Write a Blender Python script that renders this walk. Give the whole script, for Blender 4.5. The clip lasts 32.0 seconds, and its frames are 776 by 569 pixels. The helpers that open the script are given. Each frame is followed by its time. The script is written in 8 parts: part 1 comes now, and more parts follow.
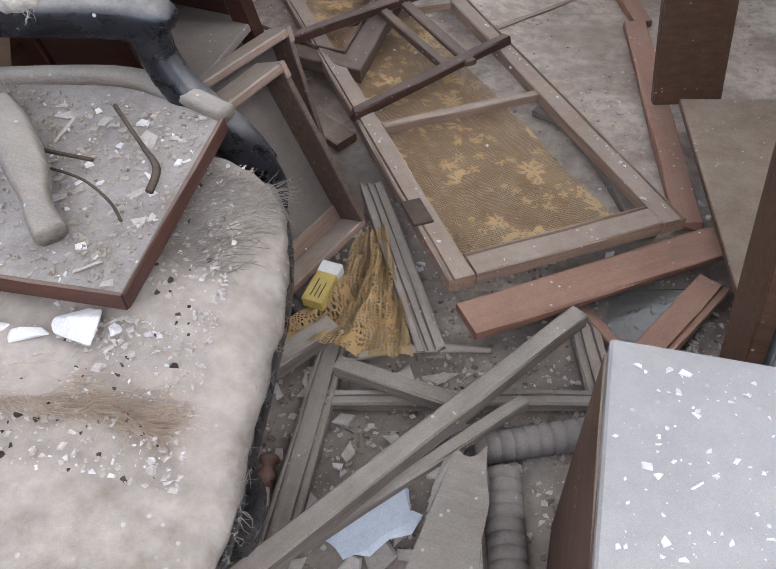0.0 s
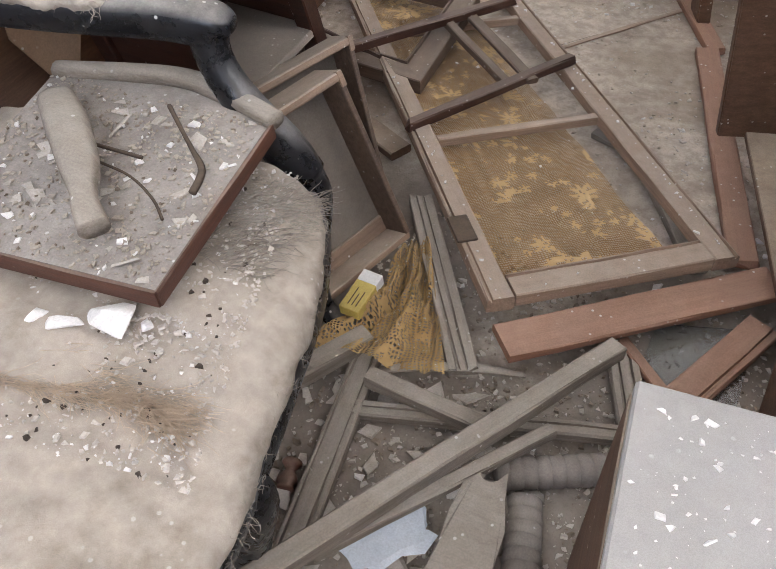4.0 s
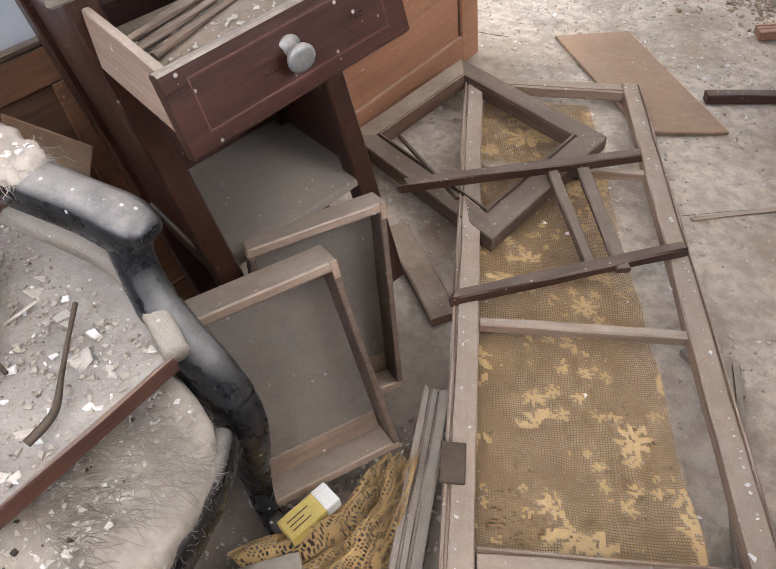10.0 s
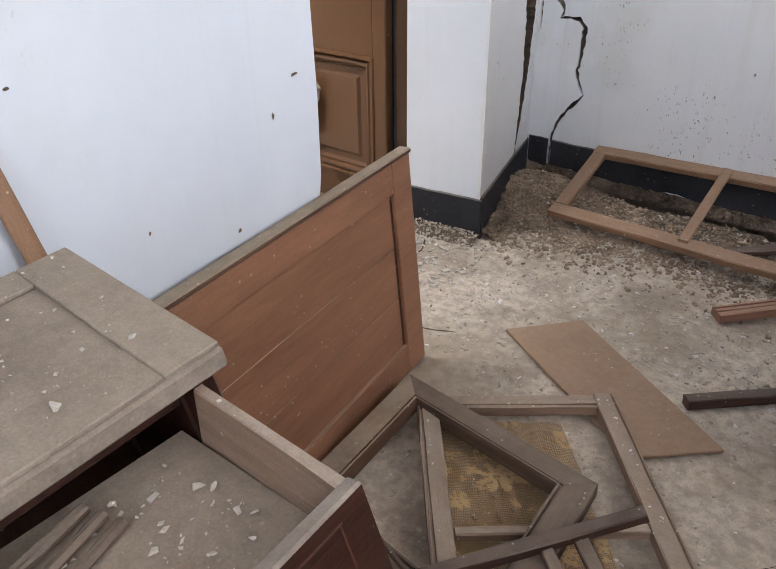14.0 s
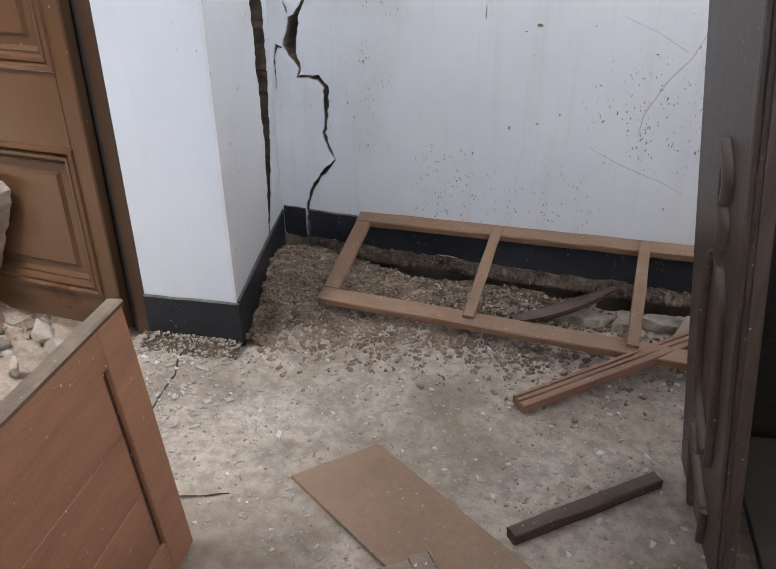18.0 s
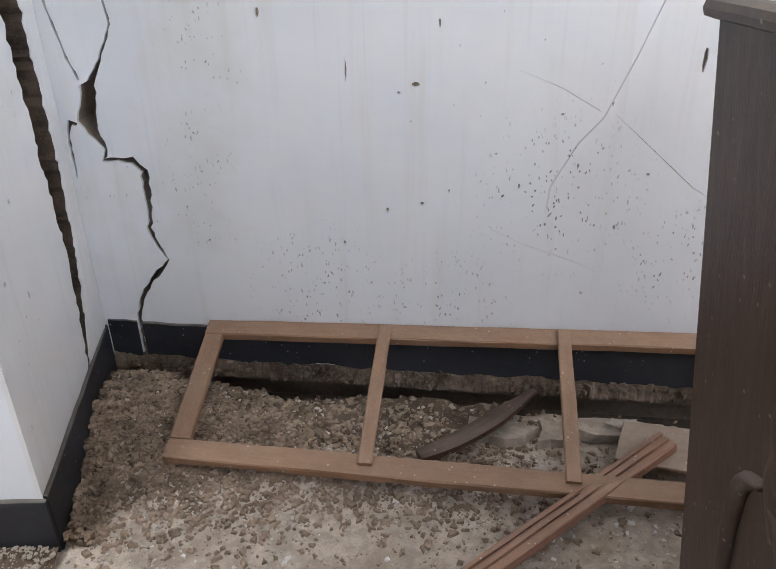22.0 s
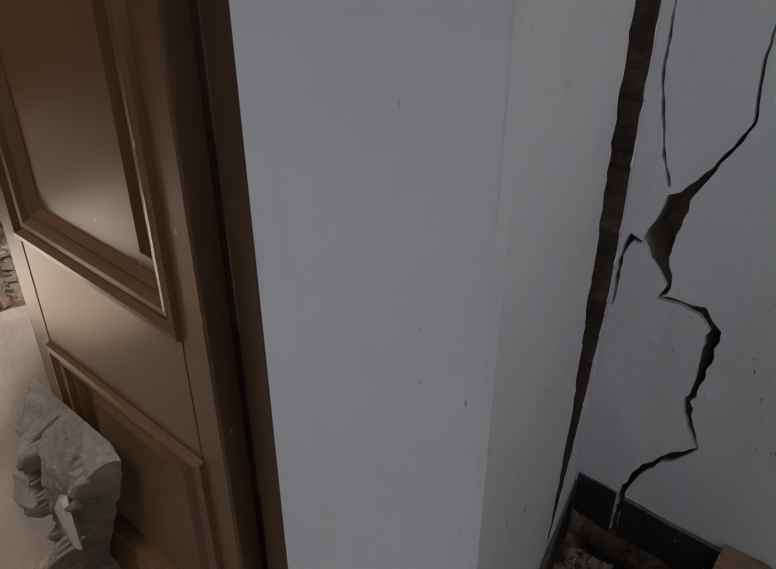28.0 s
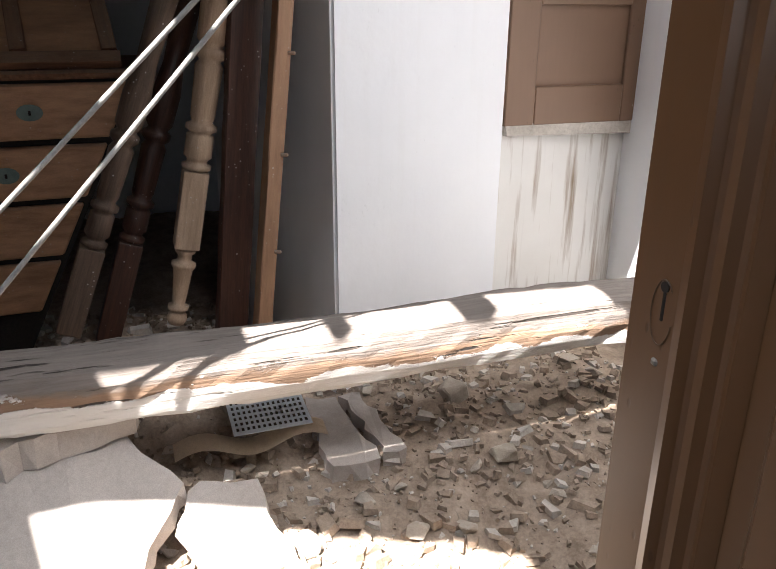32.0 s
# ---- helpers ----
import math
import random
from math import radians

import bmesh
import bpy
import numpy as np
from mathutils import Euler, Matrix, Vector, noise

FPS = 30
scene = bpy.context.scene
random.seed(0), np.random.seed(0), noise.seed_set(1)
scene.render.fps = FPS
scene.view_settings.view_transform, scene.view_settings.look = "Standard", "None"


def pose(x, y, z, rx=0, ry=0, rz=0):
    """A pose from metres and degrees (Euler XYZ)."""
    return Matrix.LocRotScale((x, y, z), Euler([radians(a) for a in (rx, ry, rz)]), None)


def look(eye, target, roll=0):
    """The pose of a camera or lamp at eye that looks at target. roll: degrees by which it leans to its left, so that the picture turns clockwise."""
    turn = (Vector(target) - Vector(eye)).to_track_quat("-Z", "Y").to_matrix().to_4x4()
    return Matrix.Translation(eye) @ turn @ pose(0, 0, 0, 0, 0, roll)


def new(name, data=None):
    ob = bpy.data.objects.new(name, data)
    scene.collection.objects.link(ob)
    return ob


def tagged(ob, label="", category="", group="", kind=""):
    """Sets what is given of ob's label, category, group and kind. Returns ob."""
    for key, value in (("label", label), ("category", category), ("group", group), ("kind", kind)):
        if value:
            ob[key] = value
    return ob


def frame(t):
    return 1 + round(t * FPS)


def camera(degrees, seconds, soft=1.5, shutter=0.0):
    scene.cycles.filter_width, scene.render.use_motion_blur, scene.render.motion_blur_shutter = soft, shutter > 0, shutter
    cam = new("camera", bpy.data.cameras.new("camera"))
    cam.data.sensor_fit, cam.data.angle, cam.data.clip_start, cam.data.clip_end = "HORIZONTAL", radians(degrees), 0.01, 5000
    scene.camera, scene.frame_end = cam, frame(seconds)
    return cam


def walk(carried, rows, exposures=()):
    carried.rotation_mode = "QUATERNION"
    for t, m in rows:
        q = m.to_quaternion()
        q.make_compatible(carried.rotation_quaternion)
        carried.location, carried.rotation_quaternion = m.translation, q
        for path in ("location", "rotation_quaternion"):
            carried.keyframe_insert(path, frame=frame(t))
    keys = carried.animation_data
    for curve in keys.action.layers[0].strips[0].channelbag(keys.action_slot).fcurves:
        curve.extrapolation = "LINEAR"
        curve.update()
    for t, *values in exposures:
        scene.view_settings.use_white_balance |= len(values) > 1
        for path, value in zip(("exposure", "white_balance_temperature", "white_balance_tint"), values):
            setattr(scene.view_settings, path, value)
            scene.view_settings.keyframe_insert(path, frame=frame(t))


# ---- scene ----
cam = camera(55.4, 32.0, 1.0)
PATH = [
    (0, (0.695, 0.504, 1.067), (0.236, 1.662, -0.287), -2.3),
    (0.5, (0.739, 0.541, 1.087), (0.316, 1.717, -0.264), -2),
    (1, (0.865, 0.668, 1.092), (0.457, 1.856, -0.253), -1.7),
    (1.5, (0.930, 0.702, 1.077), (0.541, 1.904, -0.260), -1),
    (2, (0.842, 0.615, 1.100), (0.432, 1.805, -0.243), -1.6),
    (2.5, (0.702, 0.514, 1.098), (0.256, 1.686, -0.248), -2.1),
    (4.5, (0.737, 0.544, 1.065), (0.127, 1.646, -0.276), -2.1),
    (5, (0.812, 0.621, 1.057), (0.194, 1.730, -0.275), -2.1),
    (5.5, (0.858, 0.650, 1.068), (0.209, 1.746, -0.260), -1.8),
    (6, (0.852, 0.638, 1.052), (0.191, 1.725, -0.278), -1.9),
    (6.5, (0.813, 0.609, 1.064), (0.147, 1.688, -0.270), -2),
    (7, (0.811, 0.605, 1.083), (0.136, 1.684, -0.247), -2.2),
    (7.5, (0.816, 0.638, 1.093), (0.142, 1.717, -0.236), -2.1),
    (8, (0.825, 0.766, 1.082), (0.139, 1.843, -0.244), -1.5),
    (8.5, (0.789, 0.841, 1.092), (0.042, 1.880, -0.230), -1.3),
    (9, (0.729, 0.925, 1.076), (-0.064, 1.939, -0.237), -1.7),
    (9.5, (0.725, 0.979, 1.094), (-0.137, 1.939, -0.218), -1.4),
    (10, (0.738, 1.013, 1.136), (-0.193, 1.915, -0.169), -1.5),
    (10.5, (0.716, 1.067, 1.176), (-0.200, 1.938, 0.039), -1.5),
    (11, (0.667, 1.098, 1.188), (-0.311, 2.019, 0.147), -1.4),
    (11.5, (0.685, 1.024, 1.177), (-0.349, 1.938, 0.184), -1.4),
    (12, (0.629, 1.078, 1.170), (-0.468, 1.941, 0.199), -1.3),
    (12.5, (0.504, 1.178, 1.169), (-0.608, 2.046, 0.220), -1.2),
    (13, (0.423, 1.324, 1.196), (-0.685, 2.214, 0.263), -0.8),
    (13.5, (0.398, 1.385, 1.186), (-0.609, 2.439, 0.312), -0.7),
    (14, (0.373, 1.338, 1.215), (-0.535, 2.488, 0.355), -0.6),
    (14.5, (0.367, 1.343, 1.219), (-0.528, 2.521, 0.381), -0.8),
    (15, (0.341, 1.445, 1.210), (-0.509, 2.657, 0.373), -0.6),
    (15.5, (0.306, 1.527, 1.220), (-0.477, 2.927, 0.320), -0.4),
    (17.5, (0.194, 1.755, 1.239), (-0.436, 3.229, 0.335), -0.5),
    (18, (0.179, 1.786, 1.255), (-0.344, 3.307, 0.363), -0.2),
    (18.5, (0.176, 1.784, 1.297), (-0.314, 3.318, 0.407), -0.4),
    (19, (0.168, 1.841, 1.307), (-0.296, 3.381, 0.413), -0.4),
    (19.5, (0.167, 1.936, 1.297), (-0.245, 3.490, 0.405), -0.4),
    (20, (0.164, 2.018, 1.292), (-0.164, 3.600, 0.408), -0.4),
    (20.5, (0.106, 2.103, 1.270), (-0.137, 3.697, 0.384), -0.5),
    (21, (0.078, 2.235, 1.260), (-0.144, 3.831, 0.373), -0.6),
    (21.5, (0.063, 2.276, 1.264), (-0.134, 3.877, 0.378), -0.6),
    (22, (0.012, 2.374, 1.284), (-0.190, 3.973, 0.397), -0.7),
    (22.5, (0.019, 2.559, 1.270), (-0.190, 4.163, 0.396), -0.6),
    (23, (0.028, 2.606, 1.301), (-0.184, 4.204, 0.414), -0.5),
    (23.5, (-0.025, 2.662, 1.307), (-0.246, 4.261, 0.424), -0.5),
    (24, (-0.07, 2.764, 1.298), (-0.307, 4.506, 0.344), -0.6),
    (24.5, (-0.234, 2.85, 1.249), (-0.494, 4.587, 0.293), -0.8),
    (25, (-0.385, 2.854, 1.177), (-0.754, 4.558, 0.197), -1.1),
    (25.5, (-0.509, 2.816, 1.185), (-1.068, 4.439, 0.158), -1.2),
    (26, (-0.65, 2.919, 1.269), (-1.333, 4.479, 0.221), -1.3),
    (26.5, (-0.691, 2.991, 1.337), (-1.642, 4.427, 0.321), -1.2),
    (28.5, (-0.539, 2.925, 1.348), (-1.692, 4.191, 0.314), -0.1),
    (29, (-0.646, 2.924, 1.337), (-1.837, 4.157, 0.306), -0.4),
    (29.5, (-0.865, 3.03, 1.341), (-2.143, 4.25, 0.405), -0.8),
    (30, (-0.971, 3.018, 1.395), (-2.381, 4.137, 0.524), -0.8),
    (30.5, (-1.088, 3.008, 1.416), (-2.618, 3.984, 0.576), -0.3),
    (31, (-1.14, 2.987, 1.408), (-2.77, 3.836, 0.62), -0.2),
    (31.5, (-1.202, 2.986, 1.373), (-2.889, 3.728, 0.596), -0.1),
    (32, (-1.285, 2.945, 1.403), (-3.043, 3.578, 0.69), 0.5),
]
walk(cam, [(t, look(eye, target, roll)) for t, eye, target, roll in PATH],
     [(t, stops + 2.3, kelvin, 14) for t, stops, kelvin in ((0, 1.6, 5950), (1, 1.9, 6700), (1.5, 1.9, 6750), (5, 1.5, 6480), (7, 1.62, 6480), (9, 1.95, 6400), (12, 1.8, 6650), (13.3, 1.4, 6650), (14, 1.15, 6650), (15, 1.1, 6650), (17.5, 1.12, 6350),
      (20, 1.12, 6350), (22, 1.2, 6550), (23.2, 0.95, 6550), (24.5, 0.75, 6850), (25.2, 0.6, 6800), (26, 0.95, 6750), (28.5, -0.85, 6600), (29.5, -0.6, 6350), (30.2, -0.22, 6150), (31, 0.0, 5850), (32, -0.48, 6350))])

# ---- light ----
def daylight():
    w = bpy.data.worlds.new("sky")
    scene.world = w
    w.use_nodes = True
    nt = w.node_tree
    sky = nt.nodes.new("ShaderNodeTexSky")
    sky.sky_type = "NISHITA"
    sky.sun_disc = False
    sky.sun_elevation = radians(58)
    sky.sun_rotation = radians(125)
    nt.links.new(sky.outputs[0], nt.nodes["Background"].inputs[0])
    nt.nodes["Background"].inputs[1].default_value = 0.05


def lamp(name, kind, m, energy, color=(1, 1, 1), size=1.0, size_y=None, angle=None):
    d = bpy.data.lights.new(name, kind)
    d.energy, d.color = energy, color
    if kind == "AREA":
        d.shape, d.size, d.size_y = "RECTANGLE", size, size_y or size
    if angle is not None:
        d.angle = angle
    ob = new(name, d)
    ob.matrix_world = m
    return ob


daylight()
SUN_FROM = Vector((0.30, -0.38, 0.87))
lamp("sun", "SUN", look(SUN_FROM * 10, (0, 0, 0)), 9.5, (1.0, 0.95, 0.88), angle=radians(0.5))
# sky light through an assumed rear window and an assumed right-hand one, both unseen
lamp("assumed_window_light_rear", "AREA", look((0.95, -0.56, 2.0), (0.25, 3.1, 0.0)), 1.9, (0.96, 0.98, 1.0), 1.7, 1.5)
lamp("assumed_window_light_right", "AREA", look((2.66, 2.3, 2.0), (0.0, 2.6, 0.0)), 4.8, (0.95, 0.98, 1.0), 1.5, 1.4)
# sky light through the next room's roof: lamp in an assumed, unseen opening
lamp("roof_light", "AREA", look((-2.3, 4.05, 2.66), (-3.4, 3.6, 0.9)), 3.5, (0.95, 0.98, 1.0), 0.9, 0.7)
# added narrow-beam fill for the fallen wall and door, standing in for sky
lamp("fill_light_doorway", "AREA", look((-1.85, 2.45, 2.69), (-2.10, 2.95, 0.0)), 4.2, (0.93, 0.97, 1.0), 0.5, 1.0).data.spread = radians(85)


# ---- materials ----
def node_mat(name):
    m = bpy.data.materials.new(name)
    m.use_nodes = True
    nt = m.node_tree
    return m, nt, nt.nodes["Principled BSDF"]


def N(nt, kind, **inputs):
    n = nt.nodes.new(kind)
    for k, v in inputs.items():
        n.inputs[k.replace("_", " ")].default_value = v
    return n


def link(nt, a, b):
    nt.links.new(a, b)


def ramp(nt, fac, stops):
    r = nt.nodes.new("ShaderNodeValToRGB")
    els = r.color_ramp.elements
    while len(els) < len(stops):
        els.new(0.5)
    for e, (p, c) in zip(els, stops):
        e.position = p
        e.color = (c, c, c, 1) if isinstance(c, (int, float)) else (*c, 1)
    link(nt, fac, r.inputs[0])
    return r.outputs[0]


def mix(nt, fac, a, b):
    n = nt.nodes.new("ShaderNodeMix")
    n.data_type = "RGBA"
    for sock, v in ((n.inputs[0], fac), (n.inputs[6], a), (n.inputs[7], b)):
        if isinstance(v, (int, float)):
            sock.default_value = v
        elif isinstance(v, tuple):
            sock.default_value = (*v, 1)
        else:
            link(nt, v, sock)
    return n.outputs[2]


def math_node(nt, op, a, b=0.0, clamp=True):
    n = nt.nodes.new("ShaderNodeMath")
    n.operation = op
    n.use_clamp = clamp
    for sock, v in ((n.inputs[0], a), (n.inputs[1], b)):
        if isinstance(v, (int, float)):
            sock.default_value = v
        else:
            link(nt, v, sock)
    return n.outputs[0]


def coords(nt, stretch=(1, 1, 1), vary=True):
    tc = nt.nodes.new("ShaderNodeTexCoord")
    mp = nt.nodes.new("ShaderNodeMapping")
    mp.inputs["Scale"].default_value = stretch
    link(nt, tc.outputs["Object"], mp.inputs["Vector"])
    if vary:
        oi = nt.nodes.new("ShaderNodeObjectInfo")
        mu = nt.nodes.new("ShaderNodeMath")
        mu.operation = "MULTIPLY"
        mu.inputs[1].default_value = 37.0
        link(nt, oi.outputs["Random"], mu.inputs[0])
        link(nt, mu.outputs[0], mp.inputs["Location"])
    return mp.outputs[0]


def noise_tex(nt, vec, scale, detail=6, rough=0.6, dist=0.0):
    n = N(nt, "ShaderNodeTexNoise", Scale=scale, Detail=detail, Roughness=rough, Distortion=dist)
    link(nt, vec, n.inputs["Vector"])
    return n.outputs["Fac"]


def surface(name, dark, light, rough=0.8, scale=5.0, stretch=(1, 1, 1), fine=60.0, dust=0.0, dust_color=(0.42, 0.36, 0.29), bump=0.25, speck=0.0,
            speck_color=(0.7, 0.68, 0.64), metallic=0.0, spec=0.4, depth=0.004, vary=True, lift=(0.35, 0.85), grit=330.0, bare=0.55):
    """Two tones by a broad and a fine noise; dust lies on what faces up; specks of plaster."""
    m, nt, bsdf = node_mat(name)
    vec = coords(nt, stretch, vary)
    flat = coords(nt, (1, 1, 1), vary)
    broad, small = noise_tex(nt, vec, scale), noise_tex(nt, vec, fine, 4, 0.65)
    both = math_node(nt, "ADD", math_node(nt, "MULTIPLY", broad, 0.62), math_node(nt, "MULTIPLY", small, 0.38))
    col = ramp(nt, both, ((0.34, dark), (0.66, light)))
    rgh = math_node(nt, "ADD", rough - 0.12, math_node(nt, "MULTIPLY", small, 0.24))
    tiny = noise_tex(nt, flat, grit, 3, 0.7)
    if dust:
        geo = nt.nodes.new("ShaderNodeNewGeometry")
        sep = nt.nodes.new("ShaderNodeSeparateXYZ")
        link(nt, geo.outputs["Normal"], sep.inputs[0])
        up = nt.nodes.new("ShaderNodeMapRange")
        up.inputs["From Min"].default_value, up.inputs["From Max"].default_value = lift
        link(nt, sep.outputs["Z"], up.inputs["Value"])
        patch = ramp(nt, noise_tex(nt, flat, 9.0, 8, 0.7), ((0.32, bare), (0.58, 1.0)))
        amount = math_node(nt, "MULTIPLY", math_node(nt, "MULTIPLY", up.outputs[0], patch), dust)
        dcol = mix(nt, noise_tex(nt, flat, 45.0, 5), tuple(c * 0.72 for c in dust_color), tuple(min(1, c * 1.22) for c in dust_color))
        col = mix(nt, amount, col, dcol)
        rgh = math_node(nt, "ADD", rgh, math_node(nt, "MULTIPLY", amount, 0.3))
    if speck:
        vo = N(nt, "ShaderNodeTexVoronoi", Scale=55.0)
        link(nt, flat, vo.inputs["Vector"])
        hit = ramp(nt, vo.outputs["Distance"], ((0.10, 1.0), (0.16, 0.0)))
        few = ramp(nt, noise_tex(nt, flat, 14.0, 3), ((0.52, 0.0), (0.60, 1.0)))
        col = mix(nt, math_node(nt, "MULTIPLY", math_node(nt, "MULTIPLY", hit, few), speck), col, speck_color)
    shade = nt.nodes.new("ShaderNodeMix")
    shade.data_type, shade.blend_type = "RGBA", "MULTIPLY"
    shade.inputs[0].default_value = 1.0
    link(nt, col, shade.inputs[6])
    link(nt, ramp(nt, tiny, ((0.33, 0.86), (0.68, 1.08))), shade.inputs[7])
    col = shade.outputs[2]
    link(nt, col, bsdf.inputs["Base Color"])
    link(nt, rgh, bsdf.inputs["Roughness"])
    bsdf.inputs["Metallic"].default_value = metallic
    bsdf.inputs["Specular IOR Level"].default_value = spec
    if bump:
        b = N(nt, "ShaderNodeBump", Strength=bump, Distance=depth)
        link(nt, math_node(nt, "ADD", math_node(nt, "MULTIPLY", both, 0.8), math_node(nt, "MULTIPLY", tiny, 0.25)), b.inputs["Height"])
        link(nt, b.outputs[0], bsdf.inputs["Normal"])
    return m


GRAIN = (1.6, 26, 26)
DUST = (0.40, 0.33, 0.25)
wood_dark = surface("dark_wood", (0.030, 0.013, 0.009), (0.080, 0.034, 0.022), 0.42, 3.0, GRAIN, 12, 0.35, (0.30, 0.25, 0.20), 0.2, 0.5)
wood_umber = surface("umber_wood", (0.060, 0.037, 0.025), (0.150, 0.098, 0.068), 0.6, 3.0, GRAIN, 14, 0.5, (0.29, 0.24, 0.19), 0.25, 0.6)
wood_brown = surface("brown_wood", (0.075, 0.038, 0.022), (0.16, 0.085, 0.050), 0.6, 3.0, GRAIN, 14, 0.8, DUST, 0.25, 0.6)
wood_orange = surface("orange_wood", (0.235, 0.108, 0.058), (0.37, 0.180, 0.102), 0.5, 2.0, (1.2, 9, 9), 10, 0.40, DUST, 0.2, 0.5)
wood_tan = surface("tan_wood", (0.18, 0.117, 0.078), (0.32, 0.218, 0.152), 0.75, 3.0, GRAIN, 14, 0.8, (0.385, 0.32, 0.26), 0.3, 0.7)
wood_red = surface("reddish_wood", (0.19, 0.090, 0.055), (0.32, 0.165, 0.108), 0.6, 2.5, GRAIN, 12, 0.5, (0.44, 0.30, 0.22), 0.2, 0.9)
wood_caramel = surface("caramel_painted_wood", (0.205, 0.110, 0.060), (0.33, 0.190, 0.108), 0.6, 3.0, (1.6, 12, 12), 14, 0.45, (0.42, 0.31, 0.225), 0.2, 0.6)
wood_worn = surface("worn_orange_wood", (0.10, 0.042, 0.02), (0.24, 0.115, 0.058), 0.7, 3.0, GRAIN, 14, 0.5, DUST, 0.25, 0.5)
wood_grey = surface("grey_weathered_wood", (0.13, 0.105, 0.08), (0.28, 0.235, 0.19), 0.85, 3.0, GRAIN, 16, 0.7, (0.38, 0.34, 0.29), 0.4, 0.7)
wood_black = surface("black_lacquered_wood", (0.005, 0.005, 0.006), (0.016, 0.016, 0.018), 0.28, 5.0, (1, 1, 1), 40, 0.92, (0.30, 0.275, 0.25), 0.35, 0.8, lift=(0.38, 0.92), bare=0.12)
wood_redbrown = surface("red_brown_edge", (0.050, 0.020, 0.013), (0.115, 0.048, 0.030), 0.5, 3.0, GRAIN, 14, 0.3, DUST, 0.2, 0.4)
wood_carved = surface("carved_brown_wood", (0.040, 0.026, 0.019), (0.098, 0.066, 0.048), 0.42, 3.0, (26, 26, 1.6), 14, 0.55, (0.36, 0.31, 0.26), 0.3, 0.4, lift=(0.05, 0.7), spec=0.6)
wood_mahogany = surface("polished_mahogany", (0.022, 0.009, 0.006), (0.058, 0.021, 0.013), 0.32, 2.5, GRAIN, 10, 0.8, (0.335, 0.285, 0.23), 0.15, 0.5)
board_dusty = surface("dusty_board", (0.14, 0.108, 0.080), (0.315, 0.26, 0.205), 0.9, 6.0, (1, 1, 1), 70, 0.5, (0.325, 0.265, 0.205), 0.3, 0.15, bare=0.2)
dust_grey = surface("grey_dust_crust", (0.235, 0.208, 0.182), (0.42, 0.38, 0.34), 0.95, 8.0, (1, 1, 1), 60, 0.0, DUST, 0.7, 0.8, depth=0.006)
drawer_bottom = surface("drawer_bottom_panel", (0.160, 0.135, 0.110), (0.225, 0.190, 0.155), 0.9, 4.0, (1, 1, 1), 60, 0.0, DUST, 0.12, 0.35)
hardboard = surface("brown_hardboard", (0.21, 0.13, 0.075), (0.34, 0.212, 0.13), 0.75, 5.0, (1, 1, 1), 50, 0.35, (0.42, 0.32, 0.25), 0.1, 0.5)
laminate = surface("pale_laminate", (0.27, 0.257, 0.24), (0.345, 0.33, 0.31), 0.5, 3.0, (1, 1, 1), 50, 0.35, (0.46, 0.44, 0.41), 0.08, 0.5, (0.8, 0.8, 0.79), grit=900.0)
mortar = surface("old_mortar", (0.17, 0.13, 0.095), (0.38, 0.315, 0.25), 0.95, 6.0, (1, 1, 1), 70, 0.0, DUST, 0.9, 0.5, vary=False, depth=0.012)
soil = surface("dark_soil", (0.035, 0.026, 0.02), (0.10, 0.075, 0.055), 0.98, 8.0, (1, 1, 1), 60, 0.0, DUST, 1.0, 0.3, vary=False, depth=0.015)
chip_mat = surface("plaster_chips", (0.36, 0.32, 0.27), (0.62, 0.57, 0.51), 0.92, 9.0, (1, 1, 1), 80, 0.0, DUST, 0.2)
chip_white = surface("white_plaster_flakes", (0.62, 0.60, 0.57), (0.80, 0.78, 0.75), 0.9, 9.0, (1, 1, 1), 80, 0.0, DUST, 0.2)
gravel_mat = surface("earthy_rubble", (0.19, 0.14, 0.10), (0.45, 0.36, 0.28), 0.95, 14.0, (1, 1, 1), 90, 0.0, DUST, 0.4)
stone_mat = surface("rubble_stone", (0.26, 0.215, 0.165), (0.50, 0.435, 0.36), 0.93, 7.0, (1, 1, 1), 60, 0.35, (0.50, 0.45, 0.38), 0.6, depth=0.008)
skirt_mat = surface("black_skirting_paint", (0.012, 0.013, 0.017), (0.035, 0.036, 0.042), 0.6, 5.0, (1, 1, 1), 50, 0.6, (0.30, 0.27, 0.23), 0.3, 0.4, vary=False)
heap_mat = surface("dark_gravel", (0.115, 0.081, 0.055), (0.45, 0.345, 0.255), 0.95, 14.0, (1, 1, 1), 90, 0.0, DUST, 0.4)
# brown render, painted darker than the other mortar to deepen the crack's shade
crack_core = surface("render_darkened_for_crack", (0.022, 0.015, 0.010), (0.125, 0.088, 0.062), 0.95, 16.0, (1, 1, 1), 80, 0.0, DUST, 1.0, 0.5, vary=False, depth=0.012)
foot_mat = surface("crumbling_wall_foot", (0.045, 0.030, 0.020), (0.30, 0.225, 0.165), 0.95, 9.0, (1, 1, 1), 60, 0.0, DUST, 1.0, 0.3, vary=False, depth=0.015)
wood_chest = surface("old_orange_wood", (0.29, 0.145, 0.075), (0.55, 0.31, 0.17), 0.6, 2.0, (6, 1.2, 6), 8, 0.3, DUST, 0.25, 0.3)
verdigris = surface("greenish_metal", (0.10, 0.15, 0.135), (0.19, 0.25, 0.225), 0.6, 20.0, (1, 1, 1), 60, 0.0, DUST, 0.2)
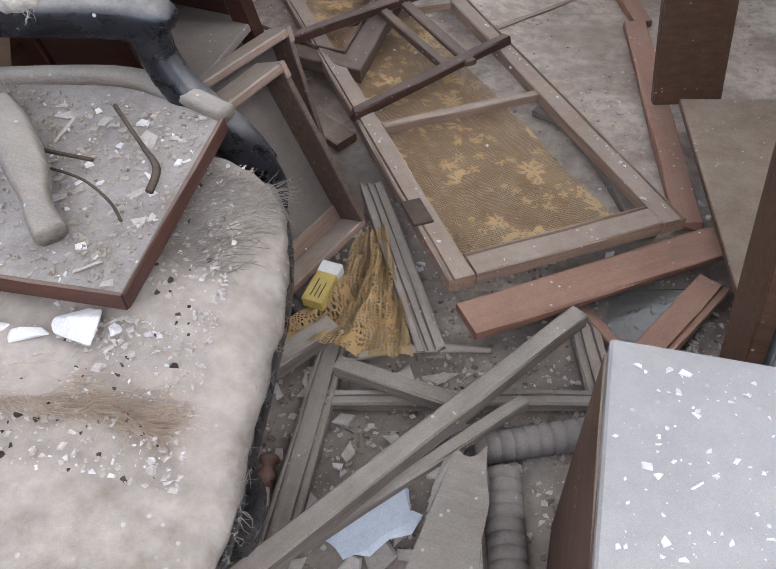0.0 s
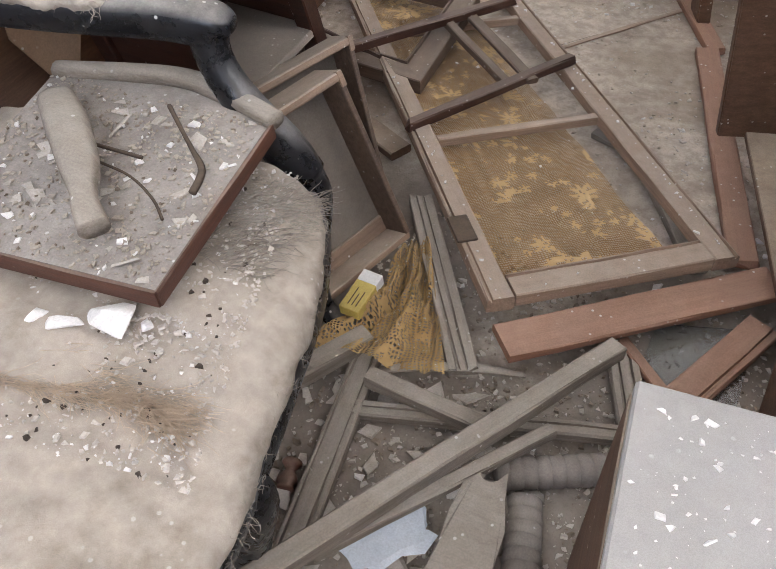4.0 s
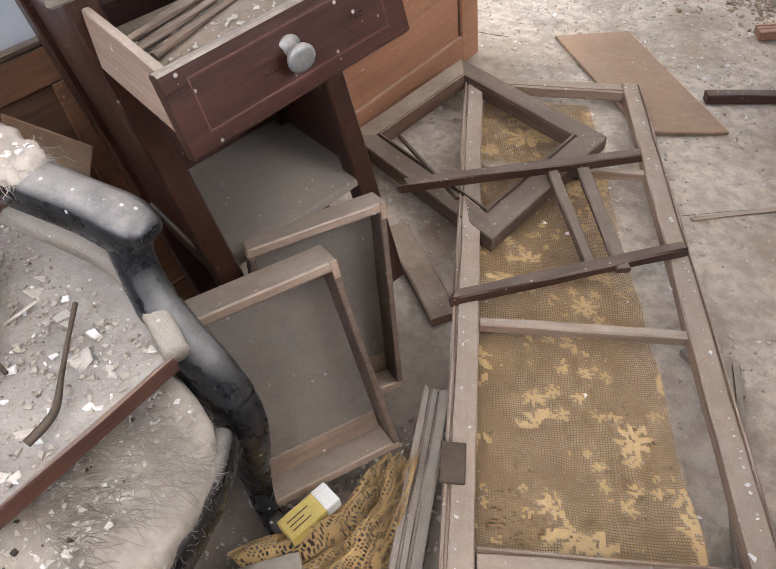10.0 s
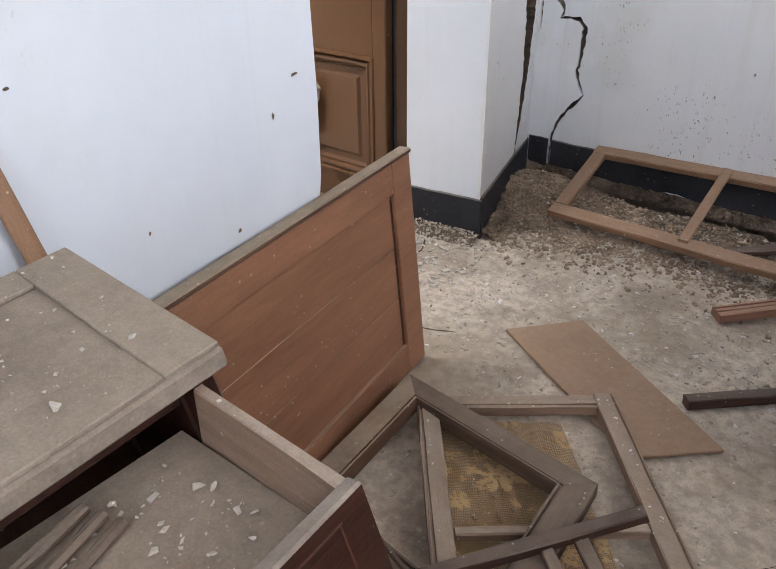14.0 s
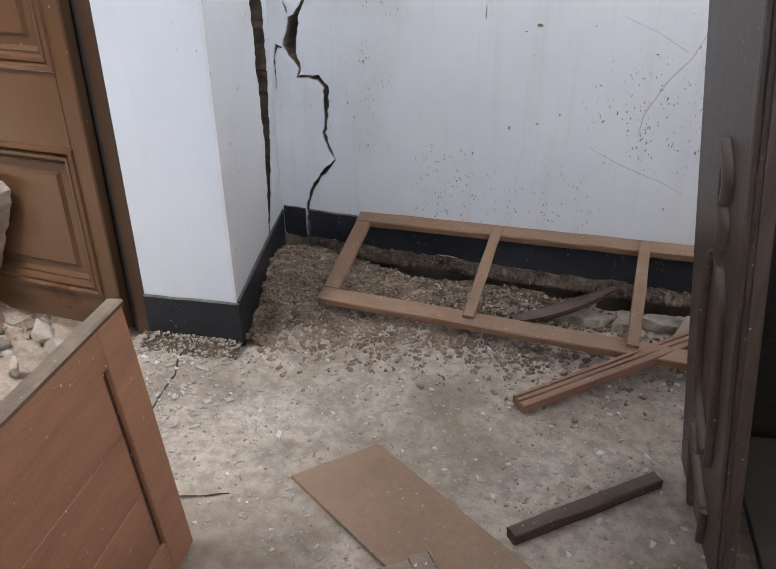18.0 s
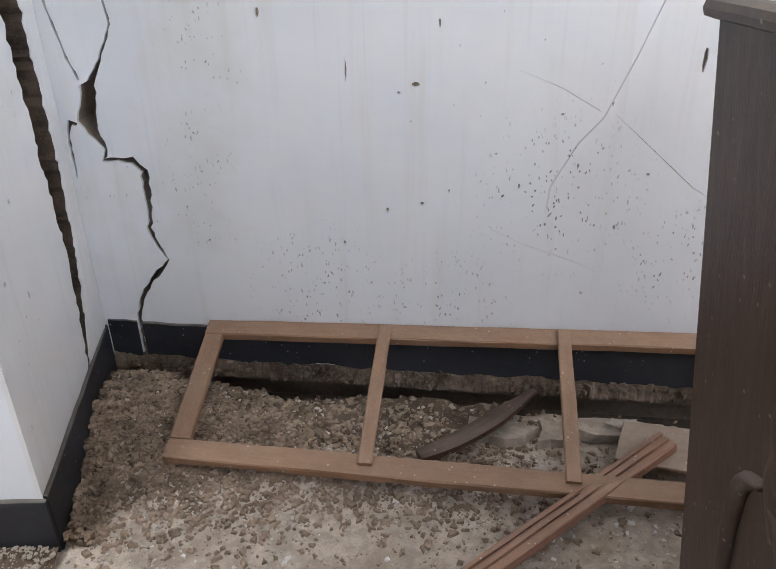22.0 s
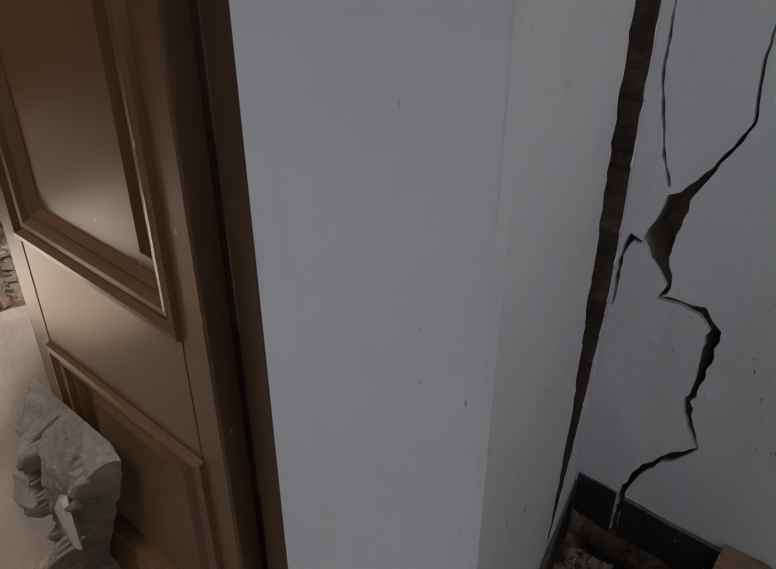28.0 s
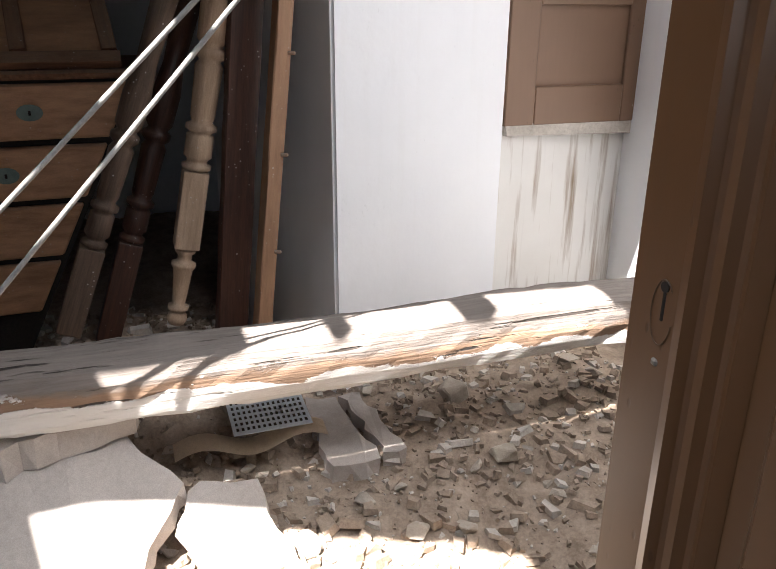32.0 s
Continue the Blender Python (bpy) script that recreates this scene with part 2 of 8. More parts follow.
wood_pale = surface("pale_turned_wood", (0.34, 0.235, 0.155), (0.54, 0.40, 0.28), 0.7, 3.0, GRAIN, 14, 0.5, (0.45, 0.37, 0.29), 0.2, 0.6)
finial_wood = surface("red_turned_wood", (0.075, 0.028, 0.018), (0.15, 0.058, 0.036), 0.5, 6.0, (1, 1, 1), 30, 0.3, DUST, 0.15)
seat_cloth = surface("worn_seat_cloth", (0.22, 0.18, 0.14), (0.52, 0.46, 0.39), 0.97, 9.0, (1, 1, 1), 60, 0.4, (0.45, 0.39, 0.325), 0.55, 0.4, depth=0.006, grit=900.0)
fibre_mat = surface("straw_stuffing", (0.38, 0.285, 0.20), (0.60, 0.48, 0.36), 0.95, 12.0, (1, 1, 1), 60, 0.0, DUST, 0.0)
thread_mat = surface("loose_threads", (0.20, 0.17, 0.14), (0.38, 0.34, 0.29), 0.95, 12.0, (1, 1, 1), 60, 0.0, DUST, 0.0)
slab_mat = surface("fallen_plaster_slab", (0.38, 0.335, 0.295), (0.53, 0.48, 0.43), 0.9, 3.0, (1, 1, 1), 60, 0.0, DUST, 0.3, 0.3)
fallen_mat = surface("beige_fallen_plaster", (0.50, 0.395, 0.310), (0.66, 0.545, 0.445), 0.9, 5.0, (1, 1, 1), 60, 0.0, DUST, 0.3, 0.3)
mound_mat = surface("brown_earth", (0.075, 0.052, 0.035), (0.22, 0.162, 0.115), 0.97, 12.0, (1, 1, 1), 80, 0.0, DUST, 1.0, 0.4, vary=False, depth=0.012)
shard_mat = surface("pale_blue_board", (0.50, 0.56, 0.62), (0.62, 0.67, 0.72), 0.5, 6.0, (1, 1, 1), 60, 0.0, DUST, 0.1, 0.4)
tube_mat = surface("ribbed_grey_tube", (0.15, 0.13, 0.115), (0.25, 0.22, 0.195), 0.85, 8.0, (1, 1, 1), 60, 0.6, (0.36, 0.32, 0.28), 0.2, 0.7)
knob_mat = surface("dull_metal", (0.17, 0.165, 0.155), (0.30, 0.29, 0.275), 0.45, 10.0, (1, 1, 1), 60, 0.4, DUST, 0.2, metallic=0.6)
rust_mat = surface("rusty_iron", (0.045, 0.03, 0.022), (0.11, 0.075, 0.05), 0.8, 20.0, (1, 1, 1), 90, 0.15, DUST, 0.4, metallic=0.3)
card_yellow = surface("yellow_card", (0.42, 0.31, 0.06), (0.56, 0.43, 0.12), 0.7, 8.0, (1, 1, 1), 60, 0.3, (0.5, 0.42, 0.2), 0.05)
card_white = surface("white_card", (0.66, 0.65, 0.62), (0.78, 0.77, 0.74), 0.7, 8.0, (1, 1, 1), 60, 0.0, DUST, 0.05)
blue_paint = surface("old_blue_paint", (0.05, 0.10, 0.145), (0.095, 0.165, 0.22), 0.7, 8.0, (1, 1, 1), 60, 0.0, DUST, 0.1)


def gloss_paint(name, dark, light, rough, dents, grain=0.0):
    """Old oil paint on wood: nearly even colour, soft sheen, brush marks and a few small dents."""
    m, nt, bsdf = node_mat(name)
    vec, brush = coords(nt, (1, 1, 1), False), coords(nt, (9, 9, 0.7), False)
    broad, fine = noise_tex(nt, vec, 3.0, 4, 0.5), noise_tex(nt, brush, 9.0, 4, 0.5)
    col = mix(nt, math_node(nt, "ADD", math_node(nt, "MULTIPLY", broad, 0.75), math_node(nt, "MULTIPLY", fine, 0.25)), dark, light)
    vo = N(nt, "ShaderNodeTexVoronoi", Scale=75.0)
    link(nt, coords(nt, (1, 1, 0.45), False), vo.inputs["Vector"])
    some = ramp(nt, noise_tex(nt, vec, 7.0, 3), ((0.53, 0.0), (0.64, 1.0)))
    dent = math_node(nt, "MULTIPLY", ramp(nt, vo.outputs["Distance"], ((0.10, 1.0), (0.20, 0.0))), some)
    col = mix(nt, math_node(nt, "MULTIPLY", dent, 0.55), col, tuple(c * 0.35 for c in dark))
    nick = N(nt, "ShaderNodeTexVoronoi", Scale=24.0)
    link(nt, coords(nt, (1, 1, 0.5), False), nick.inputs["Vector"])
    rare = ramp(nt, noise_tex(nt, vec, 5.0, 3), ((0.56, 0.0), (0.60, 1.0)))
    col = mix(nt, math_node(nt, "MULTIPLY", ramp(nt, nick.outputs["Distance"], ((0.035, 1.0), (0.06, 0.0))), rare), col, (0.42, 0.36, 0.29))
    link(nt, col, bsdf.inputs["Base Color"])
    link(nt, math_node(nt, "ADD", rough, math_node(nt, "MULTIPLY", broad, 0.08)), bsdf.inputs["Roughness"])
    bsdf.inputs["Specular IOR Level"].default_value = 0.7
    b = N(nt, "ShaderNodeBump", Strength=0.25, Distance=0.001)
    link(nt, math_node(nt, "ADD", math_node(nt, "MULTIPLY", fine, 0.25 + grain, False), math_node(nt, "MULTIPLY", dent, -dents, False), False), b.inputs["Height"])
    link(nt, b.outputs[0], bsdf.inputs["Normal"])
    return m


door_paint = gloss_paint("brown_gloss_paint", (0.105, 0.050, 0.022), (0.150, 0.074, 0.034), 0.25, 1.0)
jamb_paint = gloss_paint("dark_brown_gloss_paint", (0.050, 0.024, 0.010), (0.085, 0.042, 0.018), 0.36, 1.4, 0.6)
shutter_paint = gloss_paint("brown_shutter_paint", (0.150, 0.082, 0.046), (0.220, 0.125, 0.072), 0.55, 0.4, 0.4)
rope_mat = surface("white_rope", (0.17, 0.168, 0.160), (0.31, 0.305, 0.29), 0.8, 20.0, (1, 1, 1), 80, 0.0, DUST, 0.3)
# near-black colour stands in for the shade inside carcases and holes
dark_void = surface("shade_dark_interior", (0.010, 0.008, 0.007), (0.028, 0.022, 0.018), 0.8, 4.0, GRAIN, 14, 0.4, (0.10, 0.085, 0.07), 0.2)
tile_mat = surface("clay_tile", (0.56, 0.44, 0.30), (0.76, 0.64, 0.48), 0.9, 5.0, (1, 1, 1), 60, 0.3, (0.6, 0.52, 0.43), 0.3)


def concrete_material():
    """Dusty concrete: pale trodden patches, brown dirt in drifts, and a grimy floor, darkened also for shade, under the
    broken furniture.
    """
    m, nt, bsdf = node_mat("concrete_floor")
    vec = coords(nt, (1, 1, 1), False)
    broad, small, tiny = noise_tex(nt, vec, 2.6, 8, 0.62, 0.4), noise_tex(nt, vec, 28.0, 6, 0.65), noise_tex(nt, vec, 260.0, 3, 0.7)
    col = mix(nt, ramp(nt, broad, ((0.36, 0.0), (0.62, 1.0))), (0.36, 0.295, 0.23), (0.62, 0.545, 0.455))
    col = mix(nt, ramp(nt, small, ((0.40, 0.55), (0.58, 0.0))), col, (0.25, 0.20, 0.155))
    drift = math_node(nt, "MULTIPLY", ramp(nt, noise_tex(nt, vec, 5.5, 7, 0.7), ((0.52, 0.0), (0.66, 1.0))), ramp(nt, tiny, ((0.40, 0.25), (0.58, 1.0))))
    col = mix(nt, math_node(nt, "MULTIPLY", drift, 0.75), col, (0.17, 0.135, 0.105))
    # dirt and the furniture's shade, painted together as dark round patches
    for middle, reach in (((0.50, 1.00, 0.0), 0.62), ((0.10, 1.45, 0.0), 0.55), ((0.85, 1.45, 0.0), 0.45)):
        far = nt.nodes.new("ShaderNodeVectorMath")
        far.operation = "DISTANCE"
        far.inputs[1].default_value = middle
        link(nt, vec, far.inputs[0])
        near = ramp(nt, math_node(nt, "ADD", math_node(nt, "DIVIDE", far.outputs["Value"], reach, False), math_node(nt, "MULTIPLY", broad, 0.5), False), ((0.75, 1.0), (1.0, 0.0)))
        grime_shade = mix(nt, small, (0.13, 0.108, 0.088), (0.27, 0.235, 0.20))
        col = mix(nt, math_node(nt, "MULTIPLY", near, 0.8), col, grime_shade)
    col = mix(nt, ramp(nt, tiny, ((0.36, 0.28), (0.5, 0.0))), col, (0.16, 0.13, 0.10))
    link(nt, col, bsdf.inputs["Base Color"])
    bsdf.inputs["Roughness"].default_value = 0.93
    b = N(nt, "ShaderNodeBump", Strength=0.6, Distance=0.006)
    link(nt, math_node(nt, "ADD", math_node(nt, "MULTIPLY", small, 0.6), math_node(nt, "MULTIPLY", tiny, 0.35)), b.inputs["Height"])
    link(nt, b.outputs[0], bsdf.inputs["Normal"])
    return m


concrete = concrete_material()


def plaster_material(name, light, shade, mould, run=(0.60, 0.58, 0.53), runs_amount=0.35, colonies=(), fine_runs=0.16, relief=0.45):
    """Old distemper: broad tone, vertical runs, rubbed patches, specks of mould."""
    m, nt, bsdf = node_mat(name)
    vec, runs, tall = coords(nt, (1, 1, 1), False), coords(nt, (9, 9, 0.55), False), coords(nt, (1, 1, 0.55), False)
    col = mix(nt, ramp(nt, noise_tex(nt, vec, 1.3, 6, 0.6), ((0.35, 0.0), (0.7, 1.0))), light, shade)
    streak = ramp(nt, noise_tex(nt, runs, 2.2, 5, 0.6), ((0.54, 0.0), (0.72, runs_amount)))
    col = mix(nt, streak, col, run)
    thin = ramp(nt, noise_tex(nt, coords(nt, (38, 38, 0.9), False), 1.6, 3, 0.5), ((0.63, 0.0), (0.72, fine_runs)))
    col = mix(nt, thin, col, tuple(c * 0.72 for c in light))
    # sparse larger specks and dusty colonies of fine ones
    wob = N(nt, "ShaderNodeTexNoise", Scale=55.0, Detail=2.0)
    link(nt, tall, wob.inputs["Vector"])
    warp = nt.nodes.new("ShaderNodeVectorMath")
    warp.operation = "MULTIPLY_ADD"
    warp.inputs[1].default_value = (0.02, 0.02, 0.02)
    link(nt, wob.outputs["Color"], warp.inputs[0])
    link(nt, tall, warp.inputs[2])
    bent = warp.outputs[0]
    for where_vec, scale, lo, hi, place, a, b, tone, amount in ((bent, 30.0, 0.035, 0.075, 2.3, 0.48, 0.58, (0.10, 0.10, 0.10), 1.0), (bent, 95.0, 0.16, 0.28, 2.0, 0.62, 0.70, (0.16, 0.15, 0.125), 0.9)):
        vo = N(nt, "ShaderNodeTexVoronoi", Scale=scale)
        link(nt, where_vec, vo.inputs["Vector"])
        spot = ramp(nt, vo.outputs["Distance"], ((lo, 1.0), (hi, 0.0)))
        where = ramp(nt, noise_tex(nt, vec, place, 4), ((a, 0.0), (b, 1.0)))
        some = ramp(nt, noise_tex(nt, vec, 21.0, 2), ((0.46, 0.0), (0.56, 1.0)))
        for middle, reach in colonies:
            far = nt.nodes.new("ShaderNodeVectorMath")
            far.operation = "DISTANCE"
            far.inputs[1].default_value = middle
            link(nt, vec, far.inputs[0])
            where = math_node(nt, "MAXIMUM", where, ramp(nt, math_node(nt, "DIVIDE", far.outputs["Value"], reach), ((0.35, 1.0), (1.0, 0.0))))
        col = mix(nt, math_node(nt, "MULTIPLY", math_node(nt, "MULTIPLY", math_node(nt, "MULTIPLY", spot, where), some), amount * mould), col, tone)
    col = mix(nt, math_node(nt, "MULTIPLY", ramp(nt, noise_tex(nt, vec, 2.0, 4), ((0.58, 0.0), (0.72, 0.30))), mould), col, (0.50, 0.49, 0.42))
    link(nt, col, bsdf.inputs["Base Color"])
    bsdf.inputs["Roughness"].default_value = 0.62
    bsdf.inputs["Specular IOR Level"].default_value = 0.3
    b = N(nt, "ShaderNodeBump", Strength=relief, Distance=0.007)
    link(nt, math_node(nt, "ADD", math_node(nt, "MULTIPLY", noise_tex(nt, vec, 6.0, 4, 0.5), 0.85), math_node(nt, "MULTIPLY", noise_tex(nt, vec, 45.0, 2), 0.12)), b.inputs["Height"])
    link(nt, b.outputs[0], bsdf.inputs["Normal"])
    return m


plaster = plaster_material("white_distemper", (0.73, 0.745, 0.76), (0.64, 0.655, 0.675), 1.0, colonies=(((0.22, 4.1, 0.60), 0.26), ((0.55, 4.1, 0.44), 0.20), ((-0.38, 4.1, 0.30), 0.24), ((-0.05, 4.1, 0.26), 0.20)))
plaster_clean = plaster_material("clean_white_distemper", (0.73, 0.775, 0.83), (0.64, 0.685, 0.74), 0.6, runs_amount=0.15, fine_runs=0.05, relief=0.22)
plaster_next = plaster_material("next_room_whitewash", (0.82, 0.83, 0.84), (0.76, 0.77, 0.79), 0.15, runs_amount=0.08, fine_runs=0.0)
plaster_runs = plaster_material("rust_run_whitewash", (0.80, 0.79, 0.76), (0.70, 0.68, 0.64), 0.3, (0.30, 0.22, 0.15), 1.0)


def stained_material():
    """Pale painted boards; water has left wavering brown tide lines round several wet places."""
    m, nt, bsdf = node_mat("water_stained_paint")
    vec = coords(nt, (1, 1, 1), False)
    col = mix(nt, noise_tex(nt, coords(nt, (14, 14, 0.8), False), 5.0, 5), (0.25, 0.285, 0.30), (0.36, 0.40, 0.42))
    col = mix(nt, ramp(nt, noise_tex(nt, vec, 3.0, 5), ((0.45, 0.0), (0.7, 0.5))), col, (0.215, 0.23, 0.20))
    wob = N(nt, "ShaderNodeTexNoise", Scale=15.0, Detail=5.0, Roughness=0.62)
    link(nt, vec, wob.inputs["Vector"])
    off = nt.nodes.new("ShaderNodeVectorMath")
    off.operation = "MULTIPLY_ADD"
    off.inputs[1].default_value, off.inputs[2].default_value = (0.15, 0.0, 0.11), (-0.075, 0.0, -0.055)
    link(nt, wob.outputs["Color"], off.inputs[0])
    bent = nt.nodes.new("ShaderNodeVectorMath")
    bent.operation = "ADD"
    link(nt, vec, bent.inputs[0])
    link(nt, off.outputs[0], bent.inputs[1])
    patchy = ramp(nt, noise_tex(nt, vec, 9.0, 3), ((0.34, 0.45), (0.50, 1.0)))
    for (x, z), r, strong, tone in STAINS:
        d = nt.nodes.new("ShaderNodeVectorMath")
        d.operation = "SUBTRACT"
        d.inputs[1].default_value = (x, 0.0, z)
        link(nt, bent.outputs[0], d.inputs[0])
        flat = nt.nodes.new("ShaderNodeVectorMath")
        flat.operation = "MULTIPLY"
        flat.inputs[1].default_value = (1.0, 0.0, 1.0)
        link(nt, d.outputs[0], flat.inputs[0])
        ln = nt.nodes.new("ShaderNodeVectorMath")
        ln.operation = "LENGTH"
        link(nt, flat.outputs[0], ln.inputs[0])
        rel = math_node(nt, "DIVIDE", ln.outputs["Value"], 2 * r)
        line = ramp(nt, rel, ((0.26, 0.0), (0.42, 0.32), (0.475, 1.0), (0.50, 0.85), (0.525, 0.0)))
        col = mix(nt, math_node(nt, "MULTIPLY", math_node(nt, "MULTIPLY", line, patchy), strong), col, tone)
    link(nt, col, bsdf.inputs["Base Color"])
    bsdf.inputs["Roughness"].default_value = 0.34
    b = N(nt, "ShaderNodeBump", Strength=0.25, Distance=0.003)
    link(nt, noise_tex(nt, coords(nt, (20, 20, 1.2), False), 6.0, 5), b.inputs["Height"])
    link(nt, b.outputs[0], bsdf.inputs["Normal"])
    return m


BROWN, GREY = (0.058, 0.043, 0.035), (0.16, 0.16, 0.15)
STAINS = (((1.061, 0.510), 0.070, 1.0, BROWN), ((1.078, 0.410), 0.062, 1.0, BROWN), ((1.030, 0.722), 0.060, 0.7, GREY), ((1.010, 0.335), 0.032, 0.9, BROWN),
          ((1.35, 0.63), 0.29, 0.8, GREY), ((1.018, 0.22), 0.024, 0.8, GREY), ((1.14, 0.68), 0.09, 0.7, BROWN))
stained = stained_material()


def flaking_material():
    """Grey weathered timber with long checks; orange heartwood and a crust of lime along the side that faced the ceiling."""
    m, nt, bsdf = node_mat("flaking_whitewash")
    grain, vec = coords(nt, (1.1, 20, 20), False), coords(nt, (1.0, 2.0, 2.0), False)
    tc = nt.nodes.new("ShaderNodeTexCoord")
    sep = nt.nodes.new("ShaderNodeSeparateXYZ")
    link(nt, tc.outputs["Object"], sep.inputs[0])
    # height over the beam's own axis, which falls along its length
    axis = math_node(nt, "MULTIPLY", sep.outputs["X"], 0.021, False)
    height = math_node(nt, "ADD", math_node(nt, "ADD", sep.outputs["Z"], axis, False), -0.6107, False)
    wander = math_node(nt, "MULTIPLY", math_node(nt, "ADD", noise_tex(nt, vec, 5.0, 7, 0.65), -0.5, False), 0.11, False)
    level = math_node(nt, "ADD", height, wander, False)
    crust = ramp(nt, math_node(nt, "ADD", math_node(nt, "MULTIPLY", level, 4.0, False), 0.5), ((0.425, 1.0), (0.44, 0.0)))
    heart = ramp(nt, math_node(nt, "ADD", math_node(nt, "MULTIPLY", level, 4.0, False), 0.5), ((0.54, 1.0), (0.62, 0.0)))
    flakes = ramp(nt, noise_tex(nt, vec, 8.0, 7, 0.65), ((0.615, 0.0), (0.63, 1.0)))
    old = mix(nt, noise_tex(nt, grain, 4.0, 6, 0.65), (0.10, 0.084, 0.072), (0.29, 0.252, 0.222))
    orange = mix(nt, noise_tex(nt, grain, 5.0, 6, 0.7), (0.13, 0.075, 0.045), (0.36, 0.245, 0.165))
    lime = mix(nt, noise_tex(nt, grain, 3.0, 6, 0.7), (0.56, 0.54, 0.51), (0.76, 0.74, 0.71))
    checks = ramp(nt, noise_tex(nt, coords(nt, (0.8, 26, 26), False), 2.3, 3, 0.5), ((0.345, 1.0), (0.385, 0.0)))
    col = mix(nt, heart, old, orange)
    col = mix(nt, checks, col, (0.045, 0.036, 0.030))
    lim = math_node(nt, "ADD", crust, math_node(nt, "MULTIPLY", flakes, heart))
    col = mix(nt, lim, col, lime)
    link(nt, col, bsdf.inputs["Base Color"])
    bsdf.inputs["Roughness"].default_value = 0.9
    b = N(nt, "ShaderNodeBump", Strength=0.9, Distance=0.012)
    rise = math_node(nt, "ADD", math_node(nt, "MULTIPLY", lim, 0.5), math_node(nt, "MULTIPLY", noise_tex(nt, grain, 6.0, 5), 0.4))
    link(nt, math_node(nt, "ADD", rise, math_node(nt, "MULTIPLY", checks, -0.6, False), False), b.inputs["Height"])
    link(nt, b.outputs[0], bsdf.inputs["Normal"])
    return m


beam_mat = flaking_material()


def petals(nt, vec, scale, radius, lobes, slim):
    """One many-petalled flower in every cell of a loose grid: 1 inside the petals."""
    vo = N(nt, "ShaderNodeTexVoronoi", Scale=scale, Randomness=0.85)
    vo.voronoi_dimensions = "2D"
    link(nt, vec, vo.inputs["Vector"])
    d = nt.nodes.new("ShaderNodeVectorMath")
    d.operation = "SUBTRACT"
    link(nt, vec, d.inputs[0])
    link(nt, vo.outputs["Position"], d.inputs[1])
    sep = nt.nodes.new("ShaderNodeSeparateXYZ")
    link(nt, d.outputs[0], sep.inputs[0])
    ang = math_node(nt, "ARCTAN2", sep.outputs["Y"], sep.outputs["X"], False)
    tint = nt.nodes.new("ShaderNodeSeparateColor")
    link(nt, vo.outputs["Color"], tint.inputs[0])
    ang = math_node(nt, "ADD", math_node(nt, "MULTIPLY", ang, lobes / 2, False), math_node(nt, "MULTIPLY", tint.outputs[0], 6.0, False), False)
    wave = math_node(nt, "ABSOLUTE", math_node(nt, "COSINE", ang, 0.0, False))
    reach = math_node(nt, "MULTIPLY", math_node(nt, "ADD", math_node(nt, "MULTIPLY", wave, 1 - slim), slim), math_node(nt, "ADD", math_node(nt, "MULTIPLY", tint.outputs[1], 0.6), 0.5), False)
    rel = math_node(nt, "DIVIDE", math_node(nt, "MULTIPLY", vo.outputs["Distance"], 1 / radius, False), reach, False)
    return ramp(nt, math_node(nt, "MULTIPLY", rel, 0.5), ((0.07, 0.0), (0.11, 1.0), (0.46, 1.0), (0.50, 0.0)))


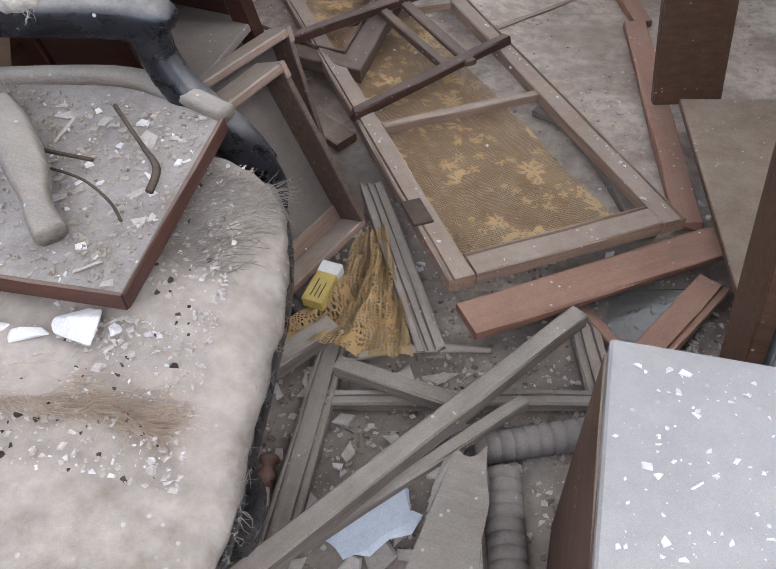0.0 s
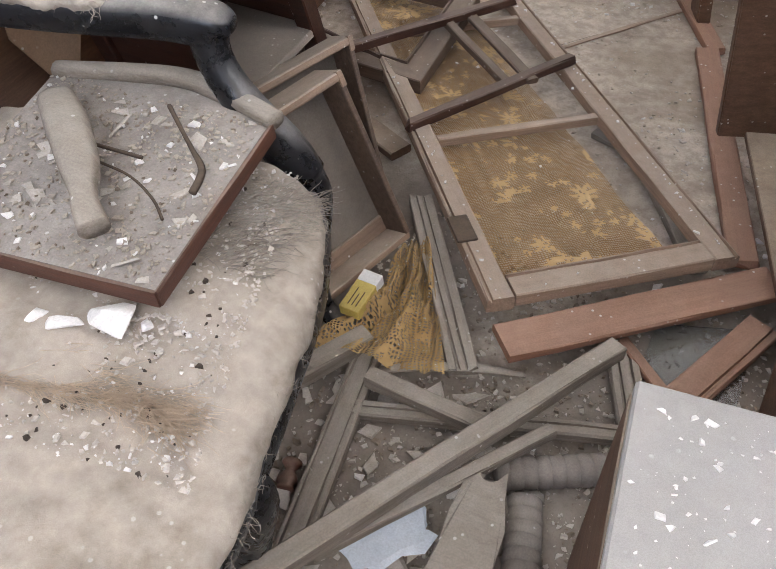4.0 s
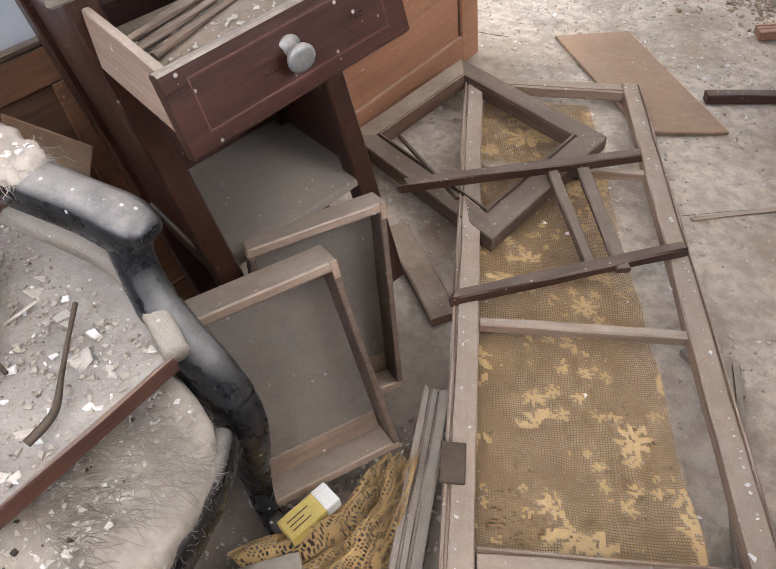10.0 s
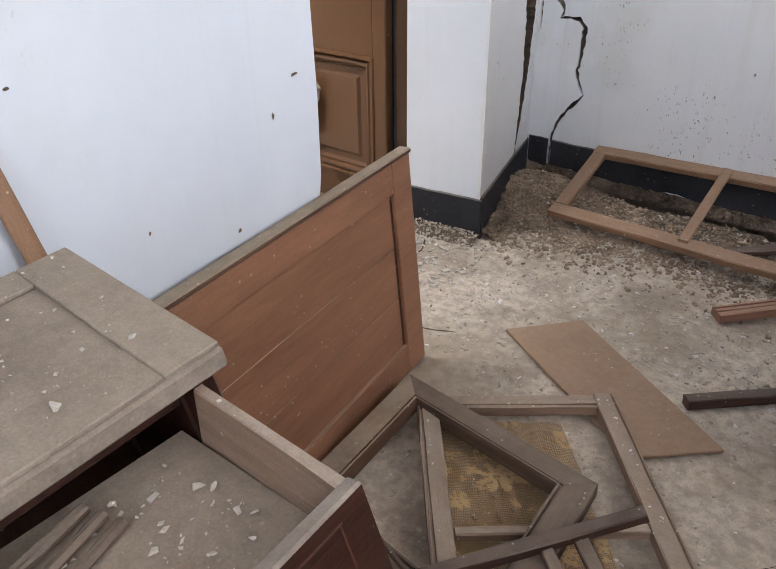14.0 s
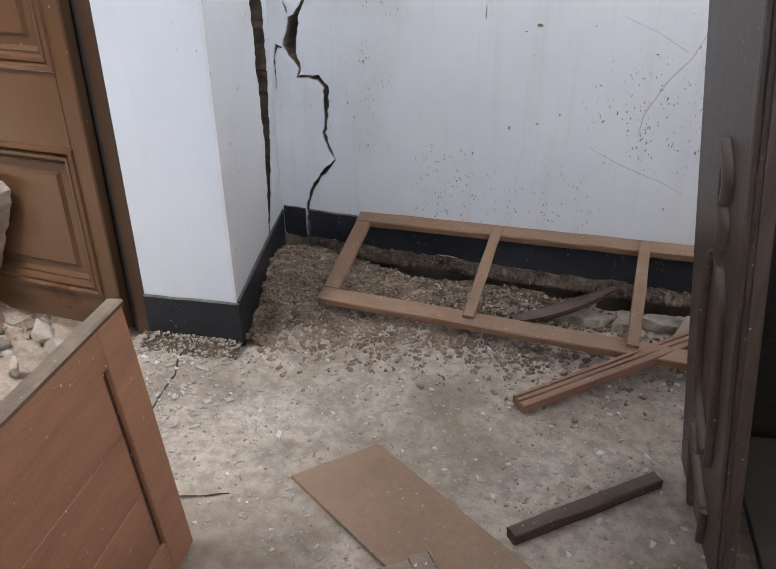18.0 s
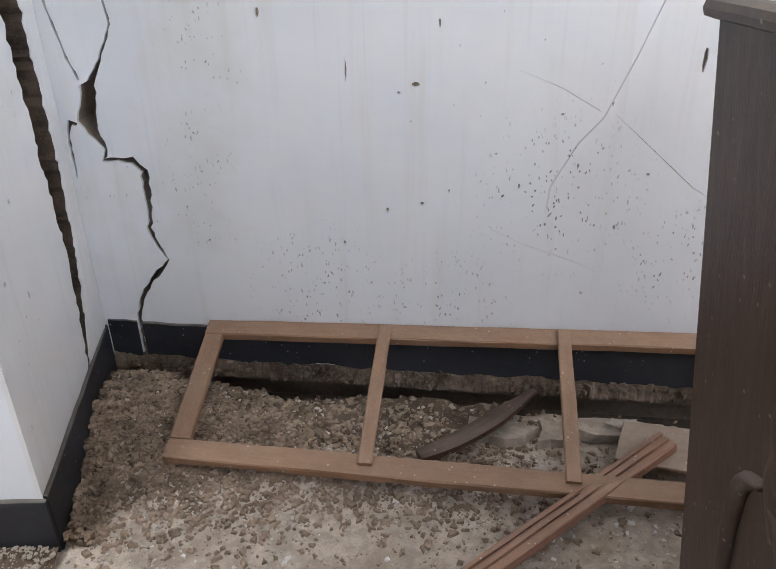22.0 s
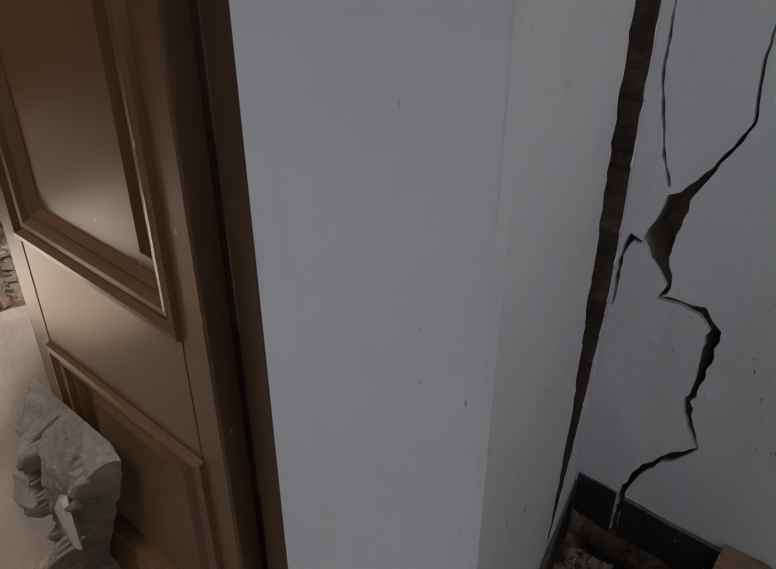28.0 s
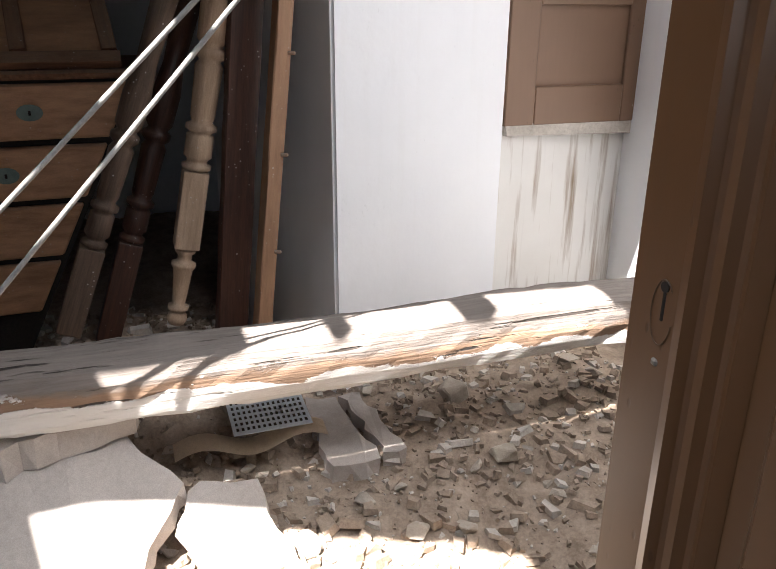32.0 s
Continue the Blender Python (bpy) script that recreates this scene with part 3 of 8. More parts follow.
def lace_material():
    """Golden filet lace: a square net, some of its meshes filled in to stepped flowers; the open meshes let the view through."""
    m, nt, bsdf = node_mat("golden_lace")
    vec = coords(nt, (1, 1, 1), False)
    mesh = 0.0048
    wob = N(nt, "ShaderNodeTexNoise", Scale=9.0, Detail=3.0)
    link(nt, vec, wob.inputs["Vector"])
    warp = nt.nodes.new("ShaderNodeVectorMath")
    warp.operation = "MULTIPLY_ADD"
    warp.inputs[1].default_value = (0.030, 0.030, 0.0)
    link(nt, wob.outputs["Color"], warp.inputs[0])
    link(nt, vec, warp.inputs[2])
    cell = nt.nodes.new("ShaderNodeVectorMath")
    cell.operation = "SNAP"
    cell.inputs[1].default_value = (mesh, mesh, mesh)
    link(nt, warp.outputs[0], cell.inputs[0])
    part_of = nt.nodes.new("ShaderNodeVectorMath")
    part_of.operation = "SUBTRACT"
    link(nt, warp.outputs[0], part_of.inputs[0])
    link(nt, cell.outputs[0], part_of.inputs[1])
    sep = nt.nodes.new("ShaderNodeSeparateXYZ")
    link(nt, part_of.outputs[0], sep.inputs[0])
    across = ramp(nt, math_node(nt, "MULTIPLY", sep.outputs["X"], 1 / mesh, False), ((0.24, 1.0), (0.34, 0.0)))
    along_y = ramp(nt, math_node(nt, "MULTIPLY", sep.outputs["Y"], 1 / mesh, False), ((0.34, 1.0), (0.44, 0.0)))
    net = math_node(nt, "MAXIMUM", across, along_y)
    patch = ramp(nt, noise_tex(nt, cell.outputs[0], 7.0, 2), ((0.472, 0.0), (0.482, 1.0)))
    bloom = math_node(nt, "MULTIPLY", math_node(nt, "MAXIMUM", petals(nt, cell.outputs[0], 9.0, 0.46, 8, 0.05), petals(nt, cell.outputs[0], 22.0, 0.36, 6, 0.08)), patch)
    bloom = ramp(nt, bloom, ((0.5, 0.0), (0.52, 1.0)))
    alpha = math_node(nt, "MAXIMUM", net, bloom)
    base = mix(nt, noise_tex(nt, vec, 7.0, 5), (0.21, 0.122, 0.052), (0.38, 0.24, 0.105))
    thread = mix(nt, noise_tex(nt, vec, 420.0, 2), (0.43, 0.29, 0.14), (0.60, 0.43, 0.23))
    col = mix(nt, bloom, base, thread)
    link(nt, col, bsdf.inputs["Base Color"])
    bsdf.inputs["Roughness"].default_value = 0.9
    link(nt, alpha, bsdf.inputs["Alpha"])
    b = N(nt, "ShaderNodeBump", Strength=0.4, Distance=0.002)
    link(nt, noise_tex(nt, vec, 300.0, 2), b.inputs["Height"])
    link(nt, b.outputs[0], bsdf.inputs["Normal"])
    return m


lace_mat = lace_material()


def net_material():
    """Coarse golden net of the bunched curtain: rows of slit-like open meshes between ribs."""
    m, nt, bsdf = node_mat("golden_net")
    vec = coords(nt, (1, 1, 1), False)
    wob = N(nt, "ShaderNodeTexNoise", Scale=13.0, Detail=3.0)
    link(nt, vec, wob.inputs["Vector"])
    warp = nt.nodes.new("ShaderNodeVectorMath")
    warp.operation = "MULTIPLY_ADD"
    warp.inputs[1].default_value = (0.045, 0.045, 0.045)
    link(nt, wob.outputs["Color"], warp.inputs[0])
    link(nt, vec, warp.inputs[2])
    turn = nt.nodes.new("ShaderNodeMapping")
    turn.inputs["Rotation"].default_value = (0, 0, 0.6)
    turn.inputs["Scale"].default_value = (1 / 0.0085, 1 / 0.0046, 1.0)
    link(nt, warp.outputs[0], turn.inputs["Vector"])
    br = N(nt, "ShaderNodeTexBrick", Scale=1.0)
    br.inputs["Mortar Size"].default_value = 0.24
    br.inputs["Mortar Smooth"].default_value = 0.2
    br.inputs["Brick Width"].default_value = 1.0
    br.inputs["Row Height"].default_value = 1.0
    link(nt, turn.outputs[0], br.inputs["Vector"])
    solid = ramp(nt, noise_tex(nt, vec, 30.0, 3), ((0.56, 0.0), (0.60, 1.0)))
    link(nt, math_node(nt, "MAXIMUM", br.outputs["Fac"], solid), bsdf.inputs["Alpha"])
    col = mix(nt, noise_tex(nt, vec, 18.0, 5), (0.24, 0.145, 0.055), (0.50, 0.345, 0.155))
    link(nt, col, bsdf.inputs["Base Color"])
    bsdf.inputs["Roughness"].default_value = 0.9
    return m


net_mat = net_material()


# ---- building helpers ----
I4 = Matrix.Identity(4)


def thing(name, at, label, category, group="", kind=""):
    ob = new(name)
    ob.empty_display_size = 0.1
    ob.matrix_world = Matrix.Translation(at)
    return tagged(ob, label, category, group, kind)


def finish(name, bm, material, m=None, smooth=False):
    me = bpy.data.meshes.new(name)
    bmesh.ops.recalc_face_normals(bm, faces=bm.faces)
    bm.to_mesh(me)
    bm.free()
    me.materials.append(material)
    if smooth:
        for p in me.polygons:
            p.use_smooth = True
    ob = new(name, me)
    ob.matrix_world = m or I4
    return ob


def part(name, bm, material, parent, label="", m=None, smooth=False):
    ob = finish(name, bm, material, m, smooth)
    ob.parent = parent
    ob.matrix_parent_inverse = parent.matrix_basis.inverted()
    ob.matrix_basis = m or I4
    return tagged(ob, label)


def single(name, bm, material, label, category, m=None, smooth=False, group="", kind=""):
    return tagged(finish(name, bm, material, m, smooth), label, category, group, kind)


def add_box(bm, lo, hi, bevel=0.0, seg=1, warp=None):
    made = bmesh.ops.create_cube(bm, size=1.0)["verts"]
    for v in made:
        v.co = Vector([lo[i] if v.co[i] < 0 else hi[i] for i in range(3)])
    if bevel:
        edges = {e for v in made for e in v.link_edges}
        bmesh.ops.bevel(bm, geom=list(edges), offset=bevel, segments=seg, affect="EDGES", profile=0.6)
    return bm


def box(lo, hi, bevel=0.0, seg=1):
    return add_box(bmesh.new(), lo, hi, bevel, seg)


def along(a, b, up=(0, 0, 1)):
    """A frame at a whose x runs to b and whose z is as near to up as may be."""
    a, b = Vector(a), Vector(b)
    x = (b - a).normalized()
    y = Vector(up).cross(x)
    y = y.normalized() if y.length > 1e-6 else Vector((0, 1, 0))
    z = x.cross(y)
    m = Matrix((x, y, z)).transposed().to_4x4()
    m.translation = a
    return m, (b - a).length


def worn_bar(length, w, h, bevel=0.003, rough=0.0015, seed=0, groove=None, ragged=0.0):
    """A board along x: cut in several lengths, edges worn, ends ragged when broken."""
    rnd = random.Random(seed)
    bm = bmesh.new()
    n = max(3, int(length / 0.09))
    prof = [(-w / 2 + bevel, -h / 2), (w / 2 - bevel, -h / 2), (w / 2, -h / 2 + bevel), (w / 2, h / 2 - bevel), (w / 2 - bevel, h / 2)]
    if groove:
        for g in groove:
            gw = w * 0.06
            prof += [(g * w + gw, h / 2), (g * w + gw * 0.6, h / 2 - min(0.006, h * 0.35)), (g * w - gw * 0.6, h / 2 - min(0.006, h * 0.35)), (g * w - gw, h / 2)]
    prof += [(-w / 2 + bevel, h / 2), (-w / 2, h / 2 - bevel), (-w / 2, -h / 2 + bevel)]
    rings = []
    for i in range(n + 1):
        ring = []
        for y, z in prof:
            x = length * i / n
            if i in (0, n) and ragged:
                x += (1 if i == 0 else -1) * rnd.random() * ragged
            ring.append(bm.verts.new((x, y + rnd.uniform(-rough, rough), z + rnd.uniform(-rough, rough))))
        rings.append(ring)
    k = len(prof)
    for r, s in zip(rings, rings[1:]):
        for j in range(k):
            bm.faces.new((r[j], r[(j + 1) % k], s[(j + 1) % k], s[j]))
    bm.faces.new(rings[0])
    bm.faces.new(list(reversed(rings[-1])))
    return bm


def bar(name, a, b, w, h, material, parent, label="", up=(0, 0, 1), groove=None, ragged=0.0, seed=None, bevel=0.003):
    m, length = along(a, b, up)
    return part(name, worn_bar(length, w, h, min(bevel, h / 3), 0.0012, seed if seed is not None else len(scene.objects), groove, ragged), material, parent, label, m)


def lone_bar(name, a, b, w, h, material, label, category, up=(0, 0, 1), groove=None, ragged=0.0, group=""):
    m, length = along(a, b, up)
    return single(name, worn_bar(length, w, h, min(0.003, h / 3), 0.0012, len(scene.objects), groove, ragged), material, label, category, m, group=group)


def lathe(profile, seg=18):
    """Turned shape along x from (x, radius) pairs."""
    bm = bmesh.new()
    rings = [[bm.verts.new((x, r * math.cos(2 * math.pi * i / seg), r * math.sin(2 * math.pi * i / seg))) for i in range(seg)] for x, r in profile]
    for r, s in zip(rings, rings[1:]):
        for j in range(seg):
            bm.faces.new((r[j], r[(j + 1) % seg], s[(j + 1) % seg], s[j]))
    bm.faces.new(rings[0])
    bm.faces.new(list(reversed(rings[-1])))
    return bm


def smooth_path(pts, n):
    """Points on a smooth line through pts (x, y, z, radius...)."""
    out = []
    for i in range(len(pts) - 1):
        p0, p1, p2, p3 = (np.array(pts[max(0, min(len(pts) - 1, j))], float) for j in (i - 1, i, i + 1, i + 2))
        for k in range(n):
            t = k / n
            out.append(0.5 * (2 * p1 + (p2 - p0) * t + (2 * p0 - 5 * p1 + 4 * p2 - p3) * t * t + (3 * p1 - p0 - 3 * p2 + p3) * t ** 3))
    out.append(np.array(pts[-1], float))
    return out


def sweep(pts, n=6, seg=12, square=0.0, side=(0, 1, 0)):
    """A limb through pts (x, y, z, half width, half height)."""
    bm = bmesh.new()
    path = smooth_path(pts, n)
    rings = []
    for i, p in enumerate(path):
        q = path[min(i + 1, len(path) - 1)] - path[max(i - 1, 0)]
        d = Vector(q[:3]).normalized()
        s = Vector(side)
        s = (s - d * s.dot(d)).normalized()
        u = d.cross(s)
        ring = []
        for j in range(seg):
            a = 2 * math.pi * j / seg
            c, si = math.cos(a), math.sin(a)
            k = 1 / max(abs(c), abs(si)) * square + (1 - square)
            ring.append(bm.verts.new(Vector(p[:3]) + s * c * p[3] * k + u * si * p[4] * k))
        rings.append(ring)
    for r, s in zip(rings, rings[1:]):
        for j in range(seg):
            bm.faces.new((r[j], r[(j + 1) % seg], s[(j + 1) % seg], s[j]))
    bm.faces.new(rings[0])
    bm.faces.new(list(reversed(rings[-1])))
    return bm


def stone(size, seed, flat=0.7):
    """A broken lump: the hull of a few points, so that it has flat faces and sharp edges."""
    rnd = random.Random(seed)
    bm = bmesh.new()
    for _ in range(13):
        d = Vector((rnd.gauss(0, 1), rnd.gauss(0, 1), rnd.gauss(0, 1))).normalized() * rnd.uniform(0.75, 1.2)
        bm.verts.new((d.x * size[0], d.y * size[1], d.z * size[2] * flat))
    hull = bmesh.ops.convex_hull(bm, input=bm.verts[:])
    bmesh.ops.delete(bm, geom=[v for v in hull["geom_interior"] if isinstance(v, bmesh.types.BMVert)], context="VERTS")
    bmesh.ops.bevel(bm, geom=bm.edges[:], offset=min(size) * 0.07, segments=1, affect="EDGES")
    return bm


def chips(name, spots, material, seed, label, category="debris", flat=0.35):
    """Countless broken bits in one mesh. spots: (x, y, z, size)."""
    rnd = np.random.RandomState(seed)
    n = len(spots)
    sp = np.array(spots)
    base = np.array([(sx, sy, sz) for sz in (-1, 1) for sx, sy in ((-1, -1), (1, -1), (1, 1), (-1, 1))], float)
    corner = 1 + rnd.uniform(-0.75, 0.30, (n, 4, 2))
    v = np.repeat(base[None], n, 0)
    v[:, :, :2] *= np.concatenate((corner, corner * rnd.uniform(0.7, 1.0, (n, 4, 1))), 1)
    v[:, :, 2] *= rnd.uniform(0.6, 1.2, (n, 8))
    v[:, :, 2] *= flat
    v[:, :, 0] *= rnd.uniform(0.6, 1.7, (n, 1))
    v *= sp[:, 3][:, None, None] * 0.5
    a, tilt, az = rnd.uniform(0, 6.28, n), rnd.normal(0, 0.35, n), rnd.uniform(0, 6.28, n)
    ct, st = np.cos(tilt)[:, None], np.sin(tilt)[:, None]
    x, y, z = v[:, :, 0], v[:, :, 1], v[:, :, 2]
    y, z = y * ct - z * st, y * st + z * ct
    ca, sa = np.cos(a)[:, None], np.sin(a)[:, None]
    x, y = x * ca - y * sa, x * sa + y * ca
    v = np.stack((x, y, z), -1) + sp[:, None, :3]
    v[:, :, 2] += sp[:, 3][:, None] * flat * 0.4
    quads = np.array(((0, 3, 2, 1), (4, 5, 6, 7), (0, 1, 5, 4), (1, 2, 6, 5), (2, 3, 7, 6), (3, 0, 4, 7)))
    f = (quads[None] + (np.arange(n) * 8)[:, None, None]).reshape(-1, 4)
    me = bpy.data.meshes.new(name)
    me.from_pydata(v.reshape(-1, 3).tolist(), [], f.tolist())
    me.materials.append(material)
    return tagged(new(name, me), label, category, "", "stuff")


def quad_map(p00, p10, p11, p01):
    """u, v in 0..1 to a place on the patch between four corners."""
    p00, p10, p11, p01 = map(Vector, (p00, p10, p11, p01))
    return lambda u, v: (p00 * (1 - u) + p10 * u) * (1 - v) + (p01 * (1 - u) + p11 * u) * v


def slab(c00, c10, c11, c01, thick, bevel=0.002):
    """A board on four corners of its upper face."""
    bm = bmesh.new()
    cs = [Vector(c) for c in (c00, c10, c11, c01)]
    n = (cs[1] - cs[0]).cross(cs[3] - cs[0]).normalized()
    if n.z < 0:
        n = -n
    lo = [bm.verts.new(c - n * thick) for c in cs]
    hi = [bm.verts.new(c) for c in cs]
    bm.faces.new(hi), bm.faces.new(list(reversed(lo)))
    for i in range(4):
        j = (i + 1) % 4
        bm.faces.new((lo[i], lo[j], hi[j], hi[i]))
    if bevel:
        bmesh.ops.bevel(bm, geom=bm.edges[:], offset=bevel, segments=1, affect="EDGES")
    return bm


def tess_wall(name, outer, holes, place, depth, material, label):
    """A plaster coat with holes through it: outline and holes as (u, z), place(u, z, d) puts them into the room."""
    from mathutils.geometry import tessellate_polygon
    loops = [outer] + holes
    flat = [p for l in loops for p in l]
    tris = tessellate_polygon([[Vector((u, z, 0)) for u, z in l] for l in loops])
    bm = bmesh.new()
    front = [bm.verts.new(place(u, z, 0.0)) for u, z in flat]
    for t in tris:
        try:
            bm.faces.new([front[i] for i in t])
        except ValueError:
            pass
    k = 0
    for l in loops:
        back = [bm.verts.new(place(u, z, depth)) for u, z in l]
        for i in range(len(l)):
            j = (i + 1) % len(l)
            bm.faces.new((front[k + i], front[k + j], back[j], back[i]))
        k += len(l)
    return tagged(finish(name, bm, material), label, "wall", "", "structure")


def crack(points, seed=1, jag=0.004):
    """An outline round a line of (u, z, width), a little jagged."""
    rnd = random.Random(seed)
    fine = []
    for a, b in zip(points, points[1:]):
        n = max(2, int(math.hypot(b[0] - a[0], b[1] - a[1]) / 0.014))
        fine += [tuple(a[i] + (b[i] - a[i]) * k / n for i in range(3)) for k in range(n)]
    fine.append(points[-1])
    left, right = [], []
    for i, p in enumerate(fine):
        q, r = fine[max(0, i - 1)], fine[min(len(fine) - 1, i + 1)]
        d = Vector((r[0] - q[0], r[1] - q[1])).normalized()
        n = Vector((-d.y, d.x))
        w = p[2] / 2
        e = min(jag, p[2] * 0.33)
        a, b = w + rnd.uniform(-e, e), w + rnd.uniform(-e, e)
        left.append((p[0] + n.x * a, p[1] + n.y * a))
        right.append((p[0] - n.x * b, p[1] - n.y * b))
    return left + right[::-1]


H = 2.9
WALL_Y = 4.10
NORTH = lambda u, z, d: (u, WALL_Y + d, z)
north_cracks = [
    crack([(-0.871, 1.75, 0.005), (-0.862, 1.35, 0.005), (-0.868, 1.06, 0.005), (-0.860, 0.99, 0.005), (-0.895, 0.92, 0.008), (-0.928, 0.865, 0.014), (-0.945, 0.835, 0.040), (-0.958, 0.785, 0.046), (-0.966, 0.752, 0.056), (-0.957, 0.728, 0.034),
           (-0.930, 0.680, 0.012), (-0.944, 0.652, 0.012), (-0.905, 0.655, 0.008), (-0.866, 0.654, 0.018), (-0.838, 0.625, 0.022), (-0.842, 0.545, 0.020), (-0.843, 0.51, 0.013), (-0.850, 0.466, 0.012), (-0.841, 0.422, 0.010),
           (-0.813, 0.371, 0.008), (-0.862, 0.315, 0.012), (-0.905, 0.255, 0.012), (-0.928, 0.19, 0.011), (-0.932, 0.11, 0.013), (-0.934, 0.046, 0.016)], 3),
    crack([(-1.017, 1.6, 0.004), (-1.012, 1.04, 0.005), (-0.999, 0.976, 0.006), (-0.985, 0.91, 0.006), (-0.966, 0.858, 0.006)], 5),
    crack([(-0.9935, 0.746, 0.010), (-1.012, 0.752, 0.016), (-1.024, 0.71, 0.010), (-1.026, 0.60, 0.003)], 7),
]
# hairline cracks
for i, line in enumerate((
        [(0.40, 1.06, 0.002), (0.355, 0.93, 0.0025), (0.302, 0.795, 0.003), (0.25, 0.73, 0.0025), (0.195, 0.62, 0.002), (0.19, 0.55, 0.001)],
        [(0.10, 0.90, 0.001), (0.20, 0.86, 0.002), (0.29, 0.81, 0.002)],
        [(0.33, 0.80, 0.001), (0.417, 0.725, 0.0025), (0.529, 0.629, 0.0025), (0.614, 0.581, 0.002), (0.72, 0.52, 0.001)],
        [(0.06, 0.50, 0.001), (0.15, 0.46, 0.002), (0.283, 0.416, 0.0025), (0.359, 0.381, 0.001)])):
    north_cracks.append(crack([(u, z, w * 0.55) for u, z, w in line], 20 + i, 0.0015))
# knocked-off chips and nail holes
for i, (u, z, w, h) in enumerate(((-0.30, 0.895, 0.006, 0.055), (-0.135, 0.862, 0.022, 0.012), (-0.175, 0.842, 0.010, 0.007), (-0.082, 1.0, 0.006, 0.02), (0.207, 0.80, 0.012, 0.007), (-0.205, 0.545, 0.010, 0.016),
                                  (-0.118, 0.565, 0.012, 0.008), (-0.32, 0.447, 0.010, 0.014), (-0.50, 1.02, 0.010, 0.028), (0.06, 0.70, 0.012, 0.006), (-0.70, 0.72, 0.006, 0.012), (0.36, 0.52, 0.006, 0.014),
                                  (-0.55, 0.36, 0.006, 0.012), (0.42, 0.66, 0.008, 0.006), (0.50, 0.93, 0.010, 0.060), (-0.05, 0.60, 0.007, 0.010), (0.12, 0.62, 0.006, 0.012), (-0.25, 0.33, 0.006, 0.010), (0.30, 0.33, 0.008, 0.008))):
    rnd = random.Random(40 + i)
    north_cracks.append([(u + w / 2 * rnd.uniform(0.6, 1.2) * math.cos(a), z + h / 2 * rnd.uniform(0.6, 1.2) * math.sin(a)) for a in [k * 2 * math.pi / 7 for k in range(7)]])
tess_wall("wall_north", [(-1.06, 0.026), (3.0, 0.026), (3.0, H), (-1.06, H)], north_cracks, NORTH, 0.009, plaster, "cracked white distempered wall, stained and flaking")
tess_wall("wall_north_render", [(-1.06, 0.026), (3.0, 0.026), (3.0, H), (-1.06, H)], north_cracks[:3], lambda u, z, d: NORTH(u, z, d + 0.0095), 0.10, mortar, "brown render under the plaster, split by the cracks")
tagged(finish("wall_north_masonry", box((-1.4, WALL_Y + 0.110, -0.15), (3.0, WALL_Y + 0.35, H)), mortar), "bare brown masonry behind the cracked plaster", "wall", "", "structure")

# the side of the pier, up to the corner
PC, WC = Vector((-0.853, 3.417)), Vector((-1.040, 4.10))
SIDE_D = (WC - PC).normalized()
SIDE_N = Vector((SIDE_D.y, -SIDE_D.x))
SIDE = lambda u, z, d: (PC.x + SIDE_D.x * u - SIDE_N.x * d, PC.y + SIDE_D.y * u - SIDE_N.y * d, z)
side_len = (WC - PC).length
side_cracks = [crack([(0.510, 1.9, 0.050), (0.505, 1.2, 0.050), (0.500, 0.95, 0.045), (0.510, 0.84, 0.040), (0.515, 0.74, 0.040), (0.525, 0.61, 0.032), (0.535, 0.44, 0.028), (0.508, 0.275, 0.024),
                      (0.476, 0.14, 0.018), (0.466, 0.02, 0.012)], 9, 0.010)]
BULGE = lambda u, z: 0.028 * max(0.0, min(1.0, (z - 0.12) / 0.62)) * max(0.0, min(1.0, (side_len - u) / (side_len - 0.55)))
for i, (u, z) in enumerate(((0.12, 0.60), (0.22, 0.52), (0.30, 0.45), (0.42, 0.30), (0.46, 0.33), (0.05, 0.30), (0.25, 0.72))):
    rnd = random.Random(70 + i)
    side_cracks.append([(u + 0.006 * rnd.uniform(0.5, 1.3) * math.cos(a), z + 0.009 * rnd.uniform(0.5, 1.3) * math.sin(a)) for a in [k * 2 * math.pi / 6 for k in range(6)]])
line = side_cracks[0]
half = len(line) // 2
one, two = line[:half], line[half:][::-1]
low, high = (one, two) if one[0][0] < two[0][0] else (two, one)
foot = (low[-1][0] + high[-1][0]) / 2
tess_wall("wall_pier_side", [(0, 0), (foot, 0)] + low[::-1] + [(low[0][0], H), (0, H)], side_cracks[1:3] + side_cracks[6:], SIDE, 0.010, plaster, "white plaster side of the pier beside a wide open crack")
tess_wall("wall_pier_corner", [(foot + 0.0004, 0), (side_len, 0), (side_len, H), (high[0][0], H)] + high, [], lambda u, z, d: SIDE(u, z, d - BULGE(u, z)), 0.003, plaster, "white plaster strip between the crack and the corner")
DEEP = lambda u, z, d: SIDE(u, z, d + 0.0105)
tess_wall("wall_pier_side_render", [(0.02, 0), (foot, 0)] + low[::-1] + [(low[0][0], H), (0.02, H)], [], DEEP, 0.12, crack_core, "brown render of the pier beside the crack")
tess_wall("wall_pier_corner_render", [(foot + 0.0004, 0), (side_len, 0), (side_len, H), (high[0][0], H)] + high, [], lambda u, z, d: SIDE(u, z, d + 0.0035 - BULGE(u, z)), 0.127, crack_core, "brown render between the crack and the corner")


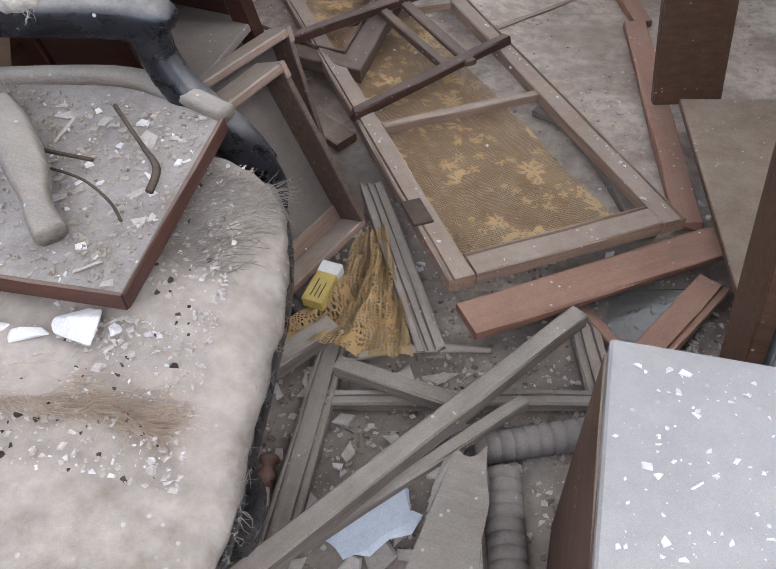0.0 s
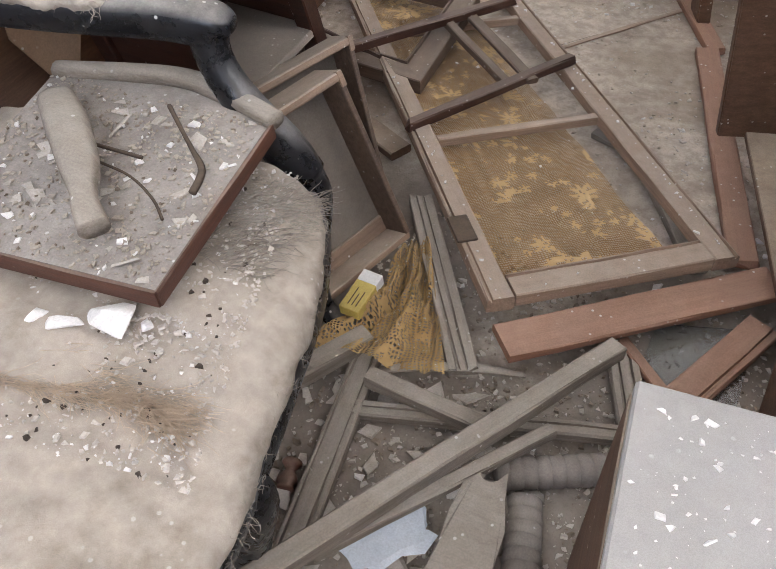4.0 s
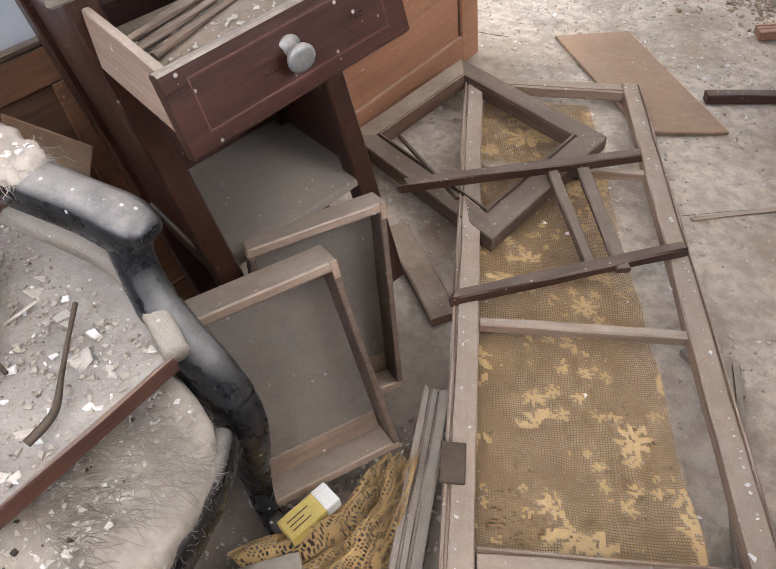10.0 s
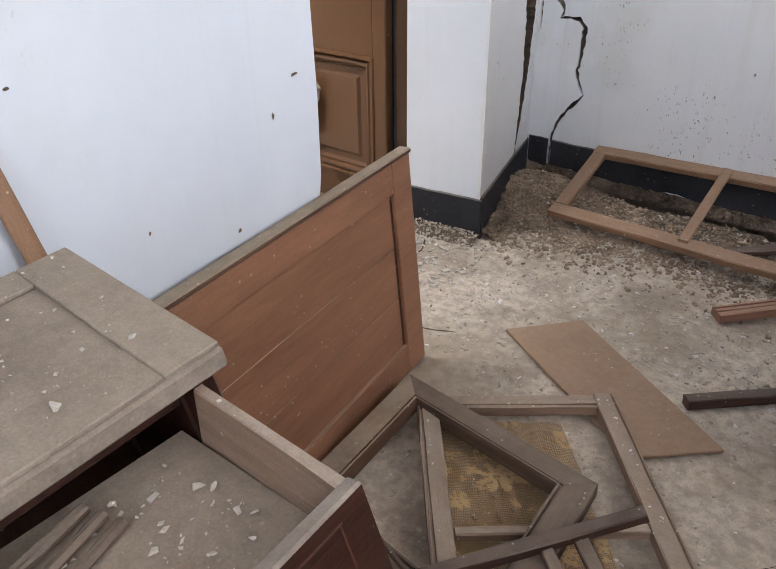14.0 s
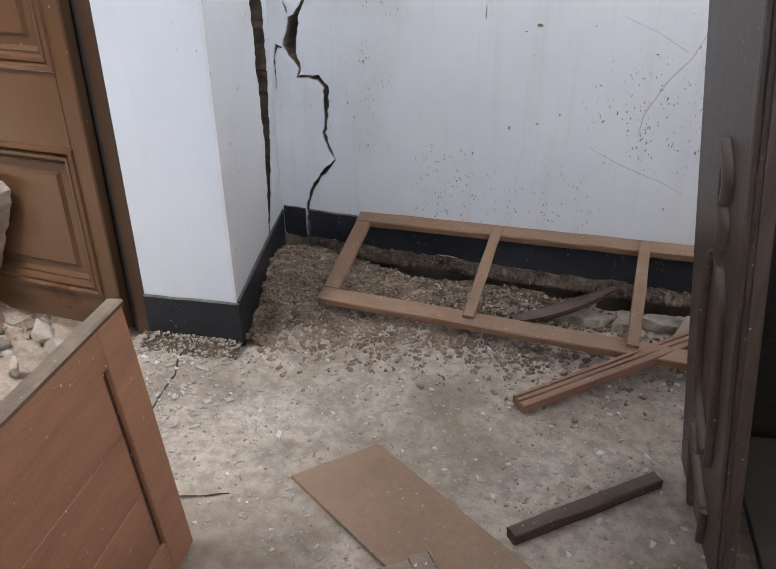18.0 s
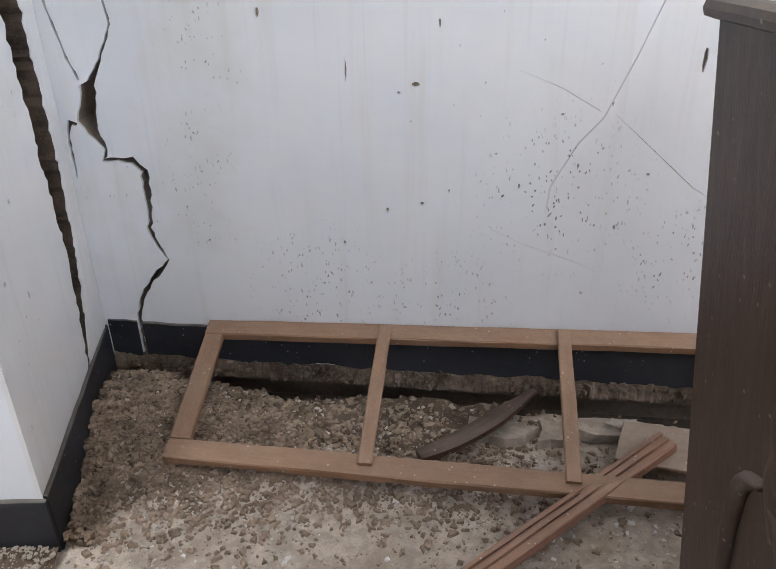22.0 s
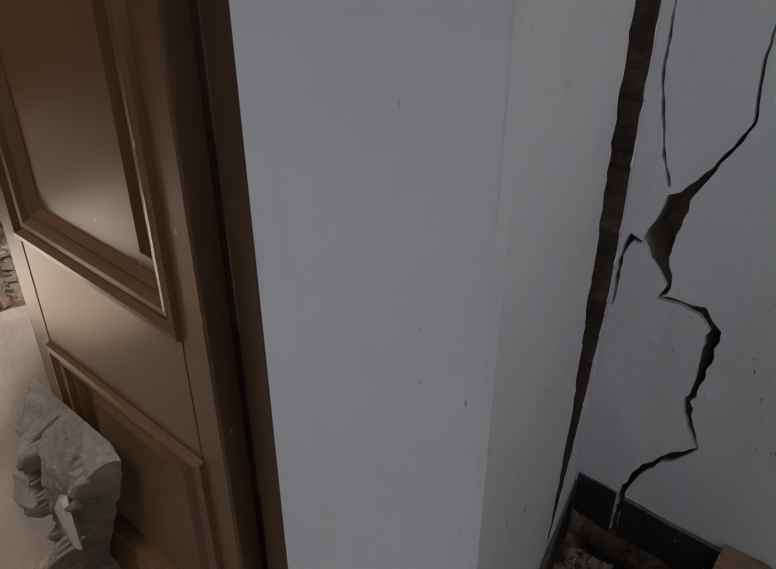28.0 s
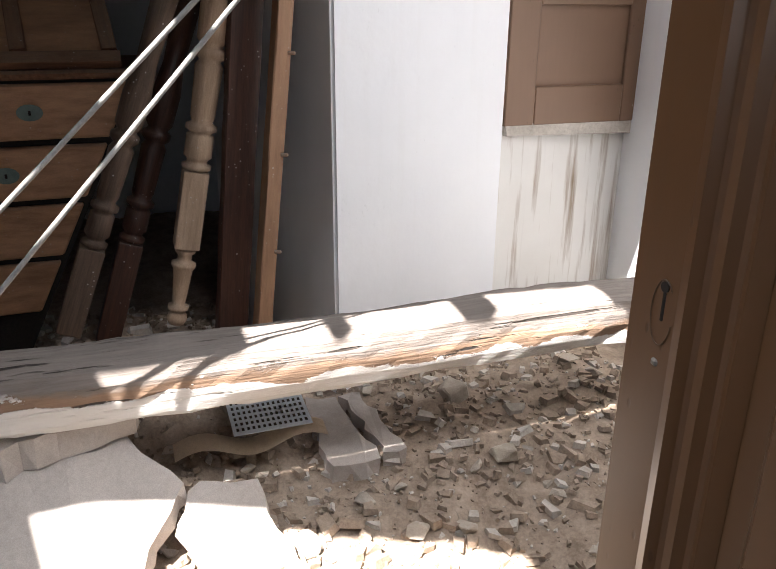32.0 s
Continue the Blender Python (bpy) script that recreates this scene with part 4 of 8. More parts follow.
def prism(name, outline, z0, z1, material, label, category="wall", bevel=0.0):
    bm = bmesh.new()
    lo, hi = [bm.verts.new((*p, z0)) for p in outline], [bm.verts.new((*p, z1)) for p in outline]
    bm.faces.new(hi), bm.faces.new(list(reversed(lo)))
    for i in range(len(outline)):
        j = (i + 1) % len(outline)
        bm.faces.new((lo[i], lo[j], hi[j], hi[i]))
    if bevel:
        bmesh.ops.bevel(bm, geom=[e for e in bm.edges if abs(e.verts[0].co.z - e.verts[1].co.z) > 0.5], offset=bevel, segments=3, affect="EDGES")
    return tagged(finish(name, bm, material), label, category, "", "structure")


JX = -1.142
SB = [Vector(SIDE(u, 0, 0.135))[:2] for u in (0.03, side_len + 0.05)]
prism("wall_pier_core", [SB[0], (-1.10, 3.42), (-1.26, 3.44), (-1.40, 4.125), SB[1]], -0.1, H, mortar, "bare masonry core of the pier")
prism("wall_doorway_lintel", [(-0.622, 2.372), (-0.853, 3.417), (-1.142, 3.405), (-1.08, 2.41)], 2.285, H, plaster_clean, "plain white wall over the doorway")
prism("wall_pier_front", [(-0.853, 3.4168), (-0.8605, 3.4428), (JX, 3.405), (JX, 3.374)], -0.02, H, plaster_clean, "smooth bluish-white plaster reveal of the doorway")

# left wall, broken off at the doorway
W0, W1, W2 = Vector((-0.622, 2.372)), Vector((-0.478, 1.2)), Vector((-0.13, -1.6))


def broken_wall():
    """The wall's end at the doorway crumbles low down and is straight above."""
    bm = bmesh.new()
    rnd = random.Random(12)
    rows = []
    zs = [0.0, 0.08, 0.16, 0.24, 0.32, 0.40, 0.48, 0.56, 0.64, 0.8, 1.1, 1.6, 2.2, H]
    for z in zs:
        low = max(0.0, 0.62 - z)
        end = W0 + (W0 - W1).normalized() * (0.0 + rnd.uniform(-0.012, 0.012) * (1 if z < 1 else 0.2))
        row = [(W2.x, W2.y), (W1.x, W1.y), (end.x, end.y)]
        for k in range(1, 7):
            u = k / 6
            row.append((end.x - 0.46 * u + rnd.uniform(-0.02, 0.02), end.y + 0.04 * u + low * u * 0.42 + rnd.uniform(-0.04, 0.05) * (1 if z < 1.2 else 0.25)))
        row += [(W1.x - 0.46, W1.y), (W2.x - 0.46, W2.y)]
        rows.append([bm.verts.new((*p, z)) for p in row])
    n = len(rows[0])
    for a, b in zip(rows, rows[1:]):
        for j in range(n):
            bm.faces.new((a[j], a[(j + 1) % n], b[(j + 1) % n], b[j]))
    bm.faces.new(rows[-1])
    return bm


for n, (u, z, w, h) in enumerate(((0.06, 0.86, 0.022, 0.008), (0.13, 0.80, 0.008, 0.012), (0.30, 1.10, 0.006, 0.014), (0.62, 0.97, 0.010, 0.006), (1.05, 1.02, 0.012, 0.016), (1.10, 0.98, 0.006, 0.010), (0.98, 0.99, 0.005, 0.008), (1.02, 0.84, 0.016, 0.006), (0.45, 0.70, 0.006, 0.008), (0.25, 0.62, 0.010, 0.012))):
    rnd = random.Random(90 + n)
    along_w = (W1 - W0).normalized()
    p, out_w = W0 + along_w * u, Vector((-along_w.y, along_w.x))
    bm = bmesh.new()
    bm.faces.new([bm.verts.new((*(p + along_w * w / 2 * rnd.uniform(0.5, 1.3) * math.cos(a) + out_w * 0.0015), z + h / 2 * rnd.uniform(0.5, 1.3) * math.sin(a))) for a in [k * 2 * math.pi / 8 for k in range(8)]])
    tagged(finish("plaster_chip", bm, foot_mat), "small dark chip knocked out of the white plaster", "chip", "", "structure")

bmw = broken_wall()
wl = tagged(finish("wall_west", bmw, plaster_clean), "smooth bluish-white wall broken off at the doorway", "wall", "", "structure")
wl.data.materials.append(mortar)
for p in wl.data.polygons:
    if p.center.y > 2.36 and p.center.x < -0.66:
        p.material_index = 1


def floor_height(x, y):
    z = 0.006 * noise.noise(Vector((x * 2.1, y * 2.1, 0.3))) + 0.003 * noise.noise(Vector((x * 9, y * 9, 1.7)))
    d = math.hypot((x + 0.90) / 0.42, (y - 3.88) / 0.30)
    z += 0.07 * max(0, 1 - d) + 0.03 * max(0, 1 - math.hypot((x + 0.35) / 0.5, (y - 3.85) / 0.22))
    return z


def floor_edge(x):
    """Where the floor slab has broken away from the far wall."""
    gap = 0.072 + 0.062 * max(0, 1 - abs(x + 0.5) / 0.30) + 0.03 * noise.noise(Vector((x * 4.0, 3.3, 0))) + 0.022 * noise.noise(Vector((x * 17.0, 9.3, 0))) + 0.018 * noise.cell(Vector((x * 24.0, 1.5, 0)))
    if x > 0.05:
        gap += 0.05 * min(1, (x - 0.05) * 3)
    return WALL_Y - gap


def build_floor():
    bm = bmesh.new()
    nx, ny = 150, 150
    grid = []
    for i in range(nx + 1):
        x = -1.30 + 4.25 * i / nx
        e = floor_edge(x) + 0.008 * noise.noise(Vector((x * 45, 2, 0)))
        col = []
        for j in range(ny + 1):
            y = -1.75 + (e + 1.75) * (1 - (1 - j / ny) ** 1.15)
            col.append(bm.verts.new((x, y, floor_height(x, y))))
        col.append(bm.verts.new((x, e + 0.012, -0.10)))
        grid.append(col)
    for a, b in zip(grid, grid[1:]):
        for j in range(len(a) - 1):
            bm.faces.new((a[j], b[j], b[j + 1], a[j + 1]))
    return bm


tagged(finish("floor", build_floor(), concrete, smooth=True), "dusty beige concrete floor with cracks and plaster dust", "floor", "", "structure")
tagged(finish("subsoil", box((-1.3, 3.6, -0.16), (2.95, 4.13, -0.085)), soil), "dark earth showing in the gap along the wall", "ground", "", "structure")


def ledge():
    """Crumbling, undercut mortar at the foot of the far wall."""
    bm = bmesh.new()
    rows = []
    for i in range(601):
        x = -1.03 + 4.0 * i / 600
        k = noise.noise(Vector((x * 6, 5.5, 0))) + 0.7 * noise.noise(Vector((x * 23, 7.5, 0))) + 0.5 * noise.noise(Vector((x * 70, 2.5, 0)))
        hole = max(0.0, 1 - abs(x + 0.50) / 0.26)
        w = max(0.005, (0.020 + 0.020 * k) * (1 - 0.75 * hole))
        b = 0.010 * k + 0.010 * noise.noise(Vector((x * 11, 1.5, 8)))
        pts = [(WALL_Y + 0.105, 0.016 + b), (WALL_Y + 0.02, 0.002 + b), (WALL_Y - w * 0.85, -0.002 + b), (WALL_Y - w, 0.010 + b)]
        for q in range(1, 5):
            u = q / 5
            pts.append((WALL_Y - w * (1 - u), 0.012 + b * (1 - u) + 0.046 * u ** 0.8 + 0.020 * noise.noise(Vector((x * 26, u * 4, 3))) + 0.006 * noise.noise(Vector((x * 90, u * 9, 5)))))
        pts.append((WALL_Y + 0.001, 0.060))
        rows.append([bm.verts.new((x, y, z)) for y, z in pts])
    for a, b in zip(rows, rows[1:]):
        for j in range(len(a) - 1):
            bm.faces.new((a[j], b[j], b[j + 1], a[j + 1]))
    return bm


tagged(finish("wall_foot_mortar", ledge(), foot_mat), "crumbling mortar ledge below the skirting", "trim", "", "structure")


def skirting(name, a, b, z0, z1, proud, label, seed):
    """A painted black band; its upper edge runs unevenly."""
    a, b = Vector(a), Vector(b)
    d = (b - a).normalized()
    n = Vector((d.y, -d.x))
    count = max(8, int((b - a).length / 0.02))
    bm = bmesh.new()
    rows = []
    for i in range(count + 1):
        p = a + (b - a) * i / count
        t = z1 + 0.003 * noise.noise(Vector((i * 0.31, seed, 0)))
        lo = z0 + 0.012 * noise.noise(Vector((i * 0.17, seed + 4, 0))) + 0.010 * noise.noise(Vector((i * 0.83, seed + 4, 0)))
        rows.append([bm.verts.new(v) for v in ((*(p + n * 0.001), lo), (*(p + n * proud), lo), (*(p + n * proud), t - 0.003), (*(p + n * (proud - 0.003)), t), (*(p + n * 0.001), t))])
    for r, s in zip(rows, rows[1:]):
        for j in range(4):
            bm.faces.new((r[j], s[j], s[j + 1], r[j + 1]))
    bm.faces.new(rows[0]), bm.faces.new(rows[-1])
    return tagged(finish(name, bm, skirt_mat), label, "skirting", "", "structure")


skirting("baseboard_north", (-0.922, WALL_Y), (2.95, WALL_Y), 0.055, 0.166, 0.009, "black painted skirting band, dusty along its foot", 1)
skirting("baseboard_corner", (-1.03, WALL_Y), (-0.941, WALL_Y), 0.03, 0.168, 0.003, "black painted skirting band by the corner", 2)
skirting("baseboard_pier_side", tuple(PC), tuple(PC + SIDE_D * (side_len - 0.02)), 0.0, 0.160, 0.010, "black painted skirting on the side of the pier", 3)
skirting("baseboard_pier_front", (JX, 3.374), (-0.845, 3.418), 0.0, 0.155, 0.010, "black painted skirting at the doorway reveal", 4)

# the rest of the shell
tagged(finish("ceiling", box((-1.1, -1.75, H), (3.0, 4.4, H + 0.2)), plaster_next), "plain white ceiling", "ceiling", "", "structure")


def wall_with_window(name, axis, at, lo, hi, sill, head, a, b, label):
    bm = bmesh.new()
    t = 0.3
    for u0, u1, z0, z1 in ((a, lo, 0, H), (hi, b, 0, H), (lo, hi, 0, sill), (lo, hi, head, H)):
        if axis == "y":
            add_box(bm, (u0, at - t, z0), (u1, at, z1))
        else:
            add_box(bm, (at, u0, z0), (at + t, u1, z1))
    return tagged(finish(name, bm, plaster_next), label, "wall", "", "structure")


# unseen walls; their window openings are assumed, to let light in
wall_with_window("wall_south", "y", -0.6, 0.1, 1.8, 1.2, 2.75, -0.6, 3.0, "unseen plain white wall with an assumed window opening")
wall_with_window("wall_east", "x", 2.7, 1.5, 3.1, 1.2, 2.75, -1.9, 4.4, "unseen plain white wall with an assumed window opening")

# ---- structure: the ruined room beyond the doorway ----
def rubble_height(x, y):
    k = max(0.0, min(1.0, (-1.15 - x) / 0.8))
    z = -0.06 + k * 0.14
    z += k * (0.05 * noise.noise(Vector((x * 2.2, y * 2.2, 4.1))) + 0.03 * noise.noise(Vector((x * 6, y * 6, 2.2))) + 0.014 * noise.noise(Vector((x * 19, y * 19, 6.2))))
    z += 0.16 * max(0, 1 - math.hypot((x + 3.3) / 0.9, (y - 3.0) / 1.2))
    z += 0.10 * max(0, 1 - math.hypot((x + 3.2) / 0.9, (y - 4.3) / 0.8)) + 0.26 * max(0, 1 - math.hypot((x + 3.65) / 0.5, (y - 2.85) / 0.7))
    return z


def build_rubble():
    bm = bmesh.new()
    nx, ny = 170, 150
    g = [[bm.verts.new((-7.0 + 6.0 * i / nx, 0.6 + 4.8 * j / ny, rubble_height(-7.0 + 6.0 * i / nx, 0.6 + 4.8 * j / ny))) for j in range(ny + 1)] for i in range(nx + 1)]
    for a, b in zip(g, g[1:]):
        for j in range(ny):
            bm.faces.new((a[j], b[j], b[j + 1], a[j + 1]))
    return bm


tagged(finish("ground", build_rubble(), gravel_mat, smooth=True), "uneven earthy rubble covering the floor of the ruined room", "ground", "", "structure")
tagged(finish("ground_outside", box((-400, -400, -0.5), (400, 400, -0.2)), soil), "bare ground outside", "ground", "", "structure")
prism("wall_next_white", [(-3.431, 3.54), (-3.669, 4.237), (-4.4, 4.40), (-4.4, 3.30)], -0.1, 2.7, plaster_next, "bright whitewashed wall end in the ruined room", bevel=0.01)
prism("wall_next_niche", [(-3.74, 4.16), (-3.80, 5.4), (-4.2, 5.4), (-4.2, 4.16)], -0.1, 0.98, plaster_runs, "whitewashed window breast with rusty run marks")
prism("wall_next_far", [(-6.3, 0.4), (-6.3, 5.4), (-6.6, 5.4), (-6.6, 0.4)], -0.1, 2.7, plaster_next, "far wall of the ruined room")
prism("wall_next_north", [(-1.40, 4.46), (-7.0, 5.35), (-7.0, 5.65), (-1.40, 4.9)], -0.1, 2.7, plaster_next, "side wall of the ruined room")
prism("wall_next_south", [(-0.7, 0.55), (-7.0, 0.55), (-7.0, 0.25), (-0.7, 0.25)], -0.1, 2.7, plaster_next, "side wall of the ruined room")
# unseen roof pieces, cut so that the sun falls in the wanted patches
ROOF_MASK = lambda x0, x1, y0, y1, label="unseen roof boards placed to shape the sun patches": prism("ceiling_next", [(x1, y0), (x1, y1), (x0, y1), (x0, y0)], 2.7, 2.78, wood_grey, label, "ceiling")
ROOF_MASK(-6.6, -2.8, 0.3, 5.5)
ROOF_MASK(-2.8, -2.45, 0.3, 3.7)
ROOF_MASK(-2.8, -1.8, 4.4, 5.5)
ROOF_MASK(-2.45, -2.31, 0.3, 3.7)
for y0, y1 in ((0.3, 2.24), (2.475, 2.505), (2.84, 2.92), (3.31, 3.7)):
    ROOF_MASK(-2.31, -2.195, y0, y1)
ROOF_MASK(-2.195, -2.13, 0.3, 1.88)
ROOF_MASK(-2.195, -2.13, 3.34, 3.7)
prism("ceiling_next", [(-2.13, 0.3), (-2.02, 0.3), (-2.02, 1.75), (-1.94, 2.12), (-1.86, 2.22), (-1.78, 2.50), (-1.70, 2.65), (-1.70, 3.7), (-2.13, 3.7)], 2.7, 2.78, wood_grey, "unseen roof boards placed to shape the sun patches", "ceiling")
ROOF_MASK(-2.02, -1.42, 0.3, 1.58)
ROOF_MASK(-1.70, -1.42, 2.65, 3.7)
ROOF_MASK(-1.42, -0.9, 0.3, 3.7)
ROOF_MASK(-1.8, -0.9, 3.7, 5.5)
# added out of view to keep lamp light off the chest and bedposts
prism("ceiling_next_low", [(-2.68, 0.56), (-2.68, 3.40), (-3.40, 3.46), (-6.3, 3.46), (-6.3, 0.56)], 1.60, 1.66, wood_dark, "unseen low board added to shade the corner", "ceiling")


def floor_crack(points, seed):
    outline = crack([(x, y, w) for x, y, w in points], seed, 0.003)
    bm = bmesh.new()
    n = len(outline) // 2
    l, r = outline[:n], outline[n:][::-1]
    for i in range(n - 1):
        q = [l[i], l[i + 1], r[i + 1], r[i]]
        bm.faces.new([bm.verts.new((x, y, floor_height(x, y) + 0.0025)) for x, y in q])
    return tagged(finish("floor_crack", bm, soil), "thin dark crack in the concrete floor", "crack", "", "structure")


floor_crack([(-1.01, 3.40, 0.006), (-1.0, 3.30, 0.005), (-0.96, 3.22, 0.006), (-0.945, 3.12, 0.004), (-0.92, 3.03, 0.006), (-0.86, 2.92, 0.004)], 3)
floor_crack([(-0.72, 2.80, 0.005), (-0.64, 2.83, 0.006), (-0.58, 2.86, 0.004)], 4)
floor_crack([(0.24, 2.40, 0.0015), (0.36, 2.55, 0.002), (0.45, 2.66, 0.0015), (0.56, 2.82, 0.0012)], 5)


# ---- the door ----
def tube_ring(c, rx, rz, r):
    """Thin upright oval wire round a point of the door's face."""
    return sweep([(c[0] + rx * math.cos(k * math.pi / 12), c[1], c[2] + rz * math.sin(k * math.pi / 12), r, r) for k in range(3, 24)], 2, 6)


def panel_door():
    """Brown gloss-painted leaf, opened into the next room; panels with mouldings."""
    d = thing("door_1", (-1.5, 3.35, 0), "brown gloss-painted panelled wooden door standing open", "door", "", "structure")
    x0, x1, y0, y1, top = -1.767, -1.208, 3.338, 3.376, 2.06
    stile_l, stile_r = 0.067, 0.056
    panels = ((0.145, 0.600), (0.815, 1.98))
    rails = ((0.03, 0.145), (0.600, 0.815), (1.98, top))
    part("stile", box((x0, y0, 0.03), (x0 + stile_l, y1, top), 0.003), door_paint, d)
    part("stile", box((x1 - stile_r, y0, 0.03), (x1, y1, top), 0.003), door_paint, d)
    for z0, z1 in rails:
        part("rail", box((x0 + stile_l, y0 + 0.0005, z0), (x1 - stile_r, y1, z1), 0.002), door_paint, d)
    for z0, z1 in panels:
        a, b = x0 + stile_l, x1 - stile_r
        pn = part("panel", box((a, y0 + 0.022, z0), (b, y1 - 0.006, z1)), door_paint, d)
        bm = bmesh.new()
        bm2 = bmesh.new()
        # raised field with a sloping margin
        ring = lambda l, r, v, y: [(a + l, y0 + y, z0 + v), (b - r, y0 + y, z0 + v), (b - r, y0 + y, z1 - v), (a + l, y0 + y, z1 - v)]
        vs = [bm.verts.new(v) for v in ring(0.076, 0.076, 0.076, 0.0218) + ring(0.086, 0.086, 0.086, 0.0125)]
        bm.faces.new(vs[4:])
        for i in range(4):
            j = (i + 1) % 4
            bm.faces.new((vs[i], vs[j], vs[4 + j], vs[4 + i]))
        part("raised_field", bm, door_paint, pn)
        # stepped moulding round the panel
        prof = ((-0.005, 0.000), (-0.002, -0.008), (0.008, -0.010), (0.012, 0.000), (0.016, 0.003), (0.022, -0.003), (0.030, -0.002), (0.034, 0.008), (0.038, 0.011), (0.044, 0.009), (0.048, 0.014), (0.054, 0.0215))
        loops = []
        for u, y in prof:
            loops.append([bm2.verts.new(v) for v in ((a + u, y0 + y, z0 + u), (b - u, y0 + y, z0 + u), (b - u, y0 + y, z1 - u), (a + u, y0 + y, z1 - u))])
        for p, q in zip(loops, loops[1:]):
            for i in range(4):
                j = (i + 1) % 4
                bm2.faces.new((p[i], p[j], q[j], q[i]))
        part("moulding", bm2, door_paint, pn)
    # keyhole with its torn escutcheon
    kh = box((-1.7277, y0 - 0.0012, 1.164), (-1.7233, y0 + 0.004, 1.190), 0.0015)
    bmesh.ops.create_cone(kh, cap_ends=True, segments=14, radius1=0.0046, radius2=0.0046, depth=0.005, matrix=Matrix.Translation((-1.7255, y0 + 0.0012, 1.194)) @ Matrix.Rotation(radians(90), 4, "X"))
    part("keyhole", kh, dark_void, d, "black keyhole")
    part("escutcheon_mark", tube_ring((-1.7255, y0 - 0.0008, 1.172), 0.0125, 0.028, 0.0005), wood_umber, d, "scratched outline of a lost keyhole plate")
    part("screw", box((-1.730, y0 - 0.002, 1.124), (-1.722, y0 + 0.003, 1.131), 0.002), knob_mat, d)
    part("hinge_edge", box((x1 + 0.0002, y0 + 0.002, 0.03), (x1 + 0.003, y1 - 0.002, top), 0.001), jamb_paint, d, "dark bare edge of the door")
    part("lock_case", box((-1.812, y1 + 0.002, 1.236), (x0 + 0.03, y1 + 0.016, 1.256), 0.004), rust_mat, d, "rusty broken lock")
    return d


panel_door()
fr = thing("door_frame", (-1.18, 3.42, 0), "brown painted door frame with a blue line of old paint", "door frame", "", "structure")
part("jamb", box((-1.1930, 3.3745, 0.0), (JX - 0.001, 3.412, 2.2), 0.004, 2), jamb_paint, fr)
part("rebate", box((-1.2085, 3.384, 0.0), (-1.1935, 3.4015, 2.2), 0.002), blue_paint, fr, "strip of old blue paint")
part("hinge_post", box((-1.30, 3.402, 0.0), (-1.2035, 3.43, 2.2), 0.004), wood_dark, fr)
nm, _ = along((-1.154, 3.376, 1.336), (-1.154, 3.368, 1.336))
part("nail_hole", lathe([(0, 0.006), (0.0012, 0.006), (0.0014, 0.001)], 12), dark_void, fr, "dark nail hole", nm)
part("head", box((-1.21, 2.40, 2.2), (-1.13, 3.42, 2.28), 0.004), door_paint, fr)


# ---- things by the wall: nightstand, headboard panel ----
def racked(p):
    """The nightstand leans out of square: what is lower stands further out."""
    k = 0.79 - p.z
    return Vector((p.x + 0.12 * k, p.y + 0.17 * k - 0.07 * (p.x + 0.25), p.z + 0.018 + 0.054 * (p.y - 1.52)))


def racked_box(lo, hi, bevel=0.002):
    bm = box(lo, hi, bevel)
    for v in bm.verts:
        v.co = racked(v.co)
    return bm


